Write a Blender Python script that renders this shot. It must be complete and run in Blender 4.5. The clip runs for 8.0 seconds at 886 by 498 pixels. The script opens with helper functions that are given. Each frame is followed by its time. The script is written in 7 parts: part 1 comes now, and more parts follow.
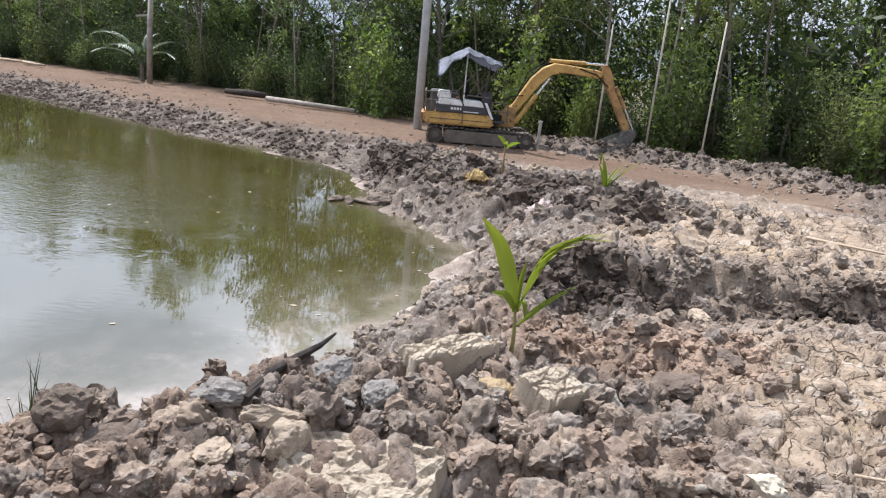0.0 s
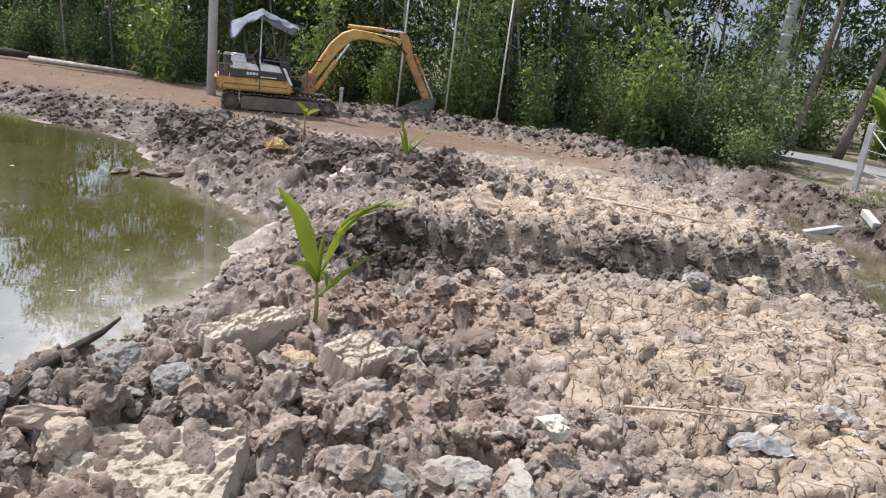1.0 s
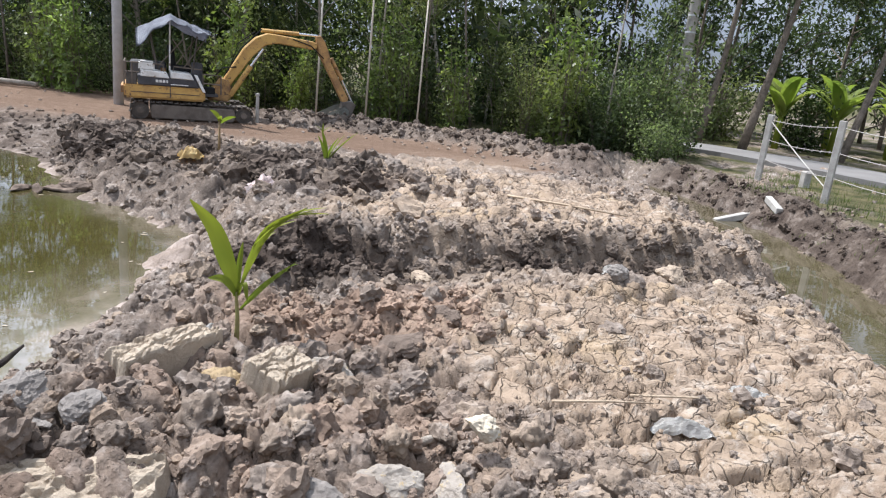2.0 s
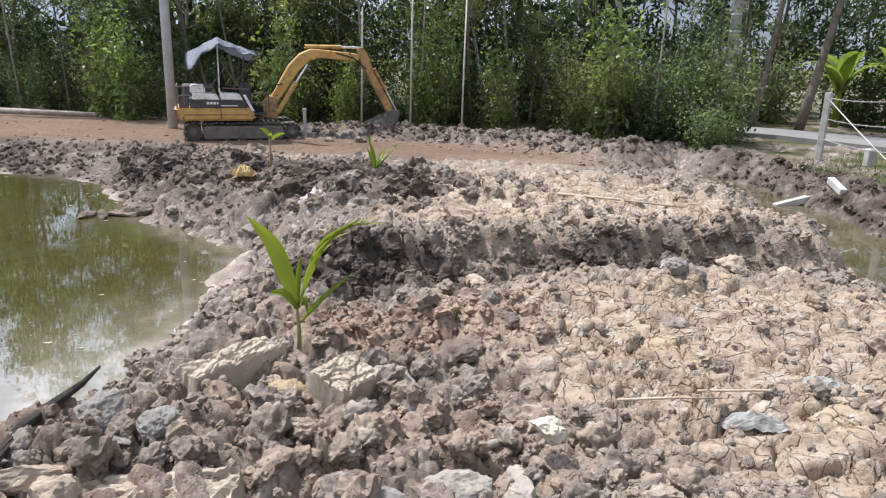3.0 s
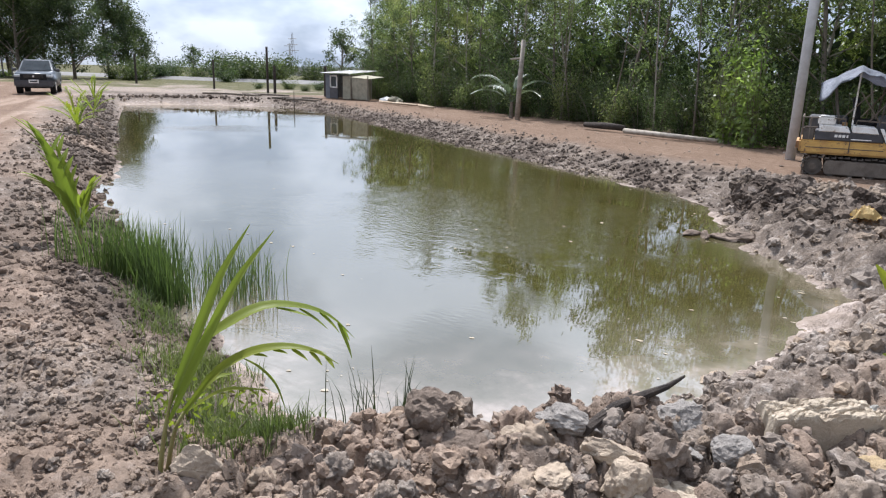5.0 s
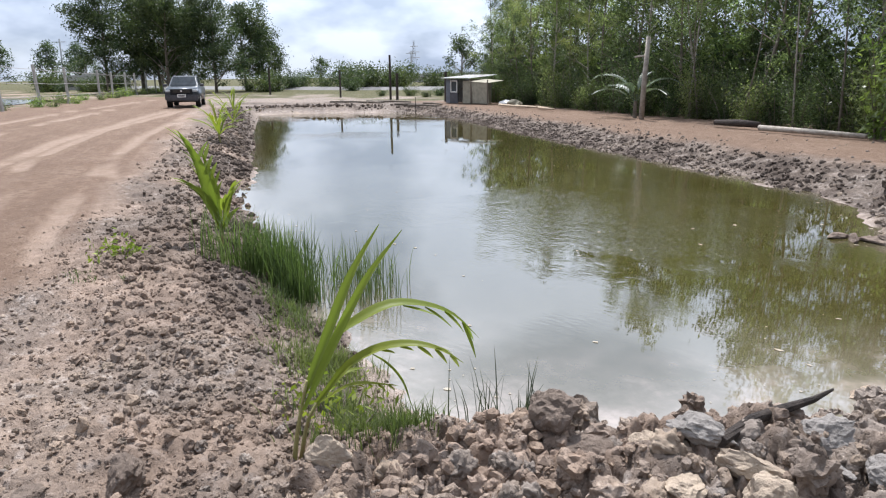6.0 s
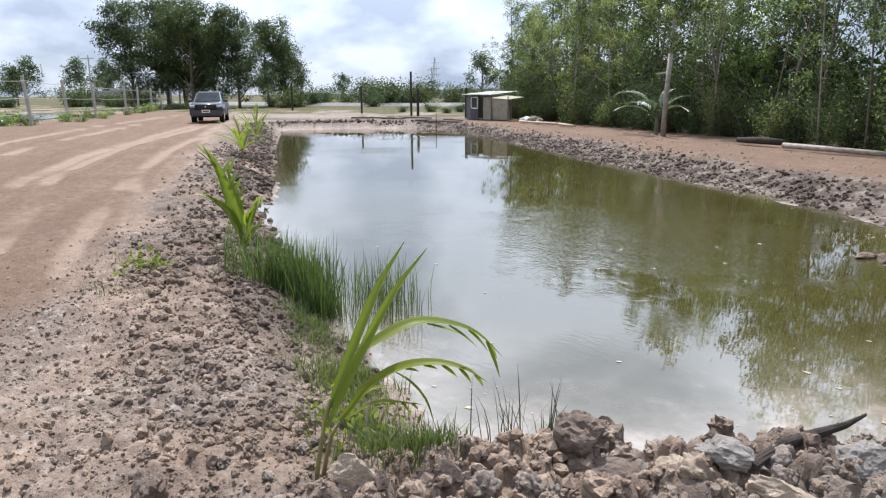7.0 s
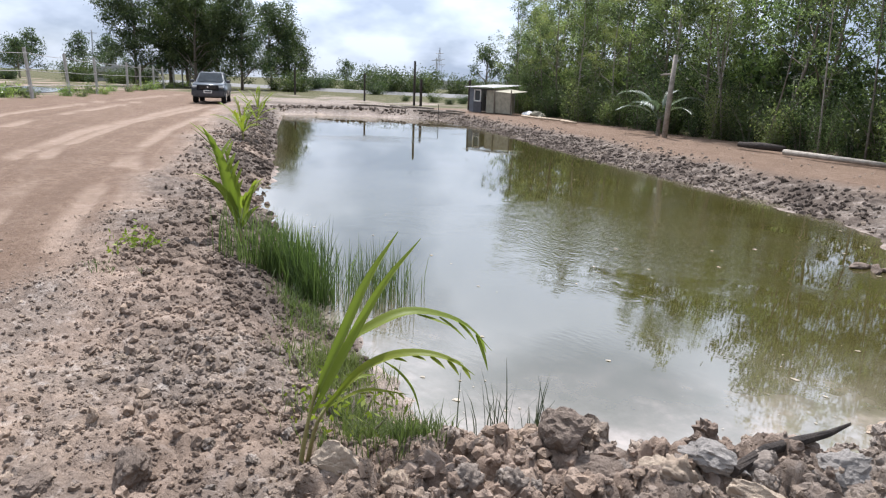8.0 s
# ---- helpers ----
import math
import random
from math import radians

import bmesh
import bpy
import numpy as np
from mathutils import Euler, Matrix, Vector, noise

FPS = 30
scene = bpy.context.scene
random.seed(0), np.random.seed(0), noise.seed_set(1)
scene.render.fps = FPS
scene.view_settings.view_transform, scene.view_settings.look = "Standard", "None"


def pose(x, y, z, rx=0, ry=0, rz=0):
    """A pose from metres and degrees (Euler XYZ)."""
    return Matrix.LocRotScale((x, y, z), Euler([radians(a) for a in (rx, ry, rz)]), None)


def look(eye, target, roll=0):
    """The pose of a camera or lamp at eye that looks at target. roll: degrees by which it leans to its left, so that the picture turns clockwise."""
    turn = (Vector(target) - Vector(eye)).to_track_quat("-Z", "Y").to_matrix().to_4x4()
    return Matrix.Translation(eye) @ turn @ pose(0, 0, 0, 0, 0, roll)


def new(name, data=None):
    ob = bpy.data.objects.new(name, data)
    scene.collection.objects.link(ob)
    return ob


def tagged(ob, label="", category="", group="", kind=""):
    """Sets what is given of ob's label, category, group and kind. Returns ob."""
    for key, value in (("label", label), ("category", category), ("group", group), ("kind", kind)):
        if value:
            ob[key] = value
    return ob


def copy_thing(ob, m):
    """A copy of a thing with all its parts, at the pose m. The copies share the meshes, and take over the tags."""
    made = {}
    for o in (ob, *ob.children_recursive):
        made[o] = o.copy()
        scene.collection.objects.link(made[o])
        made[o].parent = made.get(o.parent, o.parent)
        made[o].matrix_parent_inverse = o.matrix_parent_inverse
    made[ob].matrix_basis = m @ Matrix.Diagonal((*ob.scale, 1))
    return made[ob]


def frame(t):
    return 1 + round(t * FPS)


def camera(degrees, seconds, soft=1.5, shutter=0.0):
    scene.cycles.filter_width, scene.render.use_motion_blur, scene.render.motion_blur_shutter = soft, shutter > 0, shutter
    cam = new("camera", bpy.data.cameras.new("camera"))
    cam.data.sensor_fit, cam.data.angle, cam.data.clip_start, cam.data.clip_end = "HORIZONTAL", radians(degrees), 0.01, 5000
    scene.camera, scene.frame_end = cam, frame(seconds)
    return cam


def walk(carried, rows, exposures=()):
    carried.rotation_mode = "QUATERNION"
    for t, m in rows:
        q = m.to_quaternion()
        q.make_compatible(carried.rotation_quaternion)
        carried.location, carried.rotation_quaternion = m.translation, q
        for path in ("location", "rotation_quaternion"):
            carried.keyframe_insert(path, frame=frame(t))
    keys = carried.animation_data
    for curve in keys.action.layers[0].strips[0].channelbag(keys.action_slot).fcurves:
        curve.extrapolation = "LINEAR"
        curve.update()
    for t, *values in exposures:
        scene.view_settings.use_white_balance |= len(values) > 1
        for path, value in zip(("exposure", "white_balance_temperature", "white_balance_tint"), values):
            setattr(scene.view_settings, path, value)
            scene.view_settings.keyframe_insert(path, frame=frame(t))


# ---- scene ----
cam = camera(65.8, 8.0, soft=1.2)
PATH = [
    (0, (0.021, -0.007, 1.592), (-0.085, 1.92, 1.066), 5.2),
    (0.5, (0.055, 0.0, 1.591), (0.301, 1.908, 1.046), 6.0),
    (1, (0.086, 0.01, 1.592), (0.53, 1.879, 1.034), 7.0),
    (1.5, (0.114, 0.027, 1.59), (0.703, 1.865, 1.065), 7.1),
    (1.7, (0.118, 0.024, 1.601), (0.733, 1.853, 1.073), 6.9),
    (2.8, (0.126, 0.025, 1.602), (0.757, 1.842, 1.054), 1.2),
    (3, (0.104, 0.027, 1.609), (0.606, 1.889, 1.077), 1.5),
    (3.5, (0.052, 0.012, 1.599), (0.116, 1.938, 1.065), 1.2),
    (4, (0.033, 0.009, 1.606), (-0.441, 1.878, 1.077), 1.3),
    (4.5, (-0.018, 0.023, 1.587), (-0.893, 1.746, 1.073), 1.7),
    (5, (-0.011, 0.004, 1.594), (-1.057, 1.635, 1.098), 1.5),
    (5.2, (-0.02, 0.003, 1.582), (-1.122, 1.591, 1.068), 1.8),
    (6.3, (-0.044, -0.023, 1.578), (-1.389, 1.378, 1.103), -1.2),
    (6.5, (-0.055, -0.026, 1.583), (-1.384, 1.392, 1.11), -0.5),
    (7, (-0.063, -0.024, 1.588), (-1.428, 1.368, 1.143), -0.5),
    (7.5, (-0.066, -0.029, 1.58), (-1.415, 1.356, 1.071), 2.1),
    (8, (-0.056, -0.011, 1.588), (-1.41, 1.384, 1.119), 2.1),
]
walk(cam, [(t, look(eye, target, roll)) for t, eye, target, roll in PATH], [(0.0, 0.61, 5950, 12), (8.0, 0.61, 5950, 12)])

# ---- light ----
SUN_EL, SUN_AZ = 62.0, 42.0  # degrees; azimuth to the left of +y
sun = new("sun", bpy.data.lights.new("sun", "SUN"))
sun.data.energy, sun.data.angle, sun.data.color = 5.0, radians(0.6), (1.0, 0.955, 0.89)
sun_dir = Vector((-math.sin(radians(SUN_AZ)) * math.cos(radians(SUN_EL)), math.cos(radians(SUN_AZ)) * math.cos(radians(SUN_EL)), math.sin(radians(SUN_EL))))
sun.matrix_world = look(sun_dir * 60, (0, 0, 0))

world = bpy.data.worlds.new("sky")
scene.world = world
world.use_nodes = True
wn, wl = world.node_tree.nodes, world.node_tree.links
wn.clear()
w_out, w_bg = wn.new("ShaderNodeOutputWorld"), wn.new("ShaderNodeBackground")
w_sky = wn.new("ShaderNodeTexSky")
w_sky.sky_type, w_sky.sun_disc = "NISHITA", False
w_sky.sun_elevation, w_sky.sun_rotation = radians(SUN_EL), radians(-SUN_AZ)
w_sky.dust_density, w_sky.air_density = 1.0, 1.0
w_geo = wn.new("ShaderNodeTexCoord")
w_sep = wn.new("ShaderNodeSeparateXYZ")
w_z = wn.new("ShaderNodeMath"); w_z.operation = "MAXIMUM"; w_z.inputs[1].default_value = 0.0
w_z2 = wn.new("ShaderNodeMath"); w_z2.operation = "ADD"; w_z2.inputs[1].default_value = 0.5
w_div = wn.new("ShaderNodeVectorMath"); w_div.operation = "DIVIDE"
w_comb = wn.new("ShaderNodeCombineXYZ")
w_noise = wn.new("ShaderNodeTexNoise")
w_noise.inputs["Scale"].default_value, w_noise.inputs["Detail"].default_value, w_noise.inputs["Roughness"].default_value = 2.1, 7.0, 0.52
w_ramp = wn.new("ShaderNodeValToRGB")
w_ramp.color_ramp.elements[0].position, w_ramp.color_ramp.elements[1].position = 0.40, 0.56
w_ramp.color_ramp.elements[0].color = (0.82, 0.82, 0.82, 1)
w_n2 = wn.new("ShaderNodeTexNoise")
w_n2.inputs["Scale"].default_value, w_n2.inputs["Detail"].default_value = 2.6, 5.0
w_shade = wn.new("ShaderNodeValToRGB")
w_shade.color_ramp.elements[0].position, w_shade.color_ramp.elements[1].position = 0.43, 0.57
w_shade.color_ramp.elements[0].color = (3.3, 3.75, 4.45, 1)
w_shade.color_ramp.elements[1].color = (6.0, 6.4, 7.0, 1)
w_mix = wn.new("ShaderNodeMixRGB")
# clouds glow towards the sun, high ahead
w_high = wn.new("ShaderNodeMapRange")
w_high.inputs["From Min"].default_value, w_high.inputs["From Max"].default_value, w_high.inputs["To Min"].default_value, w_high.inputs["To Max"].default_value = 0.0, 0.36, 1.10, 1.95
w_dot = wn.new("ShaderNodeVectorMath"); w_dot.operation = "DOT_PRODUCT"; w_dot.inputs[1].default_value = sun_dir
w_glow = wn.new("ShaderNodeMapRange")
w_glow.inputs["From Min"].default_value, w_glow.inputs["From Max"].default_value, w_glow.inputs["To Min"].default_value, w_glow.inputs["To Max"].default_value = 0.1, 0.8, 0.48, 1.35
w_lift = wn.new("ShaderNodeMath"); w_lift.operation = "MULTIPLY"
w_bright = wn.new("ShaderNodeVectorMath"); w_bright.operation = "SCALE"
wl.new(w_geo.outputs["Generated"], w_sep.inputs[0])
wl.new(w_sep.outputs["Z"], w_z.inputs[0]); wl.new(w_z.outputs[0], w_z2.inputs[0])
for k in ("X", "Y", "Z"):
    wl.new(w_z2.outputs[0], w_comb.inputs[k])
wl.new(w_geo.outputs["Generated"], w_div.inputs[0]); wl.new(w_comb.outputs[0], w_div.inputs[1])
wl.new(w_div.outputs[0], w_noise.inputs["Vector"]); wl.new(w_div.outputs[0], w_n2.inputs["Vector"])
wl.new(w_noise.outputs["Fac"], w_ramp.inputs[0]); wl.new(w_n2.outputs["Fac"], w_shade.inputs[0])
wl.new(w_sep.outputs["Z"], w_high.inputs["Value"]); wl.new(w_geo.outputs["Generated"], w_dot.inputs[0]); wl.new(w_dot.outputs["Value"], w_glow.inputs["Value"])
wl.new(w_high.outputs[0], w_lift.inputs[0]); wl.new(w_glow.outputs[0], w_lift.inputs[1])
wl.new(w_shade.outputs[0], w_bright.inputs[0]); wl.new(w_lift.outputs[0], w_bright.inputs["Scale"])
wl.new(w_ramp.outputs[0], w_mix.inputs[0]); wl.new(w_sky.outputs[0], w_mix.inputs[1]); wl.new(w_bright.outputs[0], w_mix.inputs[2])
wl.new(w_mix.outputs[0], w_bg.inputs["Color"]); wl.new(w_bg.outputs[0], w_out.inputs[0])
w_bg.inputs["Strength"].default_value = 0.090


# ---- materials ----
WATER_Z = -0.4


def material(name):
    m = bpy.data.materials.new(name)
    m.use_nodes = True
    nt = m.node_tree
    return m, nt, nt.nodes["Principled BSDF"]


def texcoord(nt, scale=1.0, kind="Object"):
    tc, mp = nt.nodes.new("ShaderNodeTexCoord"), nt.nodes.new("ShaderNodeMapping")
    mp.inputs["Scale"].default_value = (scale,) * 3 if not isinstance(scale, tuple) else scale
    nt.links.new(tc.outputs[kind], mp.inputs["Vector"])
    return mp.outputs[0]


def tex_noise(nt, vec, scale, detail=6.0, rough=0.6):
    n = nt.nodes.new("ShaderNodeTexNoise")
    n.inputs["Scale"].default_value, n.inputs["Detail"].default_value, n.inputs["Roughness"].default_value = scale, detail, rough
    nt.links.new(vec, n.inputs["Vector"])
    return n.outputs["Fac"]


def ramp(nt, fac, stops):
    r = nt.nodes.new("ShaderNodeValToRGB")
    e = r.color_ramp.elements
    while len(e) < len(stops):
        e.new(0.5)
    for el, (p, c) in zip(e, stops):
        el.position, el.color = p, (*c, 1) if len(c) == 3 else c
    nt.links.new(fac, r.inputs[0])
    return r.outputs[0]


def mixc(nt, fac, a, b, mode="MIX"):
    m = nt.nodes.new("ShaderNodeMixRGB")
    m.blend_type = mode
    for v, i in ((fac, 0), (a, 1), (b, 2)):
        if isinstance(v, (int, float)):
            m.inputs[i].default_value = v
        elif isinstance(v, tuple):
            m.inputs[i].default_value = (*v, 1)
        else:
            nt.links.new(v, m.inputs[i])
    return m.outputs[0]


def bump(nt, bsdf, fac, dist, strength=1.0):
    b = nt.nodes.new("ShaderNodeBump")
    b.inputs["Distance"].default_value, b.inputs["Strength"].default_value = dist, strength
    nt.links.new(fac, b.inputs["Height"])
    nt.links.new(b.outputs[0], bsdf.inputs["Normal"])
    return b


def worn(name, base, dark, scale=6.0, rough=0.6, metal=0.0, bumpd=0.004, spots=None):
    """A surface with broad stains and fine grain."""
    m, nt, b = material(name)
    v = texcoord(nt)
    broad, fine = tex_noise(nt, v, scale, 5), tex_noise(nt, v, scale * 9, 6, 0.7)
    c = ramp(nt, broad, [(0.34, dark), (0.6, base)])
    c = mixc(nt, 0.35, c, ramp(nt, fine, [(0.3, dark), (0.65, base)]))
    if spots:
        c = mixc(nt, ramp(nt, tex_noise(nt, v, scale * 2.3, 8, 0.72), [(0.56, (0, 0, 0)), (0.64, (1, 1, 1))]), c, spots)
    nt.links.new(c, b.inputs["Base Color"])
    b.inputs["Roughness"].default_value, b.inputs["Metallic"].default_value = rough, metal
    b.inputs["Specular IOR Level"].default_value = 0.12 if rough >= 0.8 else 0.5
    bump(nt, b, fine, bumpd)
    return m


def leafy(name, lo, hi, trans=0.35, rough=0.45, scale=0.7):
    """Leaves: colour changes from leaf to leaf and from clump to clump, and light shines through."""
    m, nt, b = material(name)
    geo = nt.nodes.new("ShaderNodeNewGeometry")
    c = ramp(nt, geo.outputs["Random Per Island"], [(0.0, lo), (0.75, hi), (1.0, tuple(min(1, 1.5 * k) for k in hi))])
    oi = nt.nodes.new("ShaderNodeObjectInfo")
    c2 = mixc(nt, ramp(nt, oi.outputs["Random"], [(0, (0, 0, 0)), (1, (0.55, 0.55, 0.55))]), c, (hi[0] * 1.25, hi[1] * 0.95, hi[2] * 0.7))
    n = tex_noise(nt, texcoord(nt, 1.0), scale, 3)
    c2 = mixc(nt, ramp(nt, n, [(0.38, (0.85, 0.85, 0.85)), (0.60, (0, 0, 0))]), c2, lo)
    nt.links.new(c2, b.inputs["Base Color"])
    b.inputs["Roughness"].default_value, b.inputs["Specular IOR Level"].default_value = rough, 0.5 if rough < 0.42 else 0.18
    tr = nt.nodes.new("ShaderNodeBsdfTranslucent")
    hs = mixc(nt, 1.0, c2, (1.32, 1.52, 0.92), "MULTIPLY")
    nt.links.new(hs, tr.inputs["Color"])
    mx = nt.nodes.new("ShaderNodeMixShader")
    mx.inputs[0].default_value = trans
    nt.links.new(b.outputs[0], mx.inputs[1]); nt.links.new(tr.outputs[0], mx.inputs[2])
    nt.links.new(mx.outputs[0], nt.nodes["Material Output"].inputs["Surface"])
    return m


def soil_colours(nt, v, tint=None):
    """Dry grey-brown clay: shared by the ground and its loose clods."""
    broad, mid, fine = tex_noise(nt, v, 0.55, 5), tex_noise(nt, v, 4.0, 6, 0.65), tex_noise(nt, v, 38.0, 6, 0.7)
    c = ramp(nt, broad, [(0.32, (0.170, 0.140, 0.117)), (0.5, (0.26, 0.207, 0.165)), (0.66, (0.35, 0.265, 0.195))])
    c = mixc(nt, ramp(nt, mid, [(0.42, (0.75, 0.75, 0.75)), (0.62, (0, 0, 0))]), c, (0.165, 0.136, 0.114))
    c = mixc(nt, ramp(nt, fine, [(0.38, (0.6, 0.6, 0.6)), (0.52, (0, 0, 0))]), c, (0.125, 0.100, 0.082))
    c = mixc(nt, ramp(nt, fine, [(0.56, (0, 0, 0)), (0.66, (0.5, 0.5, 0.5))]), c, (0.46, 0.39, 0.33))
    c = mixc(nt, ramp(nt, tex_noise(nt, v, 9.0, 4), [(0.55, (0, 0, 0)), (0.68, (0.7, 0.7, 0.7))]), c, (0.50, 0.44, 0.385))
    if tint:
        c = tint(c)
    ru = nt.nodes.new("ShaderNodeAttribute")
    ru.attribute_name = "rust"
    c = mixc(nt, ru.outputs["Fac"], c, ramp(nt, mid, [(0.35, (0.19, 0.132, 0.096)), (0.65, (0.37, 0.265, 0.195))]))
    # moist clay, plus the painted shade below the ledge
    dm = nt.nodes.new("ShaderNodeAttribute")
    dm.attribute_name = "damp_shade"
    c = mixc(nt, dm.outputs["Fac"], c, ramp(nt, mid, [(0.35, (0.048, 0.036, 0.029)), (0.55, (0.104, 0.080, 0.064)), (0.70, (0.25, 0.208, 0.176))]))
    vor = nt.nodes.new("ShaderNodeTexVoronoi")
    vor.inputs["Scale"].default_value, vor.inputs["Detail"].default_value, vor.inputs["Roughness"].default_value = 34.0, 2.0, 0.6
    nt.links.new(v, vor.inputs["Vector"])
    warp = nt.nodes.new("ShaderNodeTexNoise")
    warp.inputs["Scale"].default_value, warp.inputs["Detail"].default_value = 5.0, 3.0
    nt.links.new(v, warp.inputs["Vector"])
    wv = nt.nodes.new("ShaderNodeVectorMath"); wv.operation = "MULTIPLY_ADD"
    wv.inputs[1].default_value = (0.3, 0.3, 0.3)
    nt.links.new(warp.outputs["Color"], wv.inputs[0]); nt.links.new(v, wv.inputs[2])
    seam = nt.nodes.new("ShaderNodeTexVoronoi")
    seam.feature, seam.inputs["Scale"].default_value = "DISTANCE_TO_EDGE", 6.5
    nt.links.new(wv.outputs[0], seam.inputs["Vector"])
    gap = ramp(nt, seam.outputs["Distance"], [(0.0, (0, 0, 0)), (0.06, (1, 1, 1))])
    crumb = mixc(nt, 0.5, ramp(nt, vor.outputs["Distance"], [(0.0, (1, 1, 1)), (0.75, (0, 0, 0))]), tex_noise(nt, v, 13.0, 12, 0.72))
    return c, mid, crumb, gap


def soil_material():
    m, nt, b = material("clay_ground")
    v = texcoord(nt)
    c, mid, fine, gap = soil_colours(nt, v)
    at = nt.nodes.new("ShaderNodeAttribute")
    at.attribute_name = "zone"
    sep = nt.nodes.new("ShaderNodeSeparateColor")
    nt.links.new(at.outputs["Color"], sep.inputs[0])
    road = ramp(nt, tex_noise(nt, v, 0.8, 6), [(0.3, (0.150, 0.100, 0.069)), (0.52, (0.218, 0.152, 0.108)), (0.7, (0.265, 0.194, 0.145))])
    along = nt.nodes.new("ShaderNodeMapping")
    along.vector_type = "TEXTURE"
    along.inputs["Rotation"].default_value, along.inputs["Scale"].default_value = (0, 0, radians(-30.3)), (9.0, 0.7, 1.0)
    nt.links.new(v, along.inputs["Vector"])
    road = mixc(nt, ramp(nt, tex_noise(nt, along.outputs[0], 1.1, 6, 0.6), [(0.38, (0.55, 0.55, 0.55)), (0.54, (0, 0, 0))]), road, (0.115, 0.074, 0.050))
    road = mixc(nt, ramp(nt, tex_noise(nt, along.outputs[0], 2.3, 5, 0.6), [(0.54, (0, 0, 0)), (0.66, (0.45, 0.45, 0.45))]), road, (0.36, 0.265, 0.198))
    road = mixc(nt, ramp(nt, tex_noise(nt, v, 6.5, 8, 0.72), [(0.44, (0.8, 0.8, 0.8)), (0.56, (0, 0, 0))]), road, (0.125, 0.083, 0.057))
    road = mixc(nt, ramp(nt, tex_noise(nt, v, 15.0, 5, 0.7), [(0.57, (0, 0, 0)), (0.67, (0.6, 0.6, 0.6))]), road, (0.36, 0.275, 0.21))
    road = mixc(nt, ramp(nt, fine, [(0.36, (0.5, 0.5, 0.5)), (0.58, (0, 0, 0))]), road, (0.145, 0.096, 0.067))
    tk = nt.nodes.new("ShaderNodeAttribute")
    tk.attribute_name = "track"
    road = mixc(nt, mixc(nt, 1.0, tk.outputs["Fac"], (0.42, 0.42, 0.42), "MULTIPLY"), road, ramp(nt, mid, [(0.35, (0.32, 0.235, 0.175)), (0.65, (0.44, 0.34, 0.265))]))
    c = mixc(nt, sep.outputs["Red"], c, road)
    tan = mixc(nt, ramp(nt, mid, [(0.35, (0.7, 0.7, 0.7)), (0.6, (0, 0, 0))]), (0.365, 0.278, 0.200), (0.215, 0.164, 0.124))
    tan = mixc(nt, ramp(nt, tex_noise(nt, v, 1.3, 4), [(0.55, (0, 0, 0)), (0.68, (0.6, 0.6, 0.6))]), tan, (0.39, 0.29, 0.18))
    split = mixc(nt, 1.0, ramp(nt, gap, [(0.0, (0.6, 0.6, 0.6)), (0.4, (0, 0, 0))]), ramp(nt, tex_noise(nt, v, 1.7, 4), [(0.46, (0, 0, 0)), (0.58, (1, 1, 1))]), "MULTIPLY")
    tan = mixc(nt, split, tan, (0.12, 0.092, 0.072))
    tan = mixc(nt, ramp(nt, tex_noise(nt, v, 7.0, 8, 0.75), [(0.52, (0, 0, 0)), (0.62, (0.75, 0.75, 0.75))]), tan, (0.46, 0.39, 0.32))
    c = mixc(nt, sep.outputs["Blue"], c, tan)
    wetc = ramp(nt, tex_noise(nt, v, 3.2, 6, 0.7), [(0.34, (0.20, 0.155, 0.125)), (0.48, (0.30, 0.238, 0.192)), (0.64, (0.44, 0.362, 0.312))])
    c = mixc(nt, sep.outputs["Green"], c, wetc)
    green = ramp(nt, tex_noise(nt, v, 2.0, 6), [(0.4, (0.05, 0.055, 0.022)), (0.62, (0.13, 0.11, 0.06))])
    c = mixc(nt, at.outputs["Alpha"], c, green)
    nt.links.new(c, b.inputs["Base Color"])
    rr = nt.nodes.new("ShaderNodeMapRange")
    rr.inputs["To Min"].default_value, rr.inputs["To Max"].default_value = 0.92, 0.55
    nt.links.new(sep.outputs["Green"], rr.inputs["Value"])
    nt.links.new(rr.outputs[0], b.inputs["Roughness"])
    b.inputs["Specular IOR Level"].default_value = 0.08
    fine = mixc(nt, mixc(nt, 1.0, sep.outputs["Blue"], (0.22, 0.22, 0.22), "MULTIPLY"), fine, gap)
    bump(nt, b, fine, 0.085, 1.0)
    return m


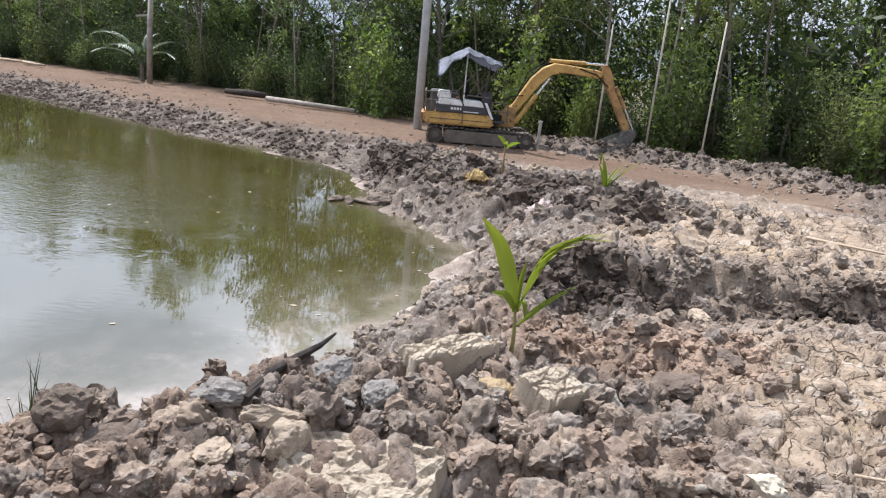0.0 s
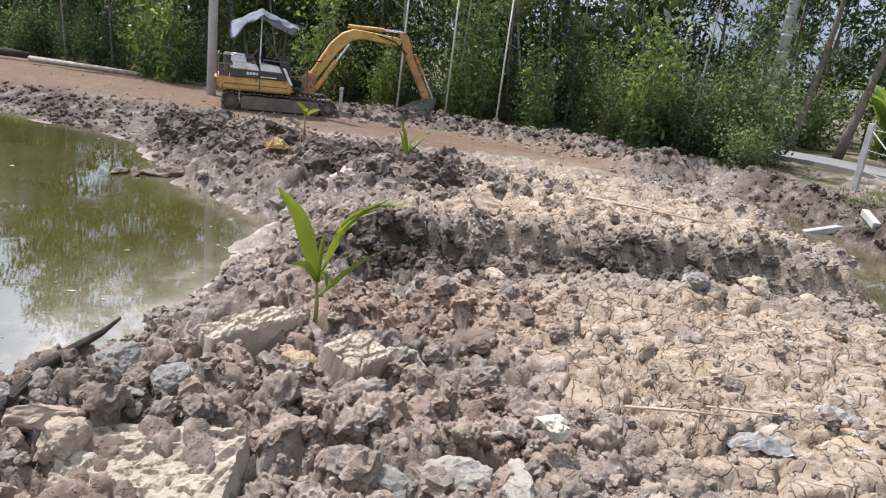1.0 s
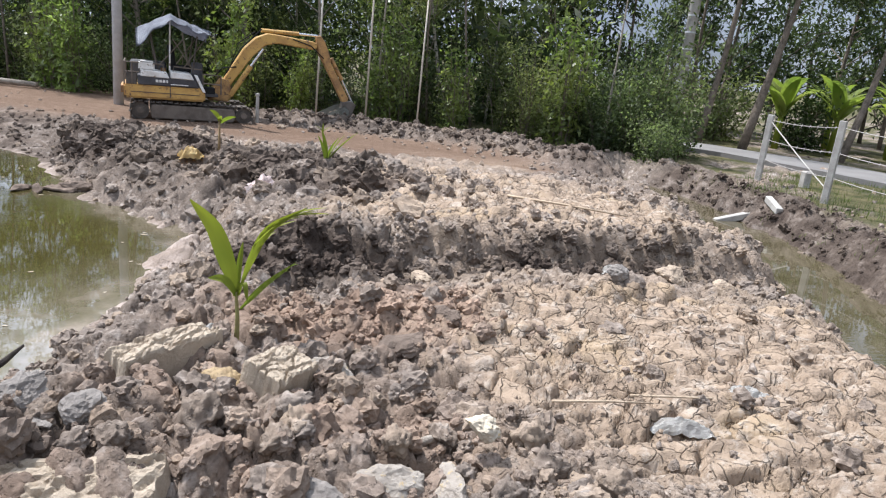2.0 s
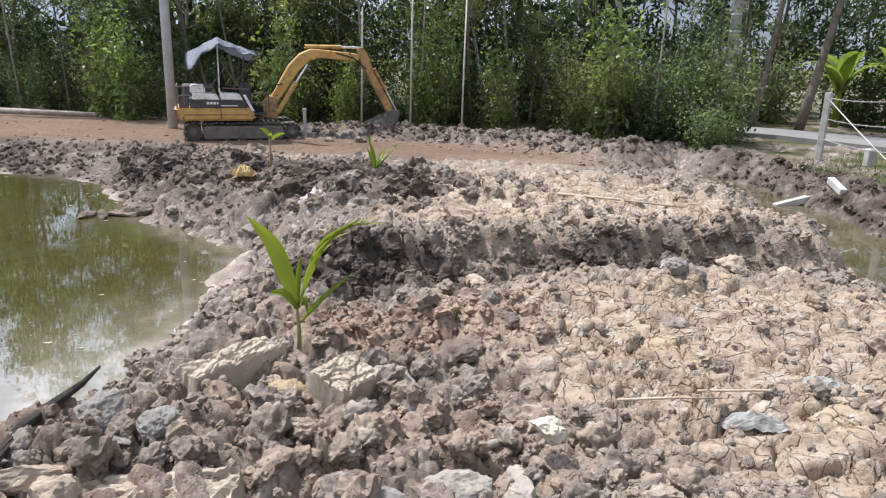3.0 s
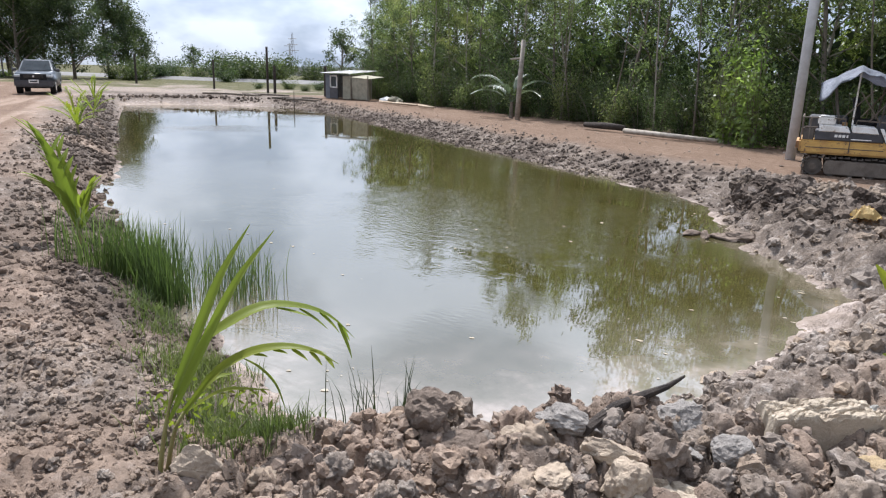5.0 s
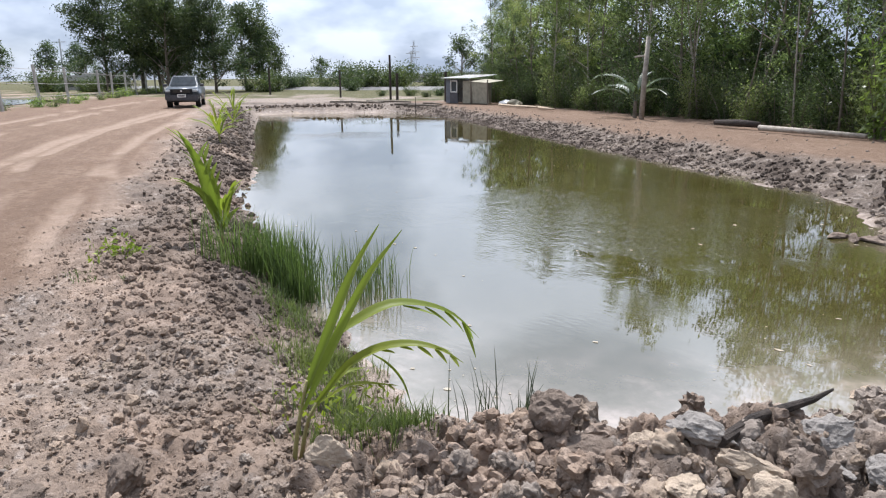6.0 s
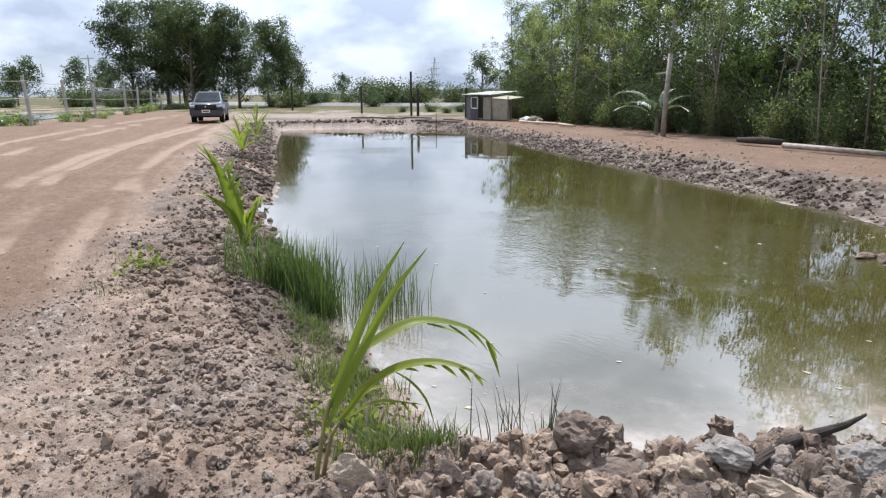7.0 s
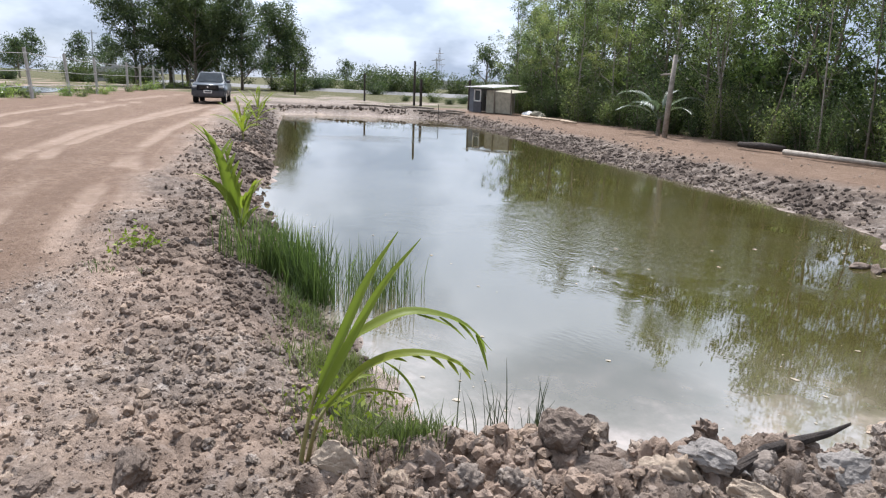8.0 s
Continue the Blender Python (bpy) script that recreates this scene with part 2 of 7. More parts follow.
def clod_material():
    m, nt, b = material("clay_clod")
    v = texcoord(nt)
    geo, info = nt.nodes.new("ShaderNodeNewGeometry"), nt.nodes.new("ShaderNodeObjectInfo")
    add = nt.nodes.new("ShaderNodeMath"); add.operation = "ADD"
    nt.links.new(geo.outputs["Random Per Island"], add.inputs[0]); nt.links.new(info.outputs["Random"], add.inputs[1])
    fr = nt.nodes.new("ShaderNodeMath"); fr.operation = "FRACT"
    nt.links.new(add.outputs[0], fr.inputs[0])
    r = fr.outputs[0]

    def tint(c):
        c = mixc(nt, ramp(nt, r, [(0.0, (0.0, 0.0, 0.0)), (0.55, (0.1, 0.1, 0.1)), (1.0, (0.75, 0.75, 0.75))]), c, (0.37, 0.285, 0.205))
        return mixc(nt, ramp(nt, r, [(0.0, (0.7, 0.7, 0.7)), (0.35, (0.0, 0.0, 0.0))]), c, (0.27, 0.228, 0.192))

    c, mid, fine, gap = soil_colours(nt, v, tint)
    nt.links.new(c, b.inputs["Base Color"])
    b.inputs["Roughness"].default_value, b.inputs["Specular IOR Level"].default_value = 0.95, 0.08
    bump(nt, b, mixc(nt, 0.7, mid, fine), 0.075, 1.0)
    return m


def water_material():
    m, nt, b = material("murky_water")
    v = texcoord(nt)
    at = nt.nodes.new("ShaderNodeAttribute")
    at.attribute_name = "shallow"
    silt = ramp(nt, tex_noise(nt, v, 2.6, 6, 0.65), [(0.36, (0.17, 0.148, 0.11)), (0.52, (0.25, 0.212, 0.17)), (0.68, (0.42, 0.345, 0.29))])
    deep = ramp(nt, tex_noise(nt, v, 0.25, 3), [(0.35, (0.038, 0.032, 0.0085)), (0.65, (0.052, 0.043, 0.013))])
    c = mixc(nt, at.outputs["Fac"], deep, silt)
    nt.links.new(c, b.inputs["Base Color"])
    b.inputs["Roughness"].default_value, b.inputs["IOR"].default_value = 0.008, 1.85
    w1 = tex_noise(nt, texcoord(nt, (1.0, 2.2, 1.0)), 2.3, 3, 0.5)
    w2 = tex_noise(nt, texcoord(nt, (1.3, 3.2, 1.0)), 7.0, 2, 0.5)
    patch = ramp(nt, tex_noise(nt, v, 0.22, 2), [(0.50, (0.02, 0.02, 0.02)), (0.68, (0.6, 0.6, 0.6))])
    # breeze ruffles the water off the dug bank
    gust = nt.nodes.new("ShaderNodeVectorMath"); gust.operation = "DISTANCE"
    gust.inputs[1].default_value = (-5.1, 8.5, WATER_Z)
    nt.links.new(v, gust.inputs[0])
    far = nt.nodes.new("ShaderNodeMath"); far.operation = "MULTIPLY_ADD"
    far.inputs[1].default_value, far.inputs[2].default_value = 0.16, -0.25
    nt.links.new(gust.outputs["Value"], far.inputs[0])
    wob = nt.nodes.new("ShaderNodeMath"); wob.operation = "ADD"
    nt.links.new(far.outputs[0], wob.inputs[0]); nt.links.new(tex_noise(nt, v, 0.8, 3), wob.inputs[1])
    patch = mixc(nt, ramp(nt, wob.outputs[0], [(0.45, (1, 1, 1)), (0.70, (0, 0, 0))]), patch, (0.75, 0.75, 0.75))
    h = mixc(nt, 1.0, mixc(nt, 0.72, w1, w2), patch, "MULTIPLY")
    bump(nt, b, h, 0.035, 0.3)
    return m


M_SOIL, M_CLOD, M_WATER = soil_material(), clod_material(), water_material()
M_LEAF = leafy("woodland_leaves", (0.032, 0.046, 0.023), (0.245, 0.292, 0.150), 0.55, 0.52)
# dark foliage; deep in the wood its low colour stands in for shade
M_LEAF_DARK_SHADE = leafy("dark_and_shaded_leaves", (0.020, 0.033, 0.015), (0.100, 0.130, 0.060), 0.42)
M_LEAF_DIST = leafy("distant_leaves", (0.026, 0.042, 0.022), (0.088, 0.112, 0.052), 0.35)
M_LEAF_LIGHT = leafy("light_leaves", (0.095, 0.138, 0.034), (0.26, 0.31, 0.11), 0.5, 0.38)
M_PALM = leafy("palm_leaf", (0.120, 0.155, 0.022), (0.200, 0.232, 0.040), 0.42, 0.48)
M_GRASS = leafy("grass_blade", (0.048, 0.072, 0.024), (0.125, 0.155, 0.058), 0.35, 0.5)
M_REED = leafy("dark_reed", (0.030, 0.040, 0.022), (0.060, 0.075, 0.040), 0.2, 0.5)
M_BARK = worn("bark", (0.23, 0.19, 0.15), (0.09, 0.075, 0.06), 7, 0.9, bumpd=0.02)
M_BARK_PALE = worn("pale_bark", (0.42, 0.37, 0.31), (0.20, 0.17, 0.14), 7, 0.9, bumpd=0.015)
M_STEM = worn("sapling_stem", (0.30, 0.20, 0.085), (0.16, 0.10, 0.05), 20, 0.7)
M_STALK = worn("green_stalk", (0.23, 0.235, 0.07), (0.20, 0.14, 0.06), 12, 0.6)
M_CONC = worn("concrete", (0.45, 0.43, 0.39), (0.27, 0.25, 0.225), 5, 0.9, bumpd=0.004)
M_POLE = worn("weathered_pole", (0.60, 0.61, 0.62), (0.44, 0.44, 0.44), 5, 0.9)
M_WOOD = worn("dark_wet_wood", (0.075, 0.060, 0.050), (0.028, 0.024, 0.022), 9, 0.8, bumpd=0.02)
M_PEEL = worn("peeled_pale_wood", (0.64, 0.58, 0.49), (0.42, 0.36, 0.29), 8, 0.85, bumpd=0.01)
M_STAKE = worn("stake_wood", (0.50, 0.40, 0.29), (0.30, 0.22, 0.15), 8, 0.85, bumpd=0.01)


# ---- building helpers ----
def finish(bm, name, mat, smooth=False):
    me = bpy.data.meshes.new(name)
    bm.normal_update()
    bm.to_mesh(me)
    bm.free()
    me.materials.append(mat)
    if smooth:
        me.polygons.foreach_set("use_smooth", np.ones(len(me.polygons), bool))
    return me


def part(name, bm, mat, parent, label="", smooth=False):
    ob = new(name, finish(bm, name, mat, smooth))
    ob.parent = parent
    return tagged(ob, label)


def thing(name, m, label, category, group="", kind=""):
    ob = new(name)
    ob.empty_display_size = 0.1
    ob.matrix_world = m
    return tagged(ob, label, category, group, kind)


def array_mesh(name, verts, faces, mat, smooth=False):
    """A mesh from arrays: faces all have the same number of corners."""
    verts, faces = np.asarray(verts, np.float32), np.asarray(faces, np.int32)
    me = bpy.data.meshes.new(name)
    n, k = faces.shape
    me.vertices.add(len(verts)); me.vertices.foreach_set("co", verts.ravel())
    me.loops.add(n * k); me.loops.foreach_set("vertex_index", faces.ravel())
    me.polygons.add(n); me.polygons.foreach_set("loop_start", np.arange(0, n * k, k, dtype=np.int32))
    me.polygons.foreach_set("use_smooth", np.full(n, smooth))
    me.update(calc_edges=True)
    me.validate()
    me.materials.append(mat)
    return me


def box(bm, c, s, rot=None, bevel=0.0):
    r = bmesh.ops.create_cube(bm, size=1.0)["verts"]
    bmesh.ops.scale(bm, vec=s, verts=r)
    if bevel:
        es = list({e for v in r for e in v.link_edges})
        r = list({v for f in bmesh.ops.bevel(bm, geom=es, offset=bevel, segments=1, affect="EDGES")["faces"] for v in f.verts} | {v for v in r if v.is_valid})
    if rot is not None:
        bmesh.ops.rotate(bm, cent=(0, 0, 0), matrix=Euler([radians(a) for a in rot]).to_matrix(), verts=r)
    bmesh.ops.translate(bm, vec=c, verts=r)
    return bm


def tube(bm, pts, radii, seg=8, caps=True):
    """A tapered tube along points."""
    pts = [Vector(p) for p in pts]
    rings = []
    for i, p in enumerate(pts):
        d = (pts[min(i + 1, len(pts) - 1)] - pts[max(i - 1, 0)]).normalized()
        a = d.cross((0, 0, 1) if abs(d.z) < 0.9 else (0, 1, 0)).normalized()
        b = d.cross(a)
        rings.append([bm.verts.new(p + float(radii[i]) * (math.cos(t) * a + math.sin(t) * b)) for t in (2 * math.pi * k / seg for k in range(seg))])
    for r, q in zip(rings, rings[1:]):
        for k in range(seg):
            bm.faces.new((r[k], r[(k + 1) % seg], q[(k + 1) % seg], q[k]))
    if caps:
        bm.faces.new(rings[0][::-1]); bm.faces.new(rings[-1])
    return bm


def prism(bm, outline, y0, y1):
    """An outline in x and z, drawn out from y0 to y1."""
    a = [bm.verts.new((x, y0, z)) for x, z in outline]
    b = [bm.verts.new((x, y1, z)) for x, z in outline]
    n = len(a)
    bm.faces.new(a); bm.faces.new(b[::-1])
    for i in range(n):
        bm.faces.new((a[i], b[i], b[(i + 1) % n], a[(i + 1) % n]))
    bmesh.ops.recalc_face_normals(bm, faces=bm.faces)
    return bm


def bevelled(bm, w=0.01, seg=1):
    bmesh.ops.bevel(bm, geom=[e for e in bm.edges if e.calc_face_angle(0) > 0.5], offset=w, segments=seg, affect="EDGES", clamp_overlap=True)
    return bm


# ---- height of the land ----
def smooth01(v):
    v = np.clip(v, 0, 1)
    return v * v * (3 - 2 * v)


def hash2(i, j, k=0):
    h = (i.astype(np.int64) * 374761393 + j.astype(np.int64) * 668265263 + k * 974634541) & 0x7FFFFFFF
    h = ((h ^ (h >> 13)) * 1274126177) & 0x7FFFFFFF
    return ((h ^ (h >> 16)) & 0xFFFF) / 65535.0


def vnoise(x, y, k=0):
    i, j = np.floor(x), np.floor(y)
    u, v = smooth01(x - i), smooth01(y - j)
    a, b, c, d = hash2(i, j, k), hash2(i + 1, j, k), hash2(i, j + 1, k), hash2(i + 1, j + 1, k)
    return (a * (1 - u) + b * u) * (1 - v) + (c * (1 - u) + d * u) * v


def fbm(x, y, n=4, k=0):
    return sum(vnoise(x * 2**o, y * 2**o, k + o) * 0.5**o for o in range(n)) / sum(0.5**o for o in range(n))


def worley(x, y, k=0):
    i, j = np.floor(x), np.floor(y)
    f1, f2, cell, tilt = np.full(x.shape, 9.0), np.full(x.shape, 9.0), np.zeros(x.shape), np.zeros(x.shape)
    for a in (-1, 0, 1):
        for b in (-1, 0, 1):
            p, q = i + a, j + b
            dx, dy = p + hash2(p, q, k) - x, q + hash2(p, q, k + 7) - y
            d = np.hypot(dx, dy)
            near = d < f1
            f2 = np.where(near, f1, np.minimum(f2, d))
            cell = np.where(near, hash2(p, q, k + 13), cell)
            tilt = np.where(near, (hash2(p, q, k + 17) - 0.5) * dx + (hash2(p, q, k + 19) - 0.5) * dy, tilt)
            f1 = np.where(near, d, f1)
    return f1, f2, cell, tilt


SHORE = [(-2.6, 2.72), (-2.2, 3.0), (-1.7, 3.35), (-1.25, 3.75), (-0.92, 4.5), (-0.5, 5.25), (-0.3, 6.2), (-0.25, 7.0), (-0.5, 7.7), (-1.1, 8.4), (-1.6, 9.4), (-2.0, 10.9),
         (-2.6, 12.0), (-4.2, 13.0), (-5.8, 13.9), (-8.0, 15.4), (-10.6, 16.9), (-14.7, 19.6), (-21.6, 24.3), (-27.5, 27.0), (-31.5, 25.0), (-34.3, 21.6), (-31.8, 20.3),
         (-21.0, 13.1), (-15.1, 9.4), (-11.9, 7.2), (-9.5, 5.7), (-5.9, 4.1), (-4.1, 3.2), (-3.2, 2.75)]
DITCH = [(3.3, -4.0), (4.5, 1.0), (5.55, 3.6), (6.35, 5.4), (7.2, 7.5), (7.7, 9.4), (7.8, 11.0), (7.6, 12.6)]


def line_dist(x, y, pts, closed=False):
    best = np.full(x.shape, 1e9)
    q = list(pts) + ([pts[0]] if closed else [])
    for (ax, ay), (bx, by) in zip(q, q[1:]):
        dx, dy = bx - ax, by - ay
        t = np.clip(((x - ax) * dx + (y - ay) * dy) / (dx * dx + dy * dy), 0, 1)
        best = np.minimum(best, np.hypot(x - ax - t * dx, y - ay - t * dy))
    return best


def inside(x, y, pts):
    c = np.zeros(x.shape, bool)
    for (ax, ay), (bx, by) in zip(pts, pts[1:] + pts[:1]):
        if ay != by:
            c ^= ((ay > y) != (by > y)) & (x < (bx - ax) * (y - ay) / (by - ay) + ax)
    return c


def shore_dist(x, y):
    """Metres from the pond's edge, minus inside."""
    d = line_dist(x, y, SHORE, True)
    return np.where(inside(x, y, SHORE), -d, d)


def ridge(x, y, pts, width, height):
    return height * np.exp(-((line_dist(x, y, pts) / width) ** 2))


CRUST = [(1.4, 3.1), (1.75, 4.0), (2.3, 4.6), (2.9, 4.45), (3.7, 4.25), (4.3, 3.9), (4.7, 3.0), (5.0, 1.0), (4.0, -1.0), (2.6, 0.8), (2.0, 2.05), (1.5, 2.6)]
UPPER = [(0.9, 5.75), (2.4, 5.75), (3.2, 5.75), (4.2, 5.5), (5.0, 5.4), (5.6, 7.0), (5.0, 8.4), (3.7, 9.4), (2.4, 9.2), (1.7, 7.6)]
LEDGE = ([0.3, 1.3, 2.4, 3.3, 4.3, 5.0], [5.25, 5.3, 5.42, 5.38, 5.2, 4.9])


def plates(x, y):
    """Where the clay dried flat into cracked plates: below and above the ledge."""
    w = 0.5 * (fbm(x * 1.4, y * 1.4, 3, 33) - 0.5)
    out = np.zeros(x.shape)
    for pts, soft in ((CRUST, 0.35), (UPPER, 0.6)):
        d = line_dist(x, y, pts, True) * np.where(inside(x, y, pts), 1, -1)
        out = np.maximum(out, smooth01((d + w) / soft + 0.5))
    return out


def zones(x, y):
    """Shares of beaten road, wet margin, tan cracked crust and grass."""
    wob = 0.9 * (fbm(x * 0.6, y * 0.6, 3, 31) - 0.5)
    road_l = smooth01((-0.585 * x - 2.1 - y + wob * (1 + 0.02 * np.abs(x))) / 0.9 + 0.5) * smooth01((-3.6 - x) / 1.5)
    yf = np.interp(x, [-60, -28, -15, -8.8, -4, -1.4, 0.5, 2, 4, 6], [46, 29.6, 21.8, 17.6, 15.0, 13.2, 12.2, 11.6, 10.4, 9.4])
    road_f = smooth01((y - yf + wob) / 0.9 + 0.5) * smooth01((6.3 - x) / 1.2)
    heap = line_dist(x, y, [(1.4, 15.2), (3, 14.7), (5, 13.6), (6.3, 12.3), (6.8, 10.6)])
    road_f = road_f * smooth01((heap - 0.55) / 0.5)
    road = np.clip(road_l + road_f, 0, 1)
    sd = shore_dist(x, y)
    near = smooth01((3.9 - np.hypot(x + 1.0, y - 4.6)) / 1.4)
    wet = smooth01((0.05 + 0.26 * near + 0.30 * wob - sd) / 0.22)
    tan = smooth01((fbm(x * 0.45, y * 0.45, 3, 5) - 0.42) / 0.10) * smooth01((x - 0.6 - 0.12 * (y - 2)) / 0.9) * smooth01((6.4 - x) / 1.0) * smooth01((12 - y) / 2)
    tan = tan * smooth01((heap - 0.9) / 0.8)
    tan = np.maximum(0.45 * tan, plates(x, y)) * (1 - wet)
    dd = line_dist(x, y, DITCH)
    grass = np.maximum(smooth01((np.hypot(x, y) - 55) / 40) * (1 - road), smooth01((x - 8.2) / 1.0) * smooth01((dd - 0.8) / 0.8) * smooth01((fbm(x, y, 3, 77) - 0.36) / 0.2))
    grass = np.maximum(grass, smooth01((y - np.interp(x, [-40, -24, -12, -4, 2.5, 7, 9], [42, 32.2, 25.8, 20.8, 17.6, 15, 12.6])) / 1.5) * smooth01((10 - x) / 1))
    field = smooth01((11.2 - 0.675 * (x + 43.6) - y) / 2.0) * smooth01((-30 - x) / 6)
    field = np.maximum(field, smooth01((y - 33.5 - 0.12 * (x + 30)) / 1.5) * smooth01((-29 - x) / 2))
    grass = np.maximum(grass, field * smooth01((fbm(x * 0.35, y * 0.35, 3, 55) - 0.30) / 0.2))
    road = road * (1 - field)
    return road, wet, tan, grass, sd


def damp_shade(x, y):
    """Freshly dug, still moist clay, and the shade painted on the ledge's front."""
    d = smooth01(1.5 - line_dist(x, y, [(-1.6, 11.9), (-0.5, 10.2), (0.7, 9.0), (1.5, 7.8)]) / 1.0)
    # shaded front of the ledge, painted as a dark strip
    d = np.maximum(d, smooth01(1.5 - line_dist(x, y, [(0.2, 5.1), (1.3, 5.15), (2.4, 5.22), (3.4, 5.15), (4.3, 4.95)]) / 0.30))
    d = np.maximum(d, 0.8 * smooth01(1.4 - line_dist(x, y, [(1.4, 15.0), (3.2, 14.4), (5, 13.4), (6.2, 12.0), (6.6, 10.4)]) / 0.7))
    d = np.maximum(d, 0.9 * smooth01(1.5 - line_dist(x, y, [(-4, 2.9), (-6.3, 3.9), (-11.5, 6.7), (-20, 11.9), (-36, 21.5)]) / 0.8))
    d = np.maximum(d, 0.95 * smooth01(1.5 - line_dist(x, y, [(-3.0, 13.0), (-6.6, 15.3), (-15.0, 20.8), (-28.5, 28.6), (-36, 24)]) / 1.25))
    d = np.maximum(d, 0.8 * smooth01(1.5 - line_dist(x, y, [(-27.5, 30.6), (-33, 29.4), (-39, 26.0), (-43, 23.5)]) / 1.9))
    d = np.maximum(d, 0.35 * smooth01(1.4 - line_dist(x, y, [(-1.0, 3.0), (-0.4, 2.8)]) / 0.45))
    d = np.maximum(d, 0.22 * smooth01(1.4 - line_dist(x, y, [(-2.3, 1.3), (-3.6, 1.8), (-5.6, 2.7)]) / 0.7))
    d = np.maximum(d, smooth01(1.4 - line_dist(x, y, [(6.9, 4.0), (7.9, 6.6), (8.6, 9.2), (8.9, 11)]) / 0.9))
    d = np.maximum(d, 0.6 * smooth01(1.5 - line_dist(x, y, [(-6.4, 3.1), (-8.5, 4.3), (-12, 6.3), (-20, 11.2), (-36, 20.6)]) / 1.1))
    return d * (0.5 + 0.5 * smooth01((fbm(x * 1.6, y * 1.6, 3, 97) - 0.32) / 0.22))


def rust(x, y):
    """A patch of redder, iron-stained crumbs."""
    d = smooth01(1.6 - np.hypot((x - 1.15) / 1.0, (y - 4.05) / 0.5)) * smooth01((fbm(x * 2.2, y * 2.2, 3, 101) - 0.3) / 0.25)
    side = smooth01((-1.9 - x) / 0.8) * smooth01((-0.52 * x + 1.9 - y) / 0.6)
    d = np.maximum(d, side * (0.22 + 0.45 * smooth01((fbm(x * 0.9, y * 0.9, 3, 105) - 0.35) / 0.25)))
    front = smooth01(1.4 - line_dist(x, y, [(-2.2, 2.1), (0.2, 2.7), (1.6, 3.2)]) / 0.8)
    d = np.maximum(d, front * (0.2 + 0.5 * smooth01((fbm(x * 1.8, y * 1.8, 3, 107) - 0.38) / 0.2)))
    return np.maximum(d, 0.8 * smooth01(1.5 - np.hypot((x - 1.7) / 0.7, (y - 7.6) / 0.5)) * smooth01((fbm(x * 2, y * 2, 3, 103) - 0.35) / 0.2))


TRACKS = [[(-6.9, 1.9), (-8.06, 2.34), (-12.28, 4.5), (-14.74, 5.73), (-20.0, 8.76), (-31.4, 16.3), (-40.9, 22.8)], [(-8.2, 3.0), (-9.73, 3.71), (-13.74, 5.33), (-15.8, 6.3)], [(-8.6, 1.7), (-11.43, 2.9), (-16.13, 4.62), (-23.37, 8.96), (-30.33, 14.15), (-36, 18.2)],
          [(-12.0, 2.2), (-15.56, 3.84), (-20.9, 6.91), (-27.4, 11.4), (-35.5, 17.06)], [(-18, 2.6), (-28.1, 6.4), (-39.4, 13.4), (-56, 26)], [(-9, -0.5), (-16, 2.0), (-26, 7.0), (-40, 16)]]


def tracks(x, y):
    """Dusty wheel tracks worn into the road."""
    w = 0.10 + 0.005 * np.abs(x)
    t = np.zeros(x.shape)
    for line in TRACKS:
        t = np.maximum(t, smooth01(1.45 - line_dist(x + 0.25 * (fbm(x * 0.3, y * 0.3, 2, 121) - 0.5), y, line) / w))
    return t * smooth01((fbm(x * 0.5, y * 0.5, 3, 123) - 0.25) / 0.25)


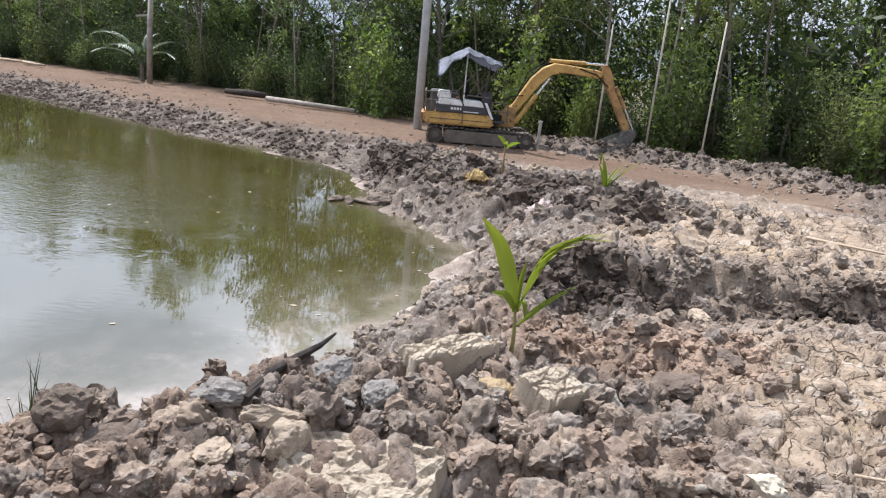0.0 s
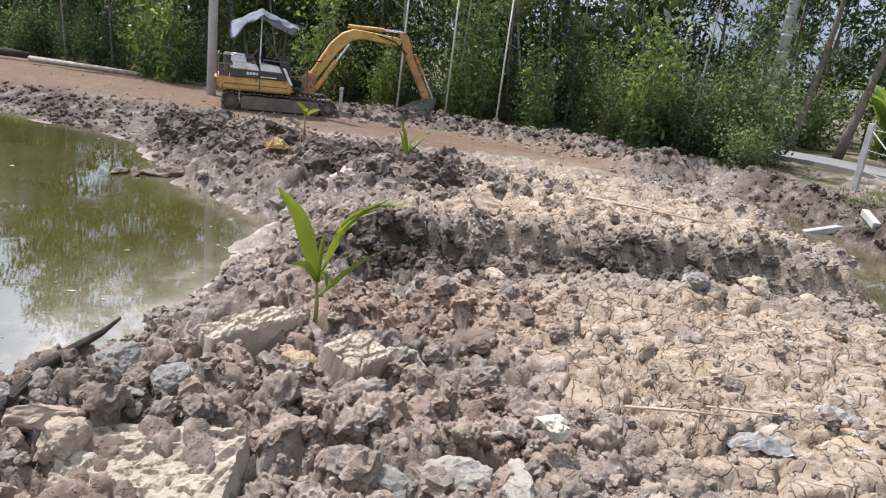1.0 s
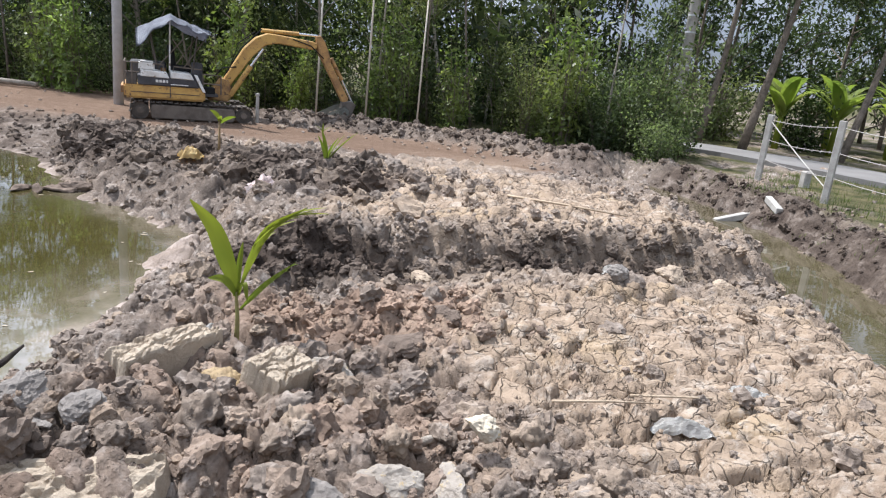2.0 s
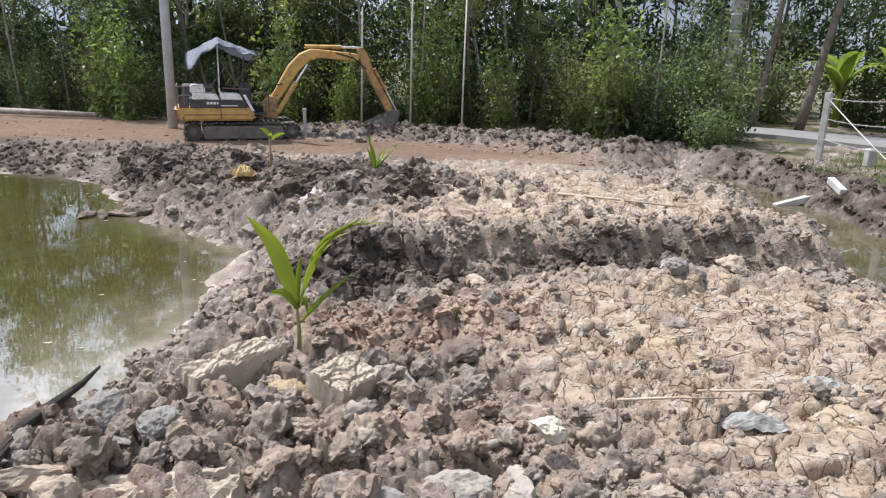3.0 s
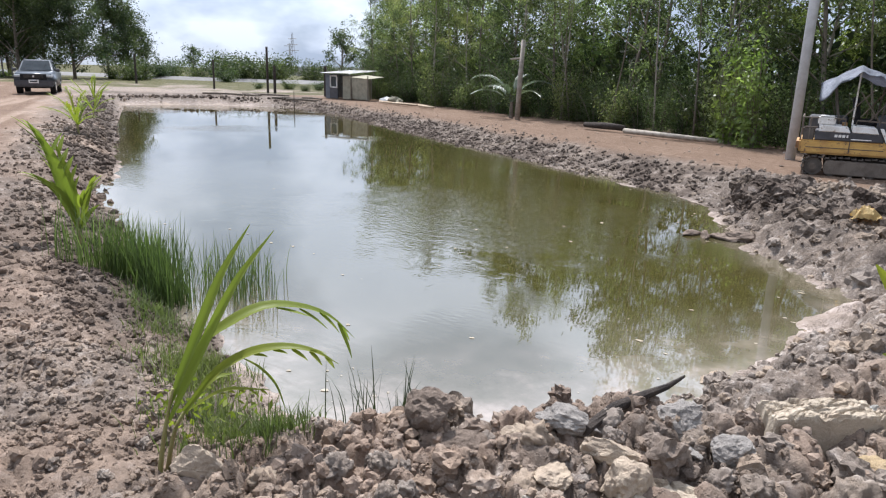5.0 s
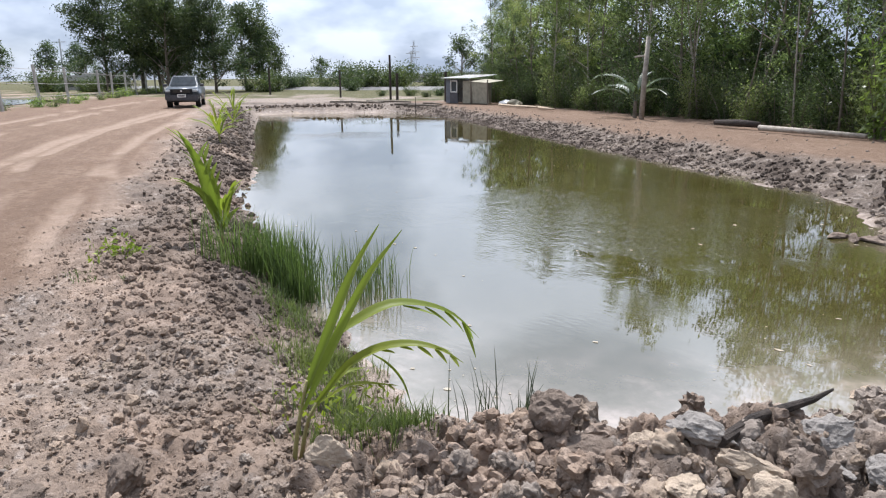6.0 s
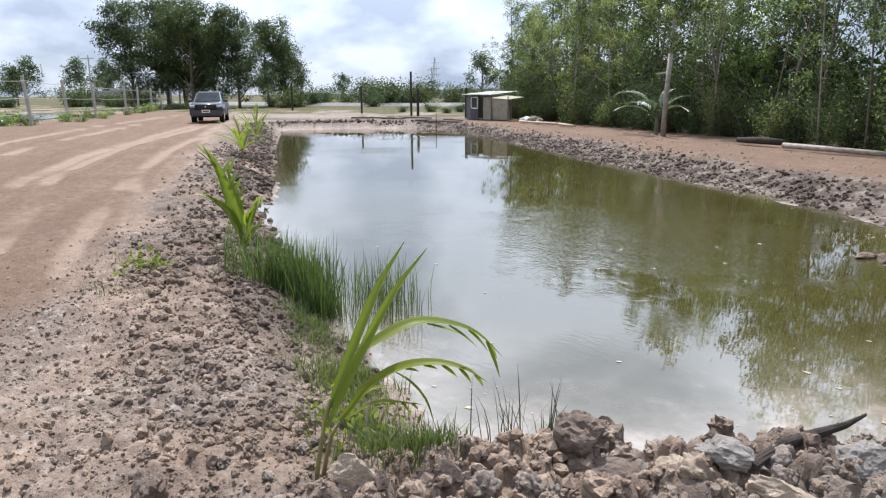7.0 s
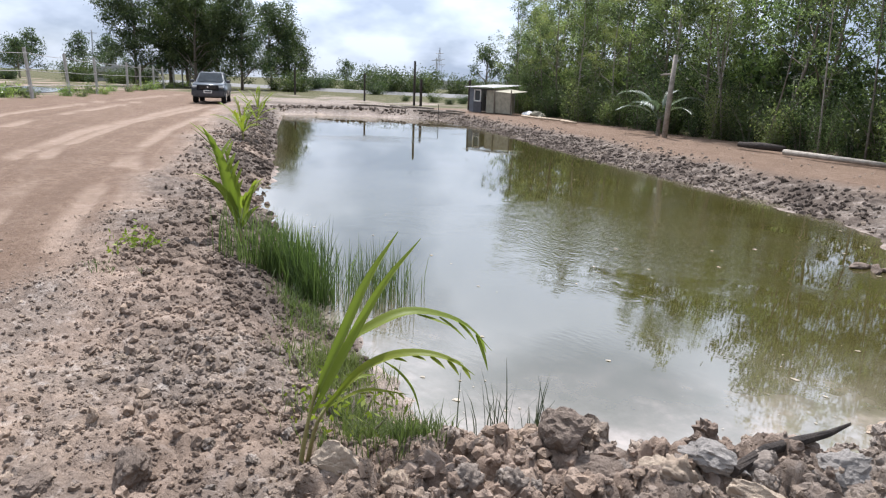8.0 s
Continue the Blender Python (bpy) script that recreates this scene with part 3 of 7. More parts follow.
def land(x, y):
    road, wet, tan, grass, sd = zones(x, y)
    r = np.hypot(x, y)
    slope = np.where(y > 0.55 * -x + 9, 2.3, 1.15)
    slope = np.where(x > -2.3, 0.95, slope)
    bank = smooth01(sd / slope + 0.06) * 0.4 - 0.42
    bed = np.clip(sd, -3, 0) * 0.28
    h = bank + np.where(sd < 0, bed, 0)
    dd = line_dist(x, y, DITCH)
    w = 0.55 + 0.2 * (fbm(x * 0.8, y * 0.8, 2, 3) - 0.5)
    h = h - (1 - smooth01((dd - w * 0.45) / 0.9)) * 0.62
    # heaps of dug mud
    mud = (1 - road) * (1 - grass)
    h = h + ridge(x, y, [(1.4, 15.3), (3.2, 14.8), (5, 13.8), (6.2, 12.4), (6.7, 10.8)], 0.75, 0.26)
    h = h + ridge(x, y, [(-1.6, 11.9), (-0.4, 10.4), (0.9, 9.2), (2.0, 7.6)], 0.95, 0.09)
    h = h + ridge(x, y, [(-1.1, 2.9), (-0.4, 2.75), (0.3, 2.7)], 0.55, 0.09)
    step = y - np.interp(x, *LEDGE) + 0.45 * (fbm(x * 1.7, y * 1.7, 3, 9) - 0.5)
    span = smooth01((x - 0.2) / 0.8) * smooth01((5.6 - x) / 0.8)
    lip = smooth01(step / 0.22 + 0.5) * span
    h = h + 0.12 * lip * smooth01((11.5 - y) / 3.5) + 0.09 * lip * smooth01((7.4 - y) / 1.3)
    h = h - 0.12 * np.exp(-((step + 0.30) / 0.26) ** 2) * span
    h = h + 0.10 * np.exp(-((x - 1.25) / 0.55) ** 2 - ((y - 4.05) / 0.38) ** 2)
    # lumps and cracks
    near = smooth01((26 - r) / 14)
    lump = fbm(x * 1.1, y * 1.1, 4, 11) - 0.5
    h = h + mud * (0.26 * (1 - 0.5 * tan) * lump * near + 0.12 * (fbm(x * 0.13, y * 0.13, 3, 21) - 0.5) * smooth01(sd / 2))
    wx, wy = 0.22 * (fbm(x * 2.3, y * 2.3, 3, 71) - 0.5), 0.22 * (fbm(x * 2.3, y * 2.3, 3, 73) - 0.5)
    worn_off = smooth01((fbm(x * 1.9, y * 1.9, 3, 29) - 0.46) / 0.14)
    side = smooth01((-1.7 - x) / 1.0)
    rough = mud * near * smooth01((sd + 0.15) / 0.4) * (1 - tan * (0.92 - 0.5 * worn_off)) * (1 - side * (0.64 + 0.12 * smooth01(-0.5 * x + 1.2 - y)))
    fine = smooth01((14 - r) / 6)
    for f, amp, k, part_of in ((2.4, 0.12, 2, 1), (5.2, 0.075, 4, 1), (11.0, 0.030, 6, 1), (24.0, 0.007, 8, fine)):
        jx, jy = (fbm(x * f * 1.3, y * f * 1.3, 2, 70 + k) - 0.5) * 0.9 / f, (fbm(x * f * 1.3, y * f * 1.3, 2, 80 + k) - 0.5) * 0.9 / f
        f1, f2, cell, tilt = worley((x + wx + jx) * f, (y + wy + jy) * f, k)
        block = (cell - 0.45) * 0.8 + 0.9 * tilt + 0.5 * (0.5 - f1)
        edge = 1 - smooth01((f2 - f1) / 0.26)
        h = h + rough * part_of * amp * (block - 0.50 * edge)
    gc = cell
    k1, k2, kc, kt = worley(x * 3.1 + 1.4 * lump + 3.0 * wx, y * 4.6 + lump + 3.6 * wy, 6)
    q1, q2, qc, qt = worley(x * 8.5 + 6 * wx, y * 11.0 + 6 * wy, 26)
    crack, hair = 1 - smooth01((k2 - k1) / 0.15), 1 - smooth01((q2 - q1) / 0.20)
    layer = 0.16 * (fbm(x * 1.1 + 2.0 * wx, y * 3.0, 4, 37) - 0.5)
    layer = 0.3 * layer + 0.022 * np.round(layer / 0.022 + 0.3 * (kc - 0.5))
    h = h + tan * near * mud * (0.040 * (kc - 0.5) - 0.075 * crack + layer + 0.05 * kt + (0.018 * (qc - 0.5) - 0.026 * hair) * (0.25 + 0.75 * worn_off) + 0.02 * (gc - 0.5) * worn_off)
    h = h + 0.02 * near * (fbm(x * 7, y * 7, 3, 41) - 0.5) * (0.4 + mud)
    # wheel ruts on the road beside the pond
    across = (-0.585 * x - 2.1 - y) / 1.16 + 0.35 * (fbm(x * 0.25, y * 0.25, 2, 51) - 0.5)
    rut = sum(np.exp(-(((across - c) / 0.16) ** 2)) for c in (0.9, 2.6, 4.1, 5.9))
    h = h - (0.03 * rut + 0.035 * tracks(x, y)) * road * (x < -3) + (x < -3) * road * (0.045 * (fbm(x * 1.5, y * 1.5, 3, 61) - 0.5) + 0.022 * smooth01((24 - r) / 10) * (fbm(x * 5, y * 5, 3, 63) - 0.5))
    h = h * smooth01((900 - r) / 500)
    return h


def ground_z(x, y):
    return float(land(np.array([float(x)]), np.array([float(y)]))[0])


def build_ground():
    ang = np.concatenate([np.arange(-55, 80, 0.24), np.arange(80, 304, 1.1)])
    rad = np.concatenate([[0.02], np.arange(0.1, 1.39, 0.035), 1.4 * 1.0057 ** np.arange(0, 379), 12.05 * 1.0125 ** np.arange(1, 91), 37.4 * 1.045 ** np.arange(1, 105)])
    a, r = np.meshgrid(np.radians(ang), rad, indexing="ij")
    x, y = -np.sin(a) * r, np.cos(a) * r
    z = land(x.ravel(), y.ravel())
    co = np.stack([x.ravel(), y.ravel(), z], -1)
    na, nr = len(ang), len(rad)
    i, j = np.meshgrid(np.arange(na), np.arange(nr - 1), indexing="ij")
    n = (i + 1) % na
    faces = np.stack([i * nr + j, i * nr + j + 1, n * nr + j + 1, n * nr + j], -1).reshape(-1, 4)[:, ::-1]
    co = np.vstack([co, [[0, 0, float(z[0])]]])
    me = array_mesh("ground", co, faces, M_SOIL, True)
    road, wet, tan, grass, sd = zones(co[:, 0], co[:, 1])
    col = me.color_attributes.new("zone", "FLOAT_COLOR", "POINT")
    col.data.foreach_set("color", np.stack([road, wet, tan, grass], -1).astype(np.float32).ravel())
    at = me.attributes.new("damp_shade", "FLOAT", "POINT")
    at.data.foreach_set("value", damp_shade(co[:, 0], co[:, 1]).astype(np.float32))
    at = me.attributes.new("track", "FLOAT", "POINT")
    at.data.foreach_set("value", tracks(co[:, 0], co[:, 1]).astype(np.float32))
    at = me.attributes.new("rust", "FLOAT", "POINT")
    at.data.foreach_set("value", rust(co[:, 0], co[:, 1]).astype(np.float32))
    return tagged(new("ground", me), "churned grey-brown clay ground with beaten tan earth tracks", "ground", kind="structure")


def sheet(name, x0, x1, y0, y1, step, keep, label, silty=0.0):
    """A level sheet of water, cut to where keep() holds, with how shallow it is."""
    xs, ys = np.arange(x0, x1, step), np.arange(y0, y1, step)
    x, y = np.meshgrid(xs, ys, indexing="ij")
    ok = keep(x.ravel(), y.ravel()).reshape(x.shape)
    ny = len(ys)
    i, j = np.meshgrid(np.arange(len(xs) - 1), np.arange(ny - 1), indexing="ij")
    use = ok[:-1, :-1] | ok[1:, :-1] | ok[:-1, 1:] | ok[1:, 1:]
    i, j = i[use], j[use]
    faces = np.stack([i * ny + j, (i + 1) * ny + j, (i + 1) * ny + j + 1, i * ny + j + 1], -1)
    used, inv = np.unique(faces, return_inverse=True)
    co = np.stack([x.ravel()[used], y.ravel()[used], np.full(len(used), WATER_Z)], -1)
    me = array_mesh(name, co, inv.reshape(-1, 4), M_WATER, True)
    sd = shore_dist(co[:, 0], co[:, 1])
    near = smooth01((4.3 - np.hypot(co[:, 0] + 1.9, co[:, 1] - 3.4)) / 3.0)
    sh = np.exp(np.minimum(sd, 0) / (0.14 + 0.45 * near)) * (0.3 + 0.4 * near) * (sd < 0.6)
    sh = np.maximum(sh, silty)
    at = me.attributes.new("shallow", "FLOAT", "POINT")
    at.data.foreach_set("value", sh.astype(np.float32))
    return tagged(new(name, me), label, "water", kind="structure")


ground = build_ground()
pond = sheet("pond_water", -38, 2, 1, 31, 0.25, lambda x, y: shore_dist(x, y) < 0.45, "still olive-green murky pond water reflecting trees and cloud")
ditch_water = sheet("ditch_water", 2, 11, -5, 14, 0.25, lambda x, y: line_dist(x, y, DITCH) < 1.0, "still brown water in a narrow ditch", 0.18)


# ---- plants ----
def leaf_arrays(rng, pos, length, width, droop=0.3):
    """One four-cornered leaf at each place, turned at random."""
    n = len(pos)
    d = rng.normal(size=(n, 3)); d[:, 2] -= droop
    d /= np.linalg.norm(d, axis=1, keepdims=True)
    w = np.cross(d, rng.normal(size=(n, 3)))
    w /= np.linalg.norm(w, axis=1, keepdims=True)
    ln, wd = length * rng.uniform(0.6, 1.3, (n, 1)), width * rng.uniform(0.7, 1.3, (n, 1))
    v = np.stack([pos, pos + 0.45 * ln * d + wd * w / 2, pos + ln * d, pos + 0.45 * ln * d - wd * w / 2], 1).reshape(-1, 3)
    return v, np.arange(4 * n).reshape(-1, 4)


def tree_base(seed, height, radius, leaves, leaf=0.13, low=0.25, leafmat=None, bark=None, trunk=0.07, spread=0.25, name="tree"):
    """A tree with a tapered bent trunk, limbs and a broken crown of single leaves. It stands at the origin."""
    rng = np.random.default_rng(seed)
    root = new(name)
    bm = bmesh.new()
    top = np.array([rng.normal(0, 0.35), rng.normal(0, 0.35), height])
    bend = rng.normal(0, 0.22, 2)
    along = lambda t: np.array([top[0] * t + bend[0] * math.sin(3 * t), top[1] * t + bend[1] * math.sin(2.5 * t), height * t - 0.1 * (t == 0)])
    ts = np.linspace(0, 0.97, 9)
    tube(bm, [along(t) for t in ts], [trunk * (1.12 - t) for t in ts], 7)
    centres, sizes = [], []
    limbs = int(9 + height)
    for k in range(limbs):
        t = low + (0.95 - low) * (k + rng.uniform(0, 1)) / limbs
        a, ln = rng.uniform(0, 2 * math.pi), radius * (1.15 - 0.75 * t) * rng.uniform(0.6, 1.15)
        p0 = along(t)
        p1 = p0 + np.array([math.cos(a) * ln * 0.55, math.sin(a) * ln * 0.55, ln * rng.uniform(0.25, 0.6)])
        p2 = p1 + np.array([math.cos(a) * ln * 0.45, math.sin(a) * ln * 0.45, ln * rng.uniform(0.0, 0.5)])
        r = trunk * (1.05 - t) * 0.55
        tube(bm, [p0, p1, p2], [r, r * 0.6, r * 0.2], 5, False)
        for q, s in ((p1, 0.8), (p2, 1.0), ((p1 + p2) / 2, 0.9)):
            for _ in range(2):
                centres.append(q + rng.normal(0, 0.16 * radius, 3)); sizes.append(s * spread * radius * rng.uniform(0.5, 1.1))
    for _ in range(3):
        centres.append(along(0.97) + rng.normal(0, 0.2, 3)); sizes.append(spread * radius * 0.7)
    part("trunk", bm, bark or M_BARK, root, smooth=True)
    centres, sizes = np.array(centres), np.array(sizes)
    pick = rng.choice(len(centres), leaves, p=sizes**2 / (sizes**2).sum())
    off = rng.normal(size=(leaves, 3)) * np.array([0.62, 0.62, 0.5])
    pos = centres[pick] + off * sizes[pick][:, None]
    pos[:, 2] = np.maximum(pos[:, 2], 0.05)
    v, f = leaf_arrays(rng, pos, leaf, leaf * 0.36, 0.5)
    crown = new("crown", array_mesh("crown", v, f, leafmat or M_LEAF))
    crown.parent = root
    return root


def bush_base(seed, height, radius, leaves, leaf=0.11, leafmat=None, name="bush"):
    """A bush of many thin stems with leaves from the ground up."""
    rng = np.random.default_rng(seed)
    root, bm = new(name), bmesh.new()
    pts = []
    for k in range(14):
        a, ln = rng.uniform(0, 2 * math.pi), height * rng.uniform(0.55, 1.05)
        out = radius * rng.uniform(0.2, 1.0)
        p0 = np.array([math.cos(a) * 0.12, math.sin(a) * 0.12, -0.1])
        p1 = p0 + [math.cos(a) * out * 0.4, math.sin(a) * out * 0.4, ln * 0.55]
        p2 = p0 + [math.cos(a) * out, math.sin(a) * out, ln]
        tube(bm, [p0, p1, p2], [0.016, 0.011, 0.004], 4, False)
        for t in np.linspace(0.12, 1, 9):
            q = (p0 * (1 - t) ** 2 + 2 * p1 * t * (1 - t) + p2 * t * t)
            pts.append(q + rng.normal(0, 0.06, 3))
    stems = part("stem", bm, M_BARK, root)
    if name == "weed":
        tagged(stems, kind="stuff")
    pts = np.array(pts)
    pos = pts[rng.integers(len(pts), size=leaves)] + rng.normal(size=(leaves, 3)) * [0.2 * radius, 0.2 * radius, 0.13 * height]
    pos[:, 2] = np.abs(pos[:, 2]) + 0.02
    v, f = leaf_arrays(rng, pos, leaf, leaf * 0.4, 0.3)
    crown = new("foliage", array_mesh("foliage", v, f, leafmat or M_LEAF))
    crown.parent = root
    return root


def along_line(pts, step, rng, jitter=0.4):
    """Places and normals at even steps along a line."""
    pts = np.array(pts, float)
    seg = np.hypot(*np.diff(pts, axis=0).T)
    cum = np.r_[0, np.cumsum(seg)]
    for s in np.arange(step / 2, cum[-1], step):
        s = min(max(s + rng.uniform(-jitter, jitter) * step, 0), cum[-1] - 1e-3)
        k = np.searchsorted(cum, s, side="right") - 1
        d = (pts[k + 1] - pts[k]) / seg[k]
        yield pts[k] + d * (s - cum[k]), np.array([-d[1], d[0]])


WOODS = [(-33, 38), (-24.4, 32.2), (-17.8, 28.6), (-12.5, 25.4), (-8.8, 23.4), (-4.6, 20.9), (-2.3, 18.7), (2.3, 17.6), (4.9, 16.6), (7.0, 15.2), (8.5, 13.6), (9.0, 12.7)]


def place_copies(bases, places, label, category, group):
    """Copies of the bases in turn at (x, y, turn, scale); the bases themselves take the first places."""
    for n, (x, y, turn, s) in enumerate(places):
        m = pose(x, y, ground_z(x, y) - 0.05, 0, 0, turn) @ Matrix.Diagonal((s, s, s, 1))
        base = bases[n % len(bases)]
        if n < len(bases):
            ob = base
        else:
            ob = copy_thing(base, Matrix())
        ob.matrix_basis = m
        tagged(ob, label[n % len(label)], category, group)


def build_woods():
    rng = np.random.default_rng(5)
    front = [tree_base(10 + k, rng.uniform(6.5, 9.4), 1.9, 5200, 0.118, (0.10, 0.24, 0.16, 0.30, 0.12)[k], (M_LEAF, M_LEAF_DARK_SHADE, M_LEAF, M_LEAF, M_LEAF_DARK_SHADE)[k], (M_BARK, M_BARK_PALE)[k % 2], 0.06, 0.145) for k in range(5)]
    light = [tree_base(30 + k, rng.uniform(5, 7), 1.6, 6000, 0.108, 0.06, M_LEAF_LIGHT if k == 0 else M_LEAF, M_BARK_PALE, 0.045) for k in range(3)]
    # back rows: the wood's inner shade is put into their leaf colour
    back = [tree_base(50 + k, rng.uniform(8, 10.5), 2.4, 3200, 0.27, 0.04, M_LEAF_DARK_SHADE, trunk=0.09, spread=0.21) for k in range(4)]
    rows = [[], [], []]
    for p, n in along_line(WOODS[:-2], 1.9, rng):
        q = p + n * rng.uniform(0.9, 1.9)
        rows[0].append((*q, rng.uniform(0, 360), rng.uniform(0.8, 1.12)))
    for p, n in along_line(WOODS[:-2], 2.6, rng):
        q = p + n * rng.uniform(2.2, 3.4)
        rows[1].append((*q, rng.uniform(0, 360), rng.uniform(0.85, 1.2)))
    for off in (4.8, 7.8):
        for p, n in along_line(WOODS[:-2] if off < 6 else WOODS[4:-2], 2.7, rng):
            q = p + n * (off + rng.uniform(-0.8, 0.8))
            rows[2].append((*q, rng.uniform(0, 360), rng.uniform(0.8, 1.05)))
    for p, n in along_line([(9.5, 19.5), (15, 21.5), (21, 20), (28, 15), (33, 8), (36, 0)], 2.0, rng):
        for off in (0.6, 4.5):
            q = p + n * (off + rng.uniform(-0.8, 0.8))
            rows[2].append((*q, rng.uniform(0, 360), rng.uniform(0.7, 0.95)))
    rows[0] += [(-27.6, 35.6, 40.0, 0.46), (-26.6, 34.6, 200.0, 0.58)]
    # a thin place in the wood, through which the sky shows
    clear = lambda q: 11.0 < math.degrees(math.atan2(-q[0], q[1])) < 15.5
    rows = [[q for q in r if not clear(q) or rng.uniform() < keep] for r, keep in zip(rows, (0.5, 0.25, 0.05))]
    place_copies(front, rows[0], ["slender green tree with narrow leaves in dense woods", "tall thin-trunked tree at the woods' edge"], "tree", "trees of the wood")
    place_copies(light, rows[1], ["young light-green tree among taller woodland trees"], "tree", "trees of the wood")
    place_copies(back, rows[2], ["tree deep inside the wood, its leaves coloured dark for shade"], "tree", "trees of the wood")
    shrubs = [bush_base(70 + k, rng.uniform(1.3, 2.4), rng.uniform(0.7, 1.1), 2500, 0.10, (M_LEAF_DARK_SHADE, M_LEAF_DARK_SHADE, M_LEAF, M_LEAF_DARK_SHADE, M_LEAF)[k]) for k in range(5)]
    spots = []
    for off, step in ((0.3, 1.05), (1.6, 1.3)):
        for p, n in along_line(WOODS, step, rng):
            q = p + n * (off + rng.uniform(-0.25, 0.5))
            spots.append((*q, rng.uniform(0, 360), rng.uniform(0.7, 1.25)))
    slim = [tree_base(300 + k, rng.uniform(6, 7.5), 1.1, 1500, 0.10, 0.5, M_LEAF, M_BARK if k else M_BARK_PALE, 0.030) for k in range(3)]
    thin = []
    for p, n in along_line(WOODS[3:], 1.9, rng):
        thin.append((*(p + n * rng.uniform(-0.15, 0.5)), rng.uniform(0, 360), rng.uniform(0.85, 1.1)))
    place_copies(slim, thin, ["slender pale-trunked sapling tree at the woods' edge"], "tree", "trees of the wood")
    # inner shrubs, leaves coloured dark to paint the gloom behind the front trees
    deep = [bush_base(90 + k, 3.0, 1.5, 500, 0.38, M_LEAF_DARK_SHADE) for k in range(2)]
    inner = []
    for off in (3.4, 6.2):
        for p, n in along_line(WOODS[:-2], 2.0, rng):
            inner.append((*(p + n * (off + rng.uniform(-0.6, 0.6))), rng.uniform(0, 360), rng.uniform(0.8, 1.25)))
    place_copies(deep, inner, ["shrub deep inside the wood, with shade put into its leaf colour"], "bush", "undergrowth of the wood")
    sprout = [bush_base(110 + k, 2.7, 0.62, 1300, 0.15, M_LEAF_LIGHT) for k in range(2)]
    place_copies(sprout, [(0.42, 16.9, 20, 1.0), (4.45, 16.7, 140, 1.0), (3.75, 16.9, 60, 0.62), (5.7, 15.9, 200, 0.8), (-2.9, 18.9, 250, 1.0), (7.9, 14.5, 80, 1.2), (2.1, 17.3, 310, 0.7), (-3.6, 19.6, 130, 1.1)],
                 ["bright light-green young bush standing before dark woods"], "bush", "bright bushes before the wood")
    place_copies(shrubs, spots, ["dense green shrub at the edge of the wood", "leafy undergrowth bush below slender trees"], "bush", "undergrowth of the wood")


build_woods()


# ---- clods ----
def ico(sub):
    bm = bmesh.new()
    bmesh.ops.create_icosphere(bm, subdivisions=sub, radius=1.0)
    v = np.array([p.co[:] for p in bm.verts]); f = np.array([[q.index for q in t.verts] for t in bm.faces])
    bm.free()
    return v, f


def lump_shapes(sub, n, seed, knobby=1.0):
    """Broken lumps: a ball cut by planes and roughened."""
    rng = np.random.default_rng(seed)
    base, f = ico(sub)
    out = []
    for _ in range(n):
        v = base.copy()
        for _ in range(5):
            d = rng.normal(size=3); d /= np.linalg.norm(d)
            c = rng.uniform(0.55, 0.9) - 0.12 * (1 - knobby)
            over = np.maximum(v @ d - c, 0)
            v -= over[:, None] * d * 0.92
        o = rng.uniform(0, 50, 3)
        rad = np.array([noise.fractal(Vector(p * 1.9 + o), 0.9, 2.1, 4) for p in base])
        knob = np.array([noise.voronoi(Vector(p * 2.2 + o))[0][0] for p in base])
        crumb = np.array([noise.voronoi(Vector(p * 5.0 + o))[0][0] for p in base])
        v *= (1.12 - 0.1 * (1 - knobby) + 0.22 * rad * (0.4 + 0.6 * knobby) - 0.42 * knobby * knob - 0.22 * (0.3 + 0.7 * knobby) * crumb)[:, None]
        v *= rng.uniform(0.65, 1.15, 3) * [1, 1, 0.85]
        out.append(v)
    return out, f


BIG, BIG_F = lump_shapes(4, 14, 3)
BLOCK, BLOCK_F = lump_shapes(4, 14, 13, 0.22)
MID, MID_F = lump_shapes(3, 16, 4)
SMALL, SMALL_F = lump_shapes(2, 16, 5)
TINY, TINY_F = lump_shapes(1, 12, 6)


def turned(rng, n):
    a = rng.uniform(0, 2 * math.pi, n); b, c = rng.normal(0, 0.5, (2, n))
    ca, sa, cb, sb, cc, sc = np.cos(a), np.sin(a), np.cos(b), np.sin(b), np.cos(c), np.sin(c)
    z, o = np.zeros(n), np.ones(n)
    rz = np.stack([ca, -sa, z, sa, ca, z, z, z, o], -1).reshape(-1, 3, 3)
    rx = np.stack([o, z, z, z, cb, -sb, z, sb, cb], -1).reshape(-1, 3, 3)
    ry = np.stack([cc, z, sc, z, o, z, -sc, z, cc], -1).reshape(-1, 3, 3)
    return rz @ rx @ ry


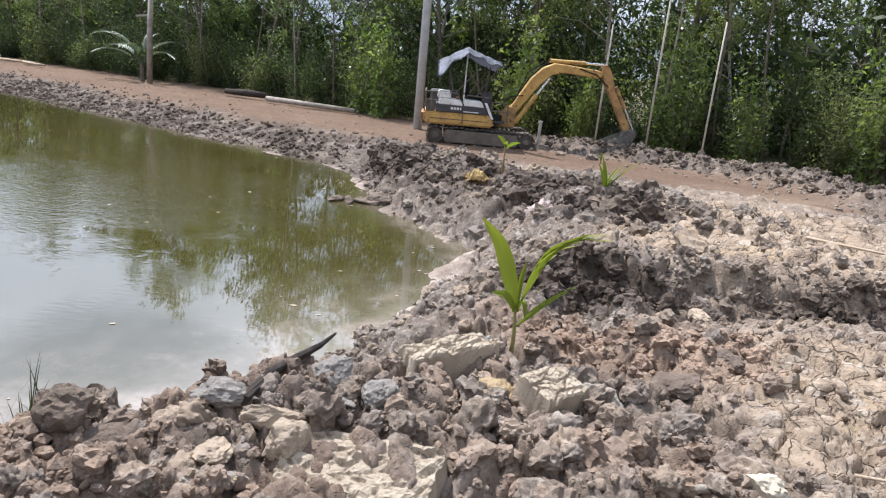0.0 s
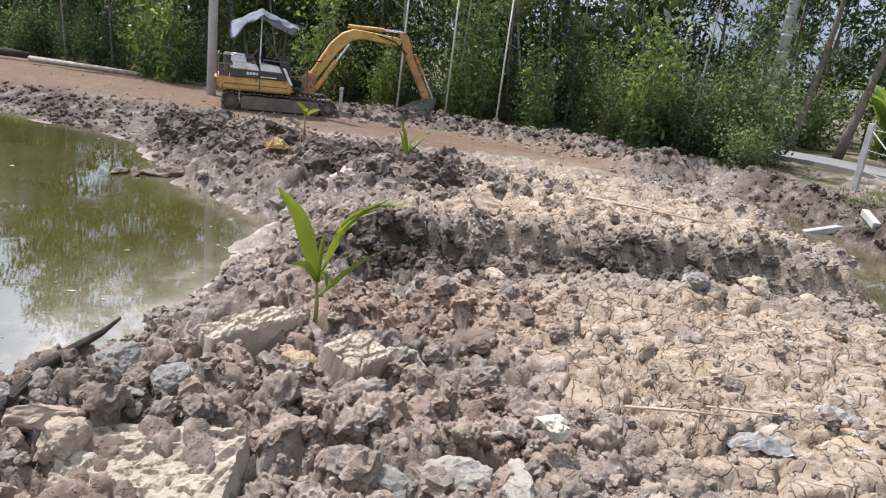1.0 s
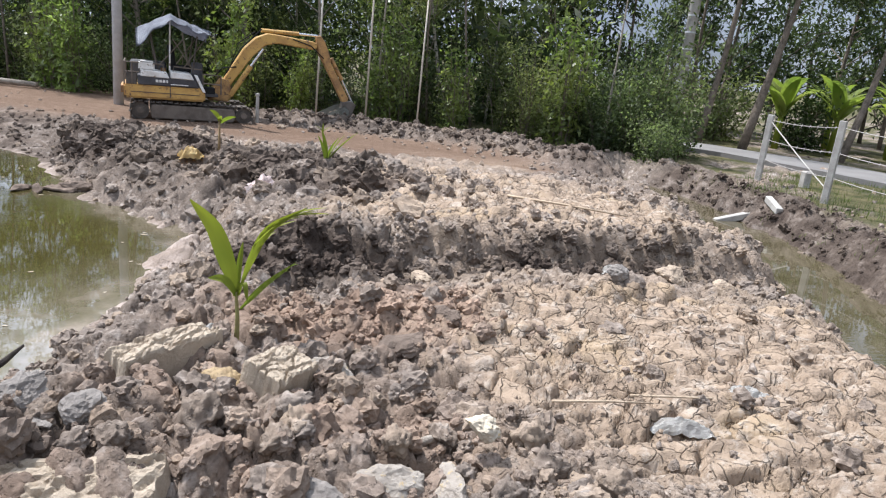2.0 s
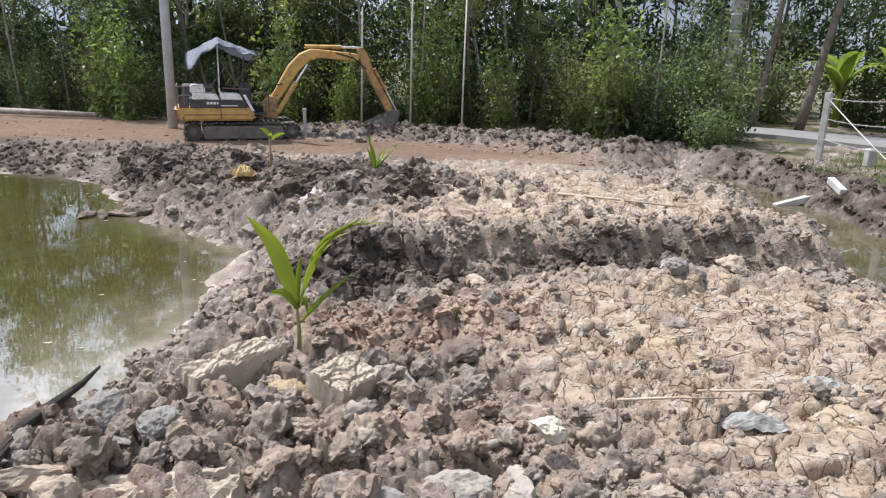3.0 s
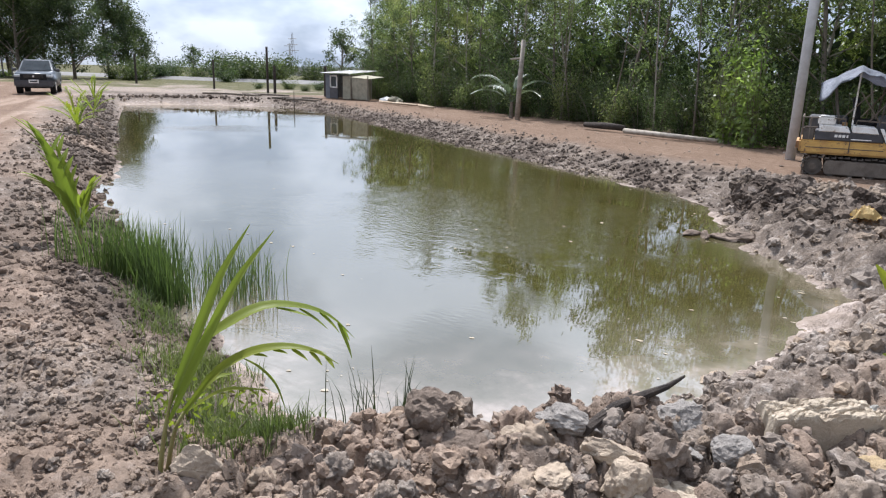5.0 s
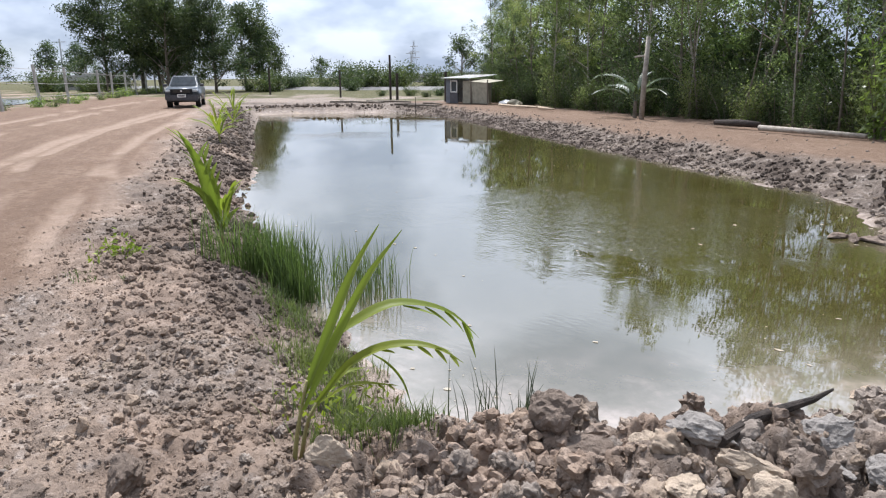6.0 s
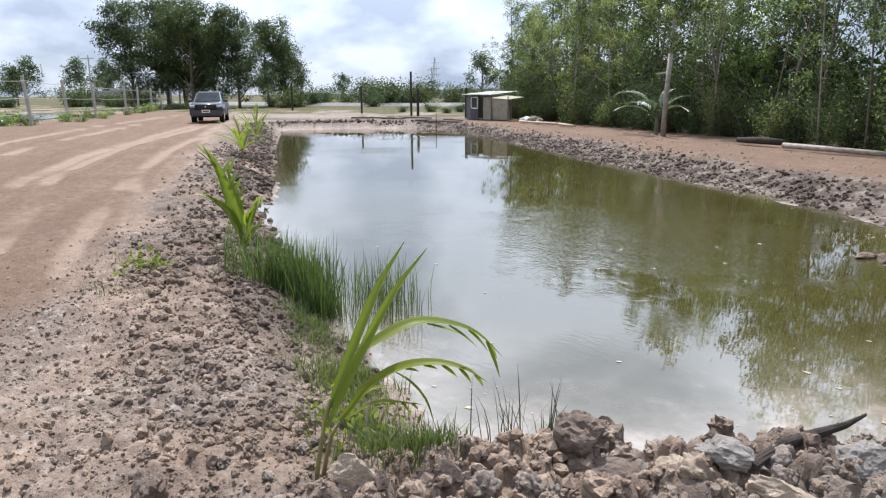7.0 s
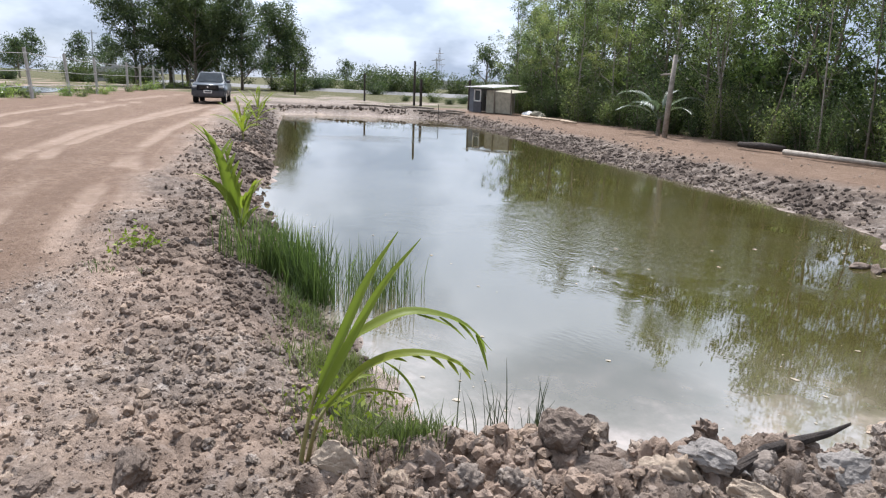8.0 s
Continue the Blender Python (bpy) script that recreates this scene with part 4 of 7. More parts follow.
def scatter_lumps(name, shapes, faces, xy, size, rng, label, sink=0.25, mat=None, smooth=False):
    n = len(xy)
    rot = turned(rng, n)
    pick = rng.integers(len(shapes), size=n)
    v = np.array(shapes)[pick] * size[:, None, None]
    v = np.einsum("nij,nkj->nki", rot, v)
    z = land(xy[:, 0], xy[:, 1]) + size * (0.5 - sink)
    v = v + np.concatenate([xy, z[:, None]], 1)[:, None]
    nv = v.shape[1]
    f = (faces[None] + (np.arange(n) * nv)[:, None, None]).reshape(-1, 3)
    me = array_mesh(name, v.reshape(-1, 3), f, mat or M_CLOD, smooth)
    at = me.attributes.new("damp_shade", "FLOAT", "POINT")
    at.data.foreach_set("value", np.repeat(damp_shade(xy[:, 0], xy[:, 1]), nv).astype(np.float32))
    at = me.attributes.new("rust", "FLOAT", "POINT")
    at.data.foreach_set("value", np.repeat(rust(xy[:, 0], xy[:, 1]), nv).astype(np.float32))
    ob = new(name, me)
    return tagged(ob, label, "soil", kind="stuff")


def mud_places(rng, tries, reach, power, thin=1.0):
    """Places on the churned mud, denser near the middle of the plot."""
    r = 1.3 + (reach - 1.3) * rng.uniform(0, 1, tries) ** power
    a = np.radians(rng.uniform(-58, 80, tries))
    xy = np.stack([-np.sin(a) * r, np.cos(a) * r], -1)
    road, wet, tan, grass, sd = zones(xy[:, 0], xy[:, 1])
    keep = (1 - road) * (1 - 0.86 * tan) * (1 - 0.85 * wet) * (1 - 0.95 * grass) * (sd > -0.05) * (line_dist(xy[:, 0], xy[:, 1], DITCH) > 0.7)
    keep = keep * (0.35 + 1.1 * smooth01((fbm(xy[:, 0] * 1.3, xy[:, 1] * 1.3, 3, 91) - 0.36) / 0.22)) * thin
    keep = keep * (np.hypot((xy[:, 0] + 0.36) / 0.40, (xy[:, 1] - 2.30) / 0.30) > 1)  # the large slab lies bare
    return xy[rng.uniform(0, 1, tries) < keep]


def build_clods():
    rng = np.random.default_rng(8)
    def sized(xy, lo, hi, power=2.2):
        s = lo + (hi - lo) * rng.uniform(0, 1, len(xy)) ** power
        return s * np.where(xy[:, 0] < -2.0, 0.42, 1.0)
    xy = mud_places(rng, 480, 4.8, 1.0)
    kinds = {}
    for key, dm in (("dry", 0.08), ("moist", 0.7)):
        kinds[key] = [array_mesh("clod", v * 0.09, BIG_F, M_CLOD, True) for v in BIG[:7]] + [array_mesh("clod", v * 0.09, MID_F, M_CLOD) for v in MID[:14]]
        for me in kinds[key]:
            at = me.attributes.new("damp_shade", "FLOAT", "POINT")
            at.data.foreach_set("value", np.full(len(me.vertices), dm, np.float32))
    size, rot, moist = sized(xy, 0.05, 0.13, 1.2), turned(rng, len(xy)), damp_shade(xy[:, 0], xy[:, 1]) > 0.35
    for k, (x, y) in enumerate(xy[:290]):
        key = "moist" if moist[k] else "dry"
        ob = new("clod", kinds[key][k % 7 if x * x + y * y < 9.0 else 7 + k % 14])
        s = float(size[k]) / 0.09
        ob.matrix_basis = Matrix.Translation((x, y, ground_z(x, y) + 0.1 * float(size[k]))) @ Matrix(rot[k].tolist()).to_4x4() @ Matrix.Diagonal((s, s, s, 1))
        tagged(ob, "damp dark-brown clay clod on churned mud" if moist[k] else "dry grey-brown clay clod on churned mud", "clod", "large clay clods")
    xy = mud_places(rng, 2300, 9, 1.1)
    scatter_lumps("clods", MID, MID_F, xy, sized(xy, 0.03, 0.13), rng, "broken grey-brown clay clods lying on churned mud", 0.4)
    xy = mud_places(rng, 9500, 6.5, 0.95)
    scatter_lumps("small_clods", SMALL, SMALL_F, xy, sized(xy, 0.014, 0.05, 1.5), rng, "crumbled small clay lumps lying between clods", 0.3)
    r, a = rng.uniform(1.9, 9.5, 8000), np.radians(rng.uniform(34, 82, 8000))
    xy = np.stack([-np.sin(a) * r, np.cos(a) * r], -1)
    zn = zones(xy[:, 0], xy[:, 1])
    xy = xy[(rng.uniform(0, 1, 8000) < 1.05 - 0.9 * zn[0]) & (zn[4] > 0.05)]
    scatter_lumps("gravel", TINY, TINY_F, xy, sized(xy, 0.02, 0.075, 2.6), rng, "loose clay crumbs along the road's edge", 0.3)
    heaps = [([(-1.8, 12.2), (-1.2, 11.2), (-0.4, 10.2), (0.9, 9.2), (1.9, 7.8)], 980, 0.62, 0.03, 0.23), ([(1.4, 15.0), (3.2, 14.6), (5, 13.6), (6.2, 12.2), (6.6, 10.4)], 420, 0.45, 0.03, 0.15),
             # the first line here follows the ledge and takes its painted shade
             ([(0.3, 5.15), (1.3, 5.2), (2.4, 5.3), (3.3, 5.25), (4.5, 5.0)], 340, 0.17, 0.03, 0.12), ([(0.75, 4.0), (1.2, 4.15), (1.65, 4.0)], 130, 0.2, 0.03, 0.10), ([(6.0, 9.5), (5.9, 7.5), (5.3, 5.6), (4.9, 4.4)], 230, 0.4, 0.03, 0.13),
             ([(7.2, 4.4), (8.2, 6.8), (8.75, 9.2), (8.9, 11.2)], 220, 0.30, 0.03, 0.12)]
    for line, count, spread, lo, hi in heaps:
        q = np.array([p for p, n in along_line(line, 0.05, rng)])
        xy = q[rng.integers(len(q), size=count)] + rng.normal(0, spread, (count, 2))
        xy = xy[shore_dist(xy[:, 0], xy[:, 1]) > 0.05]
        scatter_lumps("heap_clods", MID, MID_F, xy, sized(xy, lo, hi, 2.4), rng, "dark damp clods heaped up along the dug earth", 0.5)
        xy = q[rng.integers(len(q), size=2 * count)] + rng.normal(0, 1.5 * spread, (2 * count, 2))
        xy = xy[shore_dist(xy[:, 0], xy[:, 1]) > 0.03]
        scatter_lumps("heap_crumbs", SMALL, SMALL_F, xy, sized(xy, 0.018, 0.06, 1.6), rng, "small crumbled clay lumps between heaped clods", 0.3)
    for line, count, spread, lo, hi in (([(-2.7, 1.75), (-3.5, 2.05), (-4.4, 2.35), (-5.3, 2.75), (-8.0, 4.2)], 620, 0.20, 0.016, 0.055), ([(-2.6, 1.2), (-3.4, 1.55), (-4.1, 1.8), (-4.9, 1.95)], 420, 0.24, 0.014, 0.05), ([(-5.7, 2.25), (-6.2, 2.5)], 70, 0.16, 0.03, 0.075), ([(-6.0, 2.9), (-9.0, 4.5), (-13, 6.9), (-20, 11.1)], 1500, 0.42, 0.015, 0.06)):
        q = np.array([p for p, n in along_line(line, 0.04, rng)])
        xy = q[rng.integers(len(q), size=count)] + rng.normal(0, spread, (count, 2))
        xy = xy[shore_dist(xy[:, 0], xy[:, 1]) > 0.1]
        scatter_lumps("verge_clods", SMALL, SMALL_F, xy, lo + (hi - lo) * rng.uniform(0, 1, len(xy)) ** 1.8, rng, "grey-brown clay clods strewn along the pond's road side", 0.3)
    for line, count, spread, hi in (([(-2.6, 12.9), (-6.4, 15.0), (-14.8, 20.4), (-22, 25.0), (-28, 28.2)], 4600, 0.6, 0.095), ([(-29, 28), (-33, 26), (-36, 22)], 300, 0.6, 0.2), ([(-6.3, 3.7), (-11.4, 6.6), (-20, 11.9), (-36, 21.3)], 1500, 0.35, 0.14)):
        q = np.array([p for p, n in along_line(line, 0.1, rng)])
        xy = q[rng.integers(len(q), size=count)] + rng.normal(0, spread, (count, 2))
        xy = xy[shore_dist(xy[:, 0], xy[:, 1]) > 0.0]
        scatter_lumps("bank_clods", TINY, TINY_F, xy, 0.03 + (hi - 0.03) * rng.uniform(0, 1, len(xy)) ** 2, rng, "dark clods strewn over the pond bank", 0.42)
    xy = np.stack([rng.uniform(-14, 6, 1500), rng.uniform(9.5, 24, 1500)], -1)
    zr = zones(xy[:, 0], xy[:, 1])
    xy = xy[(zr[0] > 0.3) & (zr[4] > 0.4) & (rng.uniform(0, 1, 1500) < fbm(xy[:, 0] * 0.7, xy[:, 1] * 0.7, 3, 111) ** 2 * 2.2)]
    scatter_lumps("track_crumbs", TINY, TINY_F, xy, 0.012 + 0.05 * rng.uniform(0, 1, len(xy)) ** 3, rng, "stray clay crumbs lying on the beaten track", 0.4)
    xy = mud_places(rng, 2600, 26, 0.7)
    xy = xy[np.hypot(xy[:, 0], xy[:, 1]) > 9]
    scatter_lumps("far_clods", TINY, TINY_F, xy, rng.uniform(0.025, 0.10, len(xy)), rng, "grey clay clods on the pond banks and spoil heaps", 0.45)


build_clods()


# ---- materials of made things ----
M_YEL = worn("faded_yellow_paint", (0.60, 0.37, 0.10), (0.37, 0.20, 0.065), 4.0, 0.6, spots=(0.13, 0.075, 0.045))
M_YEL_OLD = worn("rusted_yellow_paint", (0.50, 0.29, 0.10), (0.17, 0.09, 0.05), 5.0, 0.7, spots=(0.10, 0.06, 0.04))
M_DUST = worn("mud_caked_steel", (0.21, 0.175, 0.145), (0.10, 0.082, 0.066), 6, 0.9, bumpd=0.006)
M_BUCKET = worn("scoured_bucket_steel", (0.34, 0.35, 0.31), (0.20, 0.195, 0.17), 6, 0.6, 0.1)
M_WHITE = worn("dusty_white_paint", (0.86, 0.85, 0.82), (0.62, 0.58, 0.52), 5, 0.5, spots=(0.25, 0.18, 0.12))
M_DARK = worn("dark_grey_panel", (0.075, 0.072, 0.078), (0.035, 0.034, 0.036), 6, 0.55)
M_BLACK = worn("black_rubber", (0.03, 0.03, 0.03), (0.015, 0.015, 0.015), 9, 0.8)
M_STEEL = worn("dusty_track_steel", (0.13, 0.11, 0.092), (0.055, 0.046, 0.038), 7, 0.75, 0.2, 0.006)
M_RUST = worn("rusty_bucket_steel", (0.17, 0.15, 0.13), (0.08, 0.065, 0.055), 6, 0.65, 0.4)
M_CHROME = worn("cylinder_rod", (0.75, 0.75, 0.75), (0.6, 0.6, 0.58), 10, 0.2, 0.9)
M_TARP = worn("grey_tarpaulin", (0.31, 0.325, 0.375), (0.16, 0.17, 0.21), 4, 0.5, bumpd=0.02)
M_CAR = worn("dusty_grey_car_paint", (0.062, 0.068, 0.075), (0.042, 0.046, 0.05), 1.5, 0.28, 0.3, 0.0)
M_GLASS = worn("dark_car_glass", (0.035, 0.045, 0.05), (0.02, 0.025, 0.03), 2, 0.08)
M_LAMP = worn("headlight_glass", (0.6, 0.62, 0.62), (0.4, 0.42, 0.42), 10, 0.1)
M_TIN = worn("weathered_sheet_metal", (0.48, 0.48, 0.47), (0.27, 0.26, 0.25), 2.0, 0.5, 0.3, spots=(0.25, 0.15, 0.09))
M_SLATE = worn("blue_grey_sheet", (0.13, 0.145, 0.165), (0.07, 0.075, 0.085), 3, 0.5)
M_OCHRE = worn("ochre_stained_clay", (0.46, 0.34, 0.19), (0.31, 0.235, 0.155), 8, 0.95, bumpd=0.02)
M_CLOTH = worn("sack_cloth", (0.36, 0.33, 0.25), (0.22, 0.20, 0.15), 4, 0.9)
M_BAG = worn("white_plastic_bag", (0.56, 0.54, 0.50), (0.32, 0.29, 0.25), 14, 0.35, bumpd=0.003)
M_BAG_PINK = worn("pink_plastic_bag", (0.84, 0.74, 0.70), (0.68, 0.55, 0.51), 9, 0.4, bumpd=0.003)
M_STONE_Y = worn("yellow_white_stone", (0.54, 0.48, 0.385), (0.42, 0.36, 0.27), 9, 0.85, bumpd=0.006, spots=(0.62, 0.44, 0.18))
M_SLAB = worn("pale_layered_clay", (0.56, 0.47, 0.36), (0.38, 0.30, 0.22), 9, 0.95, bumpd=0.02)
M_STONE_W = worn("pale_stone", (0.42, 0.375, 0.32), (0.27, 0.23, 0.19), 9, 0.9, bumpd=0.015, spots=(0.46, 0.35, 0.20))
M_SCUM = worn("pale_scum", (0.36, 0.31, 0.24), (0.20, 0.165, 0.11), 3, 0.8, bumpd=0.0)
M_SCRAP = worn("dull_yellow_plastic", (0.68, 0.50, 0.20), (0.46, 0.33, 0.15), 9, 0.6)
M_STONE_T = worn("tan_clay_slab", (0.45, 0.36, 0.265), (0.32, 0.25, 0.19), 7, 0.95, bumpd=0.015)
M_STONE_G = worn("grey_clay_block", (0.31, 0.28, 0.25), (0.19, 0.168, 0.148), 8, 0.95, bumpd=0.015)
M_STONE_D = worn("damp_brown_clay", (0.24, 0.185, 0.145), (0.13, 0.10, 0.08), 8, 0.95, bumpd=0.02)
M_ROAD = worn("concrete_road", (0.20, 0.19, 0.18), (0.15, 0.142, 0.134), 1.2, 0.9)
M_WIRE = worn("wire", (0.32, 0.30, 0.28), (0.2, 0.18, 0.16), 10, 0.6, 0.5, 0.0)
M_BANANA = leafy("banana_leaf", (0.16, 0.21, 0.045), (0.32, 0.38, 0.09), 0.45, 0.4)
M_FERN = leafy("pale_frond", (0.07, 0.095, 0.07), (0.22, 0.27, 0.22), 0.2, 0.4)


# ---- palm seedlings ----
def blade(bm, base, azimuth, length, width, rise, droop, fold=0.35, n=9, split=0.0, twist=0.0, turn=0.0):
    """A folded leaf along a curve that leaves at rise degrees and bends down by droop degrees."""
    a = radians(azimuth)
    p, el, step = Vector(base), radians(rise), length / n
    rows = []
    for k in range(n + 1):
        t = k / n
        d = Vector((math.cos(a) * math.cos(el), math.sin(a) * math.cos(el), math.sin(el)))
        side = Vector((-math.sin(a), math.cos(a), 0))
        up = side.cross(d) * -1
        tw = radians(turn) + radians(twist) * t
        side, up = side * math.cos(tw) + up * math.sin(tw), up * math.cos(tw) - side * math.sin(tw)
        w = width / 2 * (math.sin(math.pi * min(0.97, 0.08 + 0.92 * t) ** 0.8) ** 0.75) * (1 - 0.3 * split * t)
        rows.append((p.copy(), p + side * w + up * w * fold, p - side * w + up * w * fold))
        p = p + d * step
        el -= radians(droop) / n * (0.4 + 1.2 * t)
    vs = [[bm.verts.new(q) for q in r] for r in rows]
    for r, q in zip(vs, vs[1:]):
        bm.faces.new((r[0], r[1], q[1], q[0])); bm.faces.new((r[0], q[0], q[2], r[2]))
    return bm


def frond(bm, base, azimuth, length, rise, droop, leaflet=0.16, pairs=16, width=0.016):
    """A feathered leaf: a midrib with rows of hanging leaflets."""
    a, p, el, step = radians(azimuth), Vector(base), radians(rise), length / pairs
    spine = [p.copy()]
    for k in range(pairs):
        t = k / pairs
        d = Vector((math.cos(a) * math.cos(el), math.sin(a) * math.cos(el), math.sin(el)))
        p = p + d * step
        spine.append(p.copy())
        if t > 0.22:
            for s in (-1, 1):
                blade(bm, p, azimuth + s * (55 - 35 * t), leaflet * (0.55 + math.sin(math.pi * t) * 0.6), width, math.degrees(el) + 8, 45, 0.3, 4)
        el -= radians(droop) / pairs * (0.5 + t)
    tube(bm, spine, [0.006 * (1.15 - k / pairs) for k in range(pairs + 1)], 5)
    return bm


def seedling(x, y, z, label, leaves, stem=0.18, fronds=(), name="palm_seedling", lean=(0, 0), mat=None, stem_r=0.014):
    t = thing(name, pose(x, y, z), label, "seedling", "palm seedlings")
    tip = Vector((lean[0], lean[1], stem))
    part("stem", tube(bmesh.new(), [(0, 0, -0.06), tip * 0.5, tip], [stem_r * 1.25, stem_r, stem_r * 0.7], 7), M_STEM, t, smooth=True)
    for k, (az, ln, wd, rise, droop, low, *more) in enumerate(leaves):
        part("leaf", blade(bmesh.new(), tip * (1 - low), az, ln, wd, rise, droop, twist=20 * math.sin(3 * k + 1), turn=more[0] if more else 0), mat or M_PALM, t, smooth=True)
    for az, ln, rise, droop, lf, low in fronds:
        part("frond", frond(bmesh.new(), tip * (1 - low), az, ln, rise, droop, lf), mat or M_PALM, t)
    return t


def smooth_curve(pts, n):
    """Points at even steps along a smooth line through pts."""
    p = [np.array(q, float) for q in pts]
    p = [2 * p[0] - p[1]] + p + [2 * p[-1] - p[-2]]
    out = []
    for k in range(n + 1):
        u = k / n * (len(p) - 3)
        i = min(int(u), len(p) - 4)
        t = u - i
        a, b, c, d = p[i:i + 4]
        out.append(Vector(0.5 * (2 * b + (c - a) * t + (2 * a - 5 * b + 4 * c - d) * t * t + (3 * b - a - 3 * c + d) * t ** 3)))
    return out


def coconut_leaf(bm, pts, width, splits=0, bare=0.15, fold=0.5, seed=0, roll=0.0):
    """A pleated young coconut leaf along a line: whole below, torn into hanging strips towards its tip."""
    rng = np.random.default_rng(seed)
    n = 18
    line = smooth_curve(pts, n)
    rows = []
    for k, p in enumerate(line):
        t = k / n
        d = (line[min(k + 1, n)] - line[max(k - 1, 0)]).normalized()
        side = d.cross((0.35, -0.5, 1.0)).normalized()
        up = side.cross(d)
        side, up = side * math.cos(roll) + up * math.sin(roll), up * math.cos(roll) - side * math.sin(roll)
        f = max(0.0, (t - bare) / (1 - bare))
        w = 0.62 * width / 2 * max(0.08, math.sin(math.pi * min(1.0, 0.06 + 0.94 * f) ** 0.85) ** 0.7)
        w *= 1.0 - (0.45 * f if splits else 0.0)
        r = []
        for s in (-1.0, -0.5, 0.0, 0.5, 1.0):
            pleat = 0.10 * w * (1 if abs(s) == 0.5 else 0)
            r.append(bm.verts.new(p + side * (w * s) + up * (w * fold * abs(s) + pleat)))
        rows.append(r)
        if splits and f > 0.35 and k % 2 == 0 and k < n:
            for s in (-1, 1):
                ln = width * rng.uniform(1.1, 1.9) * splits
                a = math.degrees(math.atan2(d.y + s * 0.45 * side.y, d.x + s * 0.45 * side.x))
                el = math.degrees(math.asin(max(-1, min(1, d.z))))
                blade(bm, p + side * (0.5 * w * s), a, ln, width * 0.26, el - rng.uniform(5, 22), rng.uniform(8, 26), 0.3, 5)
    for r, q in zip(rows, rows[1:]):
        for k in range(4):
            bm.faces.new((r[k], r[k + 1], q[k + 1], q[k]))
    return bm


def coconut(x, y, turn, label, stems, leaves, lift=0.0):
    """A young coconut palm; turn is where its broad side faces. Stems and leaves: lines of (across, out, up)."""
    t = thing("palm_seedling", pose(x, y, ground_z(x, y) + lift, 0, 0, turn), label, "seedling", "palm seedlings")
    for pts, r in stems:
        q = smooth_curve(pts, 8)
        part("stem", tube(bmesh.new(), q, [r * (1.25 - 0.6 * k / 8) for k in range(9)], 7), M_STALK, t, smooth=True)
    for k, (pts, width, splits, *more) in enumerate(leaves):
        part("leaf", coconut_leaf(bmesh.new(), pts, width, splits, more[0] if more else 0.15, 0.5, k + int(100 * abs(x)), more[1] if len(more) > 1 else 0.3 * math.sin(2.3 * k)), M_PALM, t, smooth=True)
    return t


def build_seedlings():
    gz = ground_z
    coconut(0.263, 3.69, 0, "young coconut seedling with pleated yellow-green leaves in cracked mud", [([(0, 0, -0.05), (0.005, 0, 0.14), (-0.005, 0, 0.30)], 0.013)],
            [([(0, 0, 0.28), (-0.05, 0.02, 0.46), (-0.12, 0.04, 0.64), (-0.24, 0.02, 0.80)], 0.15, 0.0, 0.12, 0.9), ([(0, 0, 0.28), (0.06, 0.02, 0.48), (0.16, 0.05, 0.64), (0.36, 0.03, 0.77)], 0.12, 0.9, 0.12, -0.8),
             ([(0, 0, 0.27), (-0.07, -0.04, 0.38), (-0.15, -0.06, 0.40)], 0.075, 0.0, 0.05, 0.5), ([(0.02, 0, 0.20), (0.14, -0.02, 0.34), (0.31, -0.03, 0.48)], 0.06, 0.5, 0.1, -0.6),
             ([(0, 0, 0.28), (0.01, 0.05, 0.44), (0.03, 0.08, 0.56)], 0.05, 0.0, 0.1, 0.2), ([(0, 0, 0.30), (0.03, -0.05, 0.36), (0.05, -0.09, 0.27)], 0.06, 0.0, 0.05, 0.0)])
    seedling(1.46, 8.4, gz(1.46, 8.4), "small palm seedling with thin yellow-green leaves among grey clods",
             [(160, 0.40, 0.07, 84, 14, 0.3, 50), (190, 0.34, 0.06, 76, 20, 0.3, 40), (10, 0.55, 0.06, 50, 18, 0.4, -40), (20, 0.42, 0.05, 62, 24, 0.4, -30), (0, 0.34, 0.05, 74, 30, 0.3, -50)], 0.12)
    seedling(0.23, 9.76, gz(0.23, 9.76), "bare-stemmed seedling with two pale leaves at its tip",
             [(160, 0.20, 0.09, 66, 60, 0.05, 50), (12, 0.24, 0.08, 38, 40, 0.1, -40), (-80, 0.14, 0.06, 60, 60, 0.05)], 0.62, mat=M_PALM, stem_r=0.018)
    seedling(2.15, 13.3, gz(2.15, 13.3), "pale low seedling tuft on the spoil heap",
             [(170, 0.2, 0.04, 60, 60, 0.3), (10, 0.22, 0.04, 55, 70, 0.3), (80, 0.2, 0.04, 75, 30, 0.3)], 0.06)
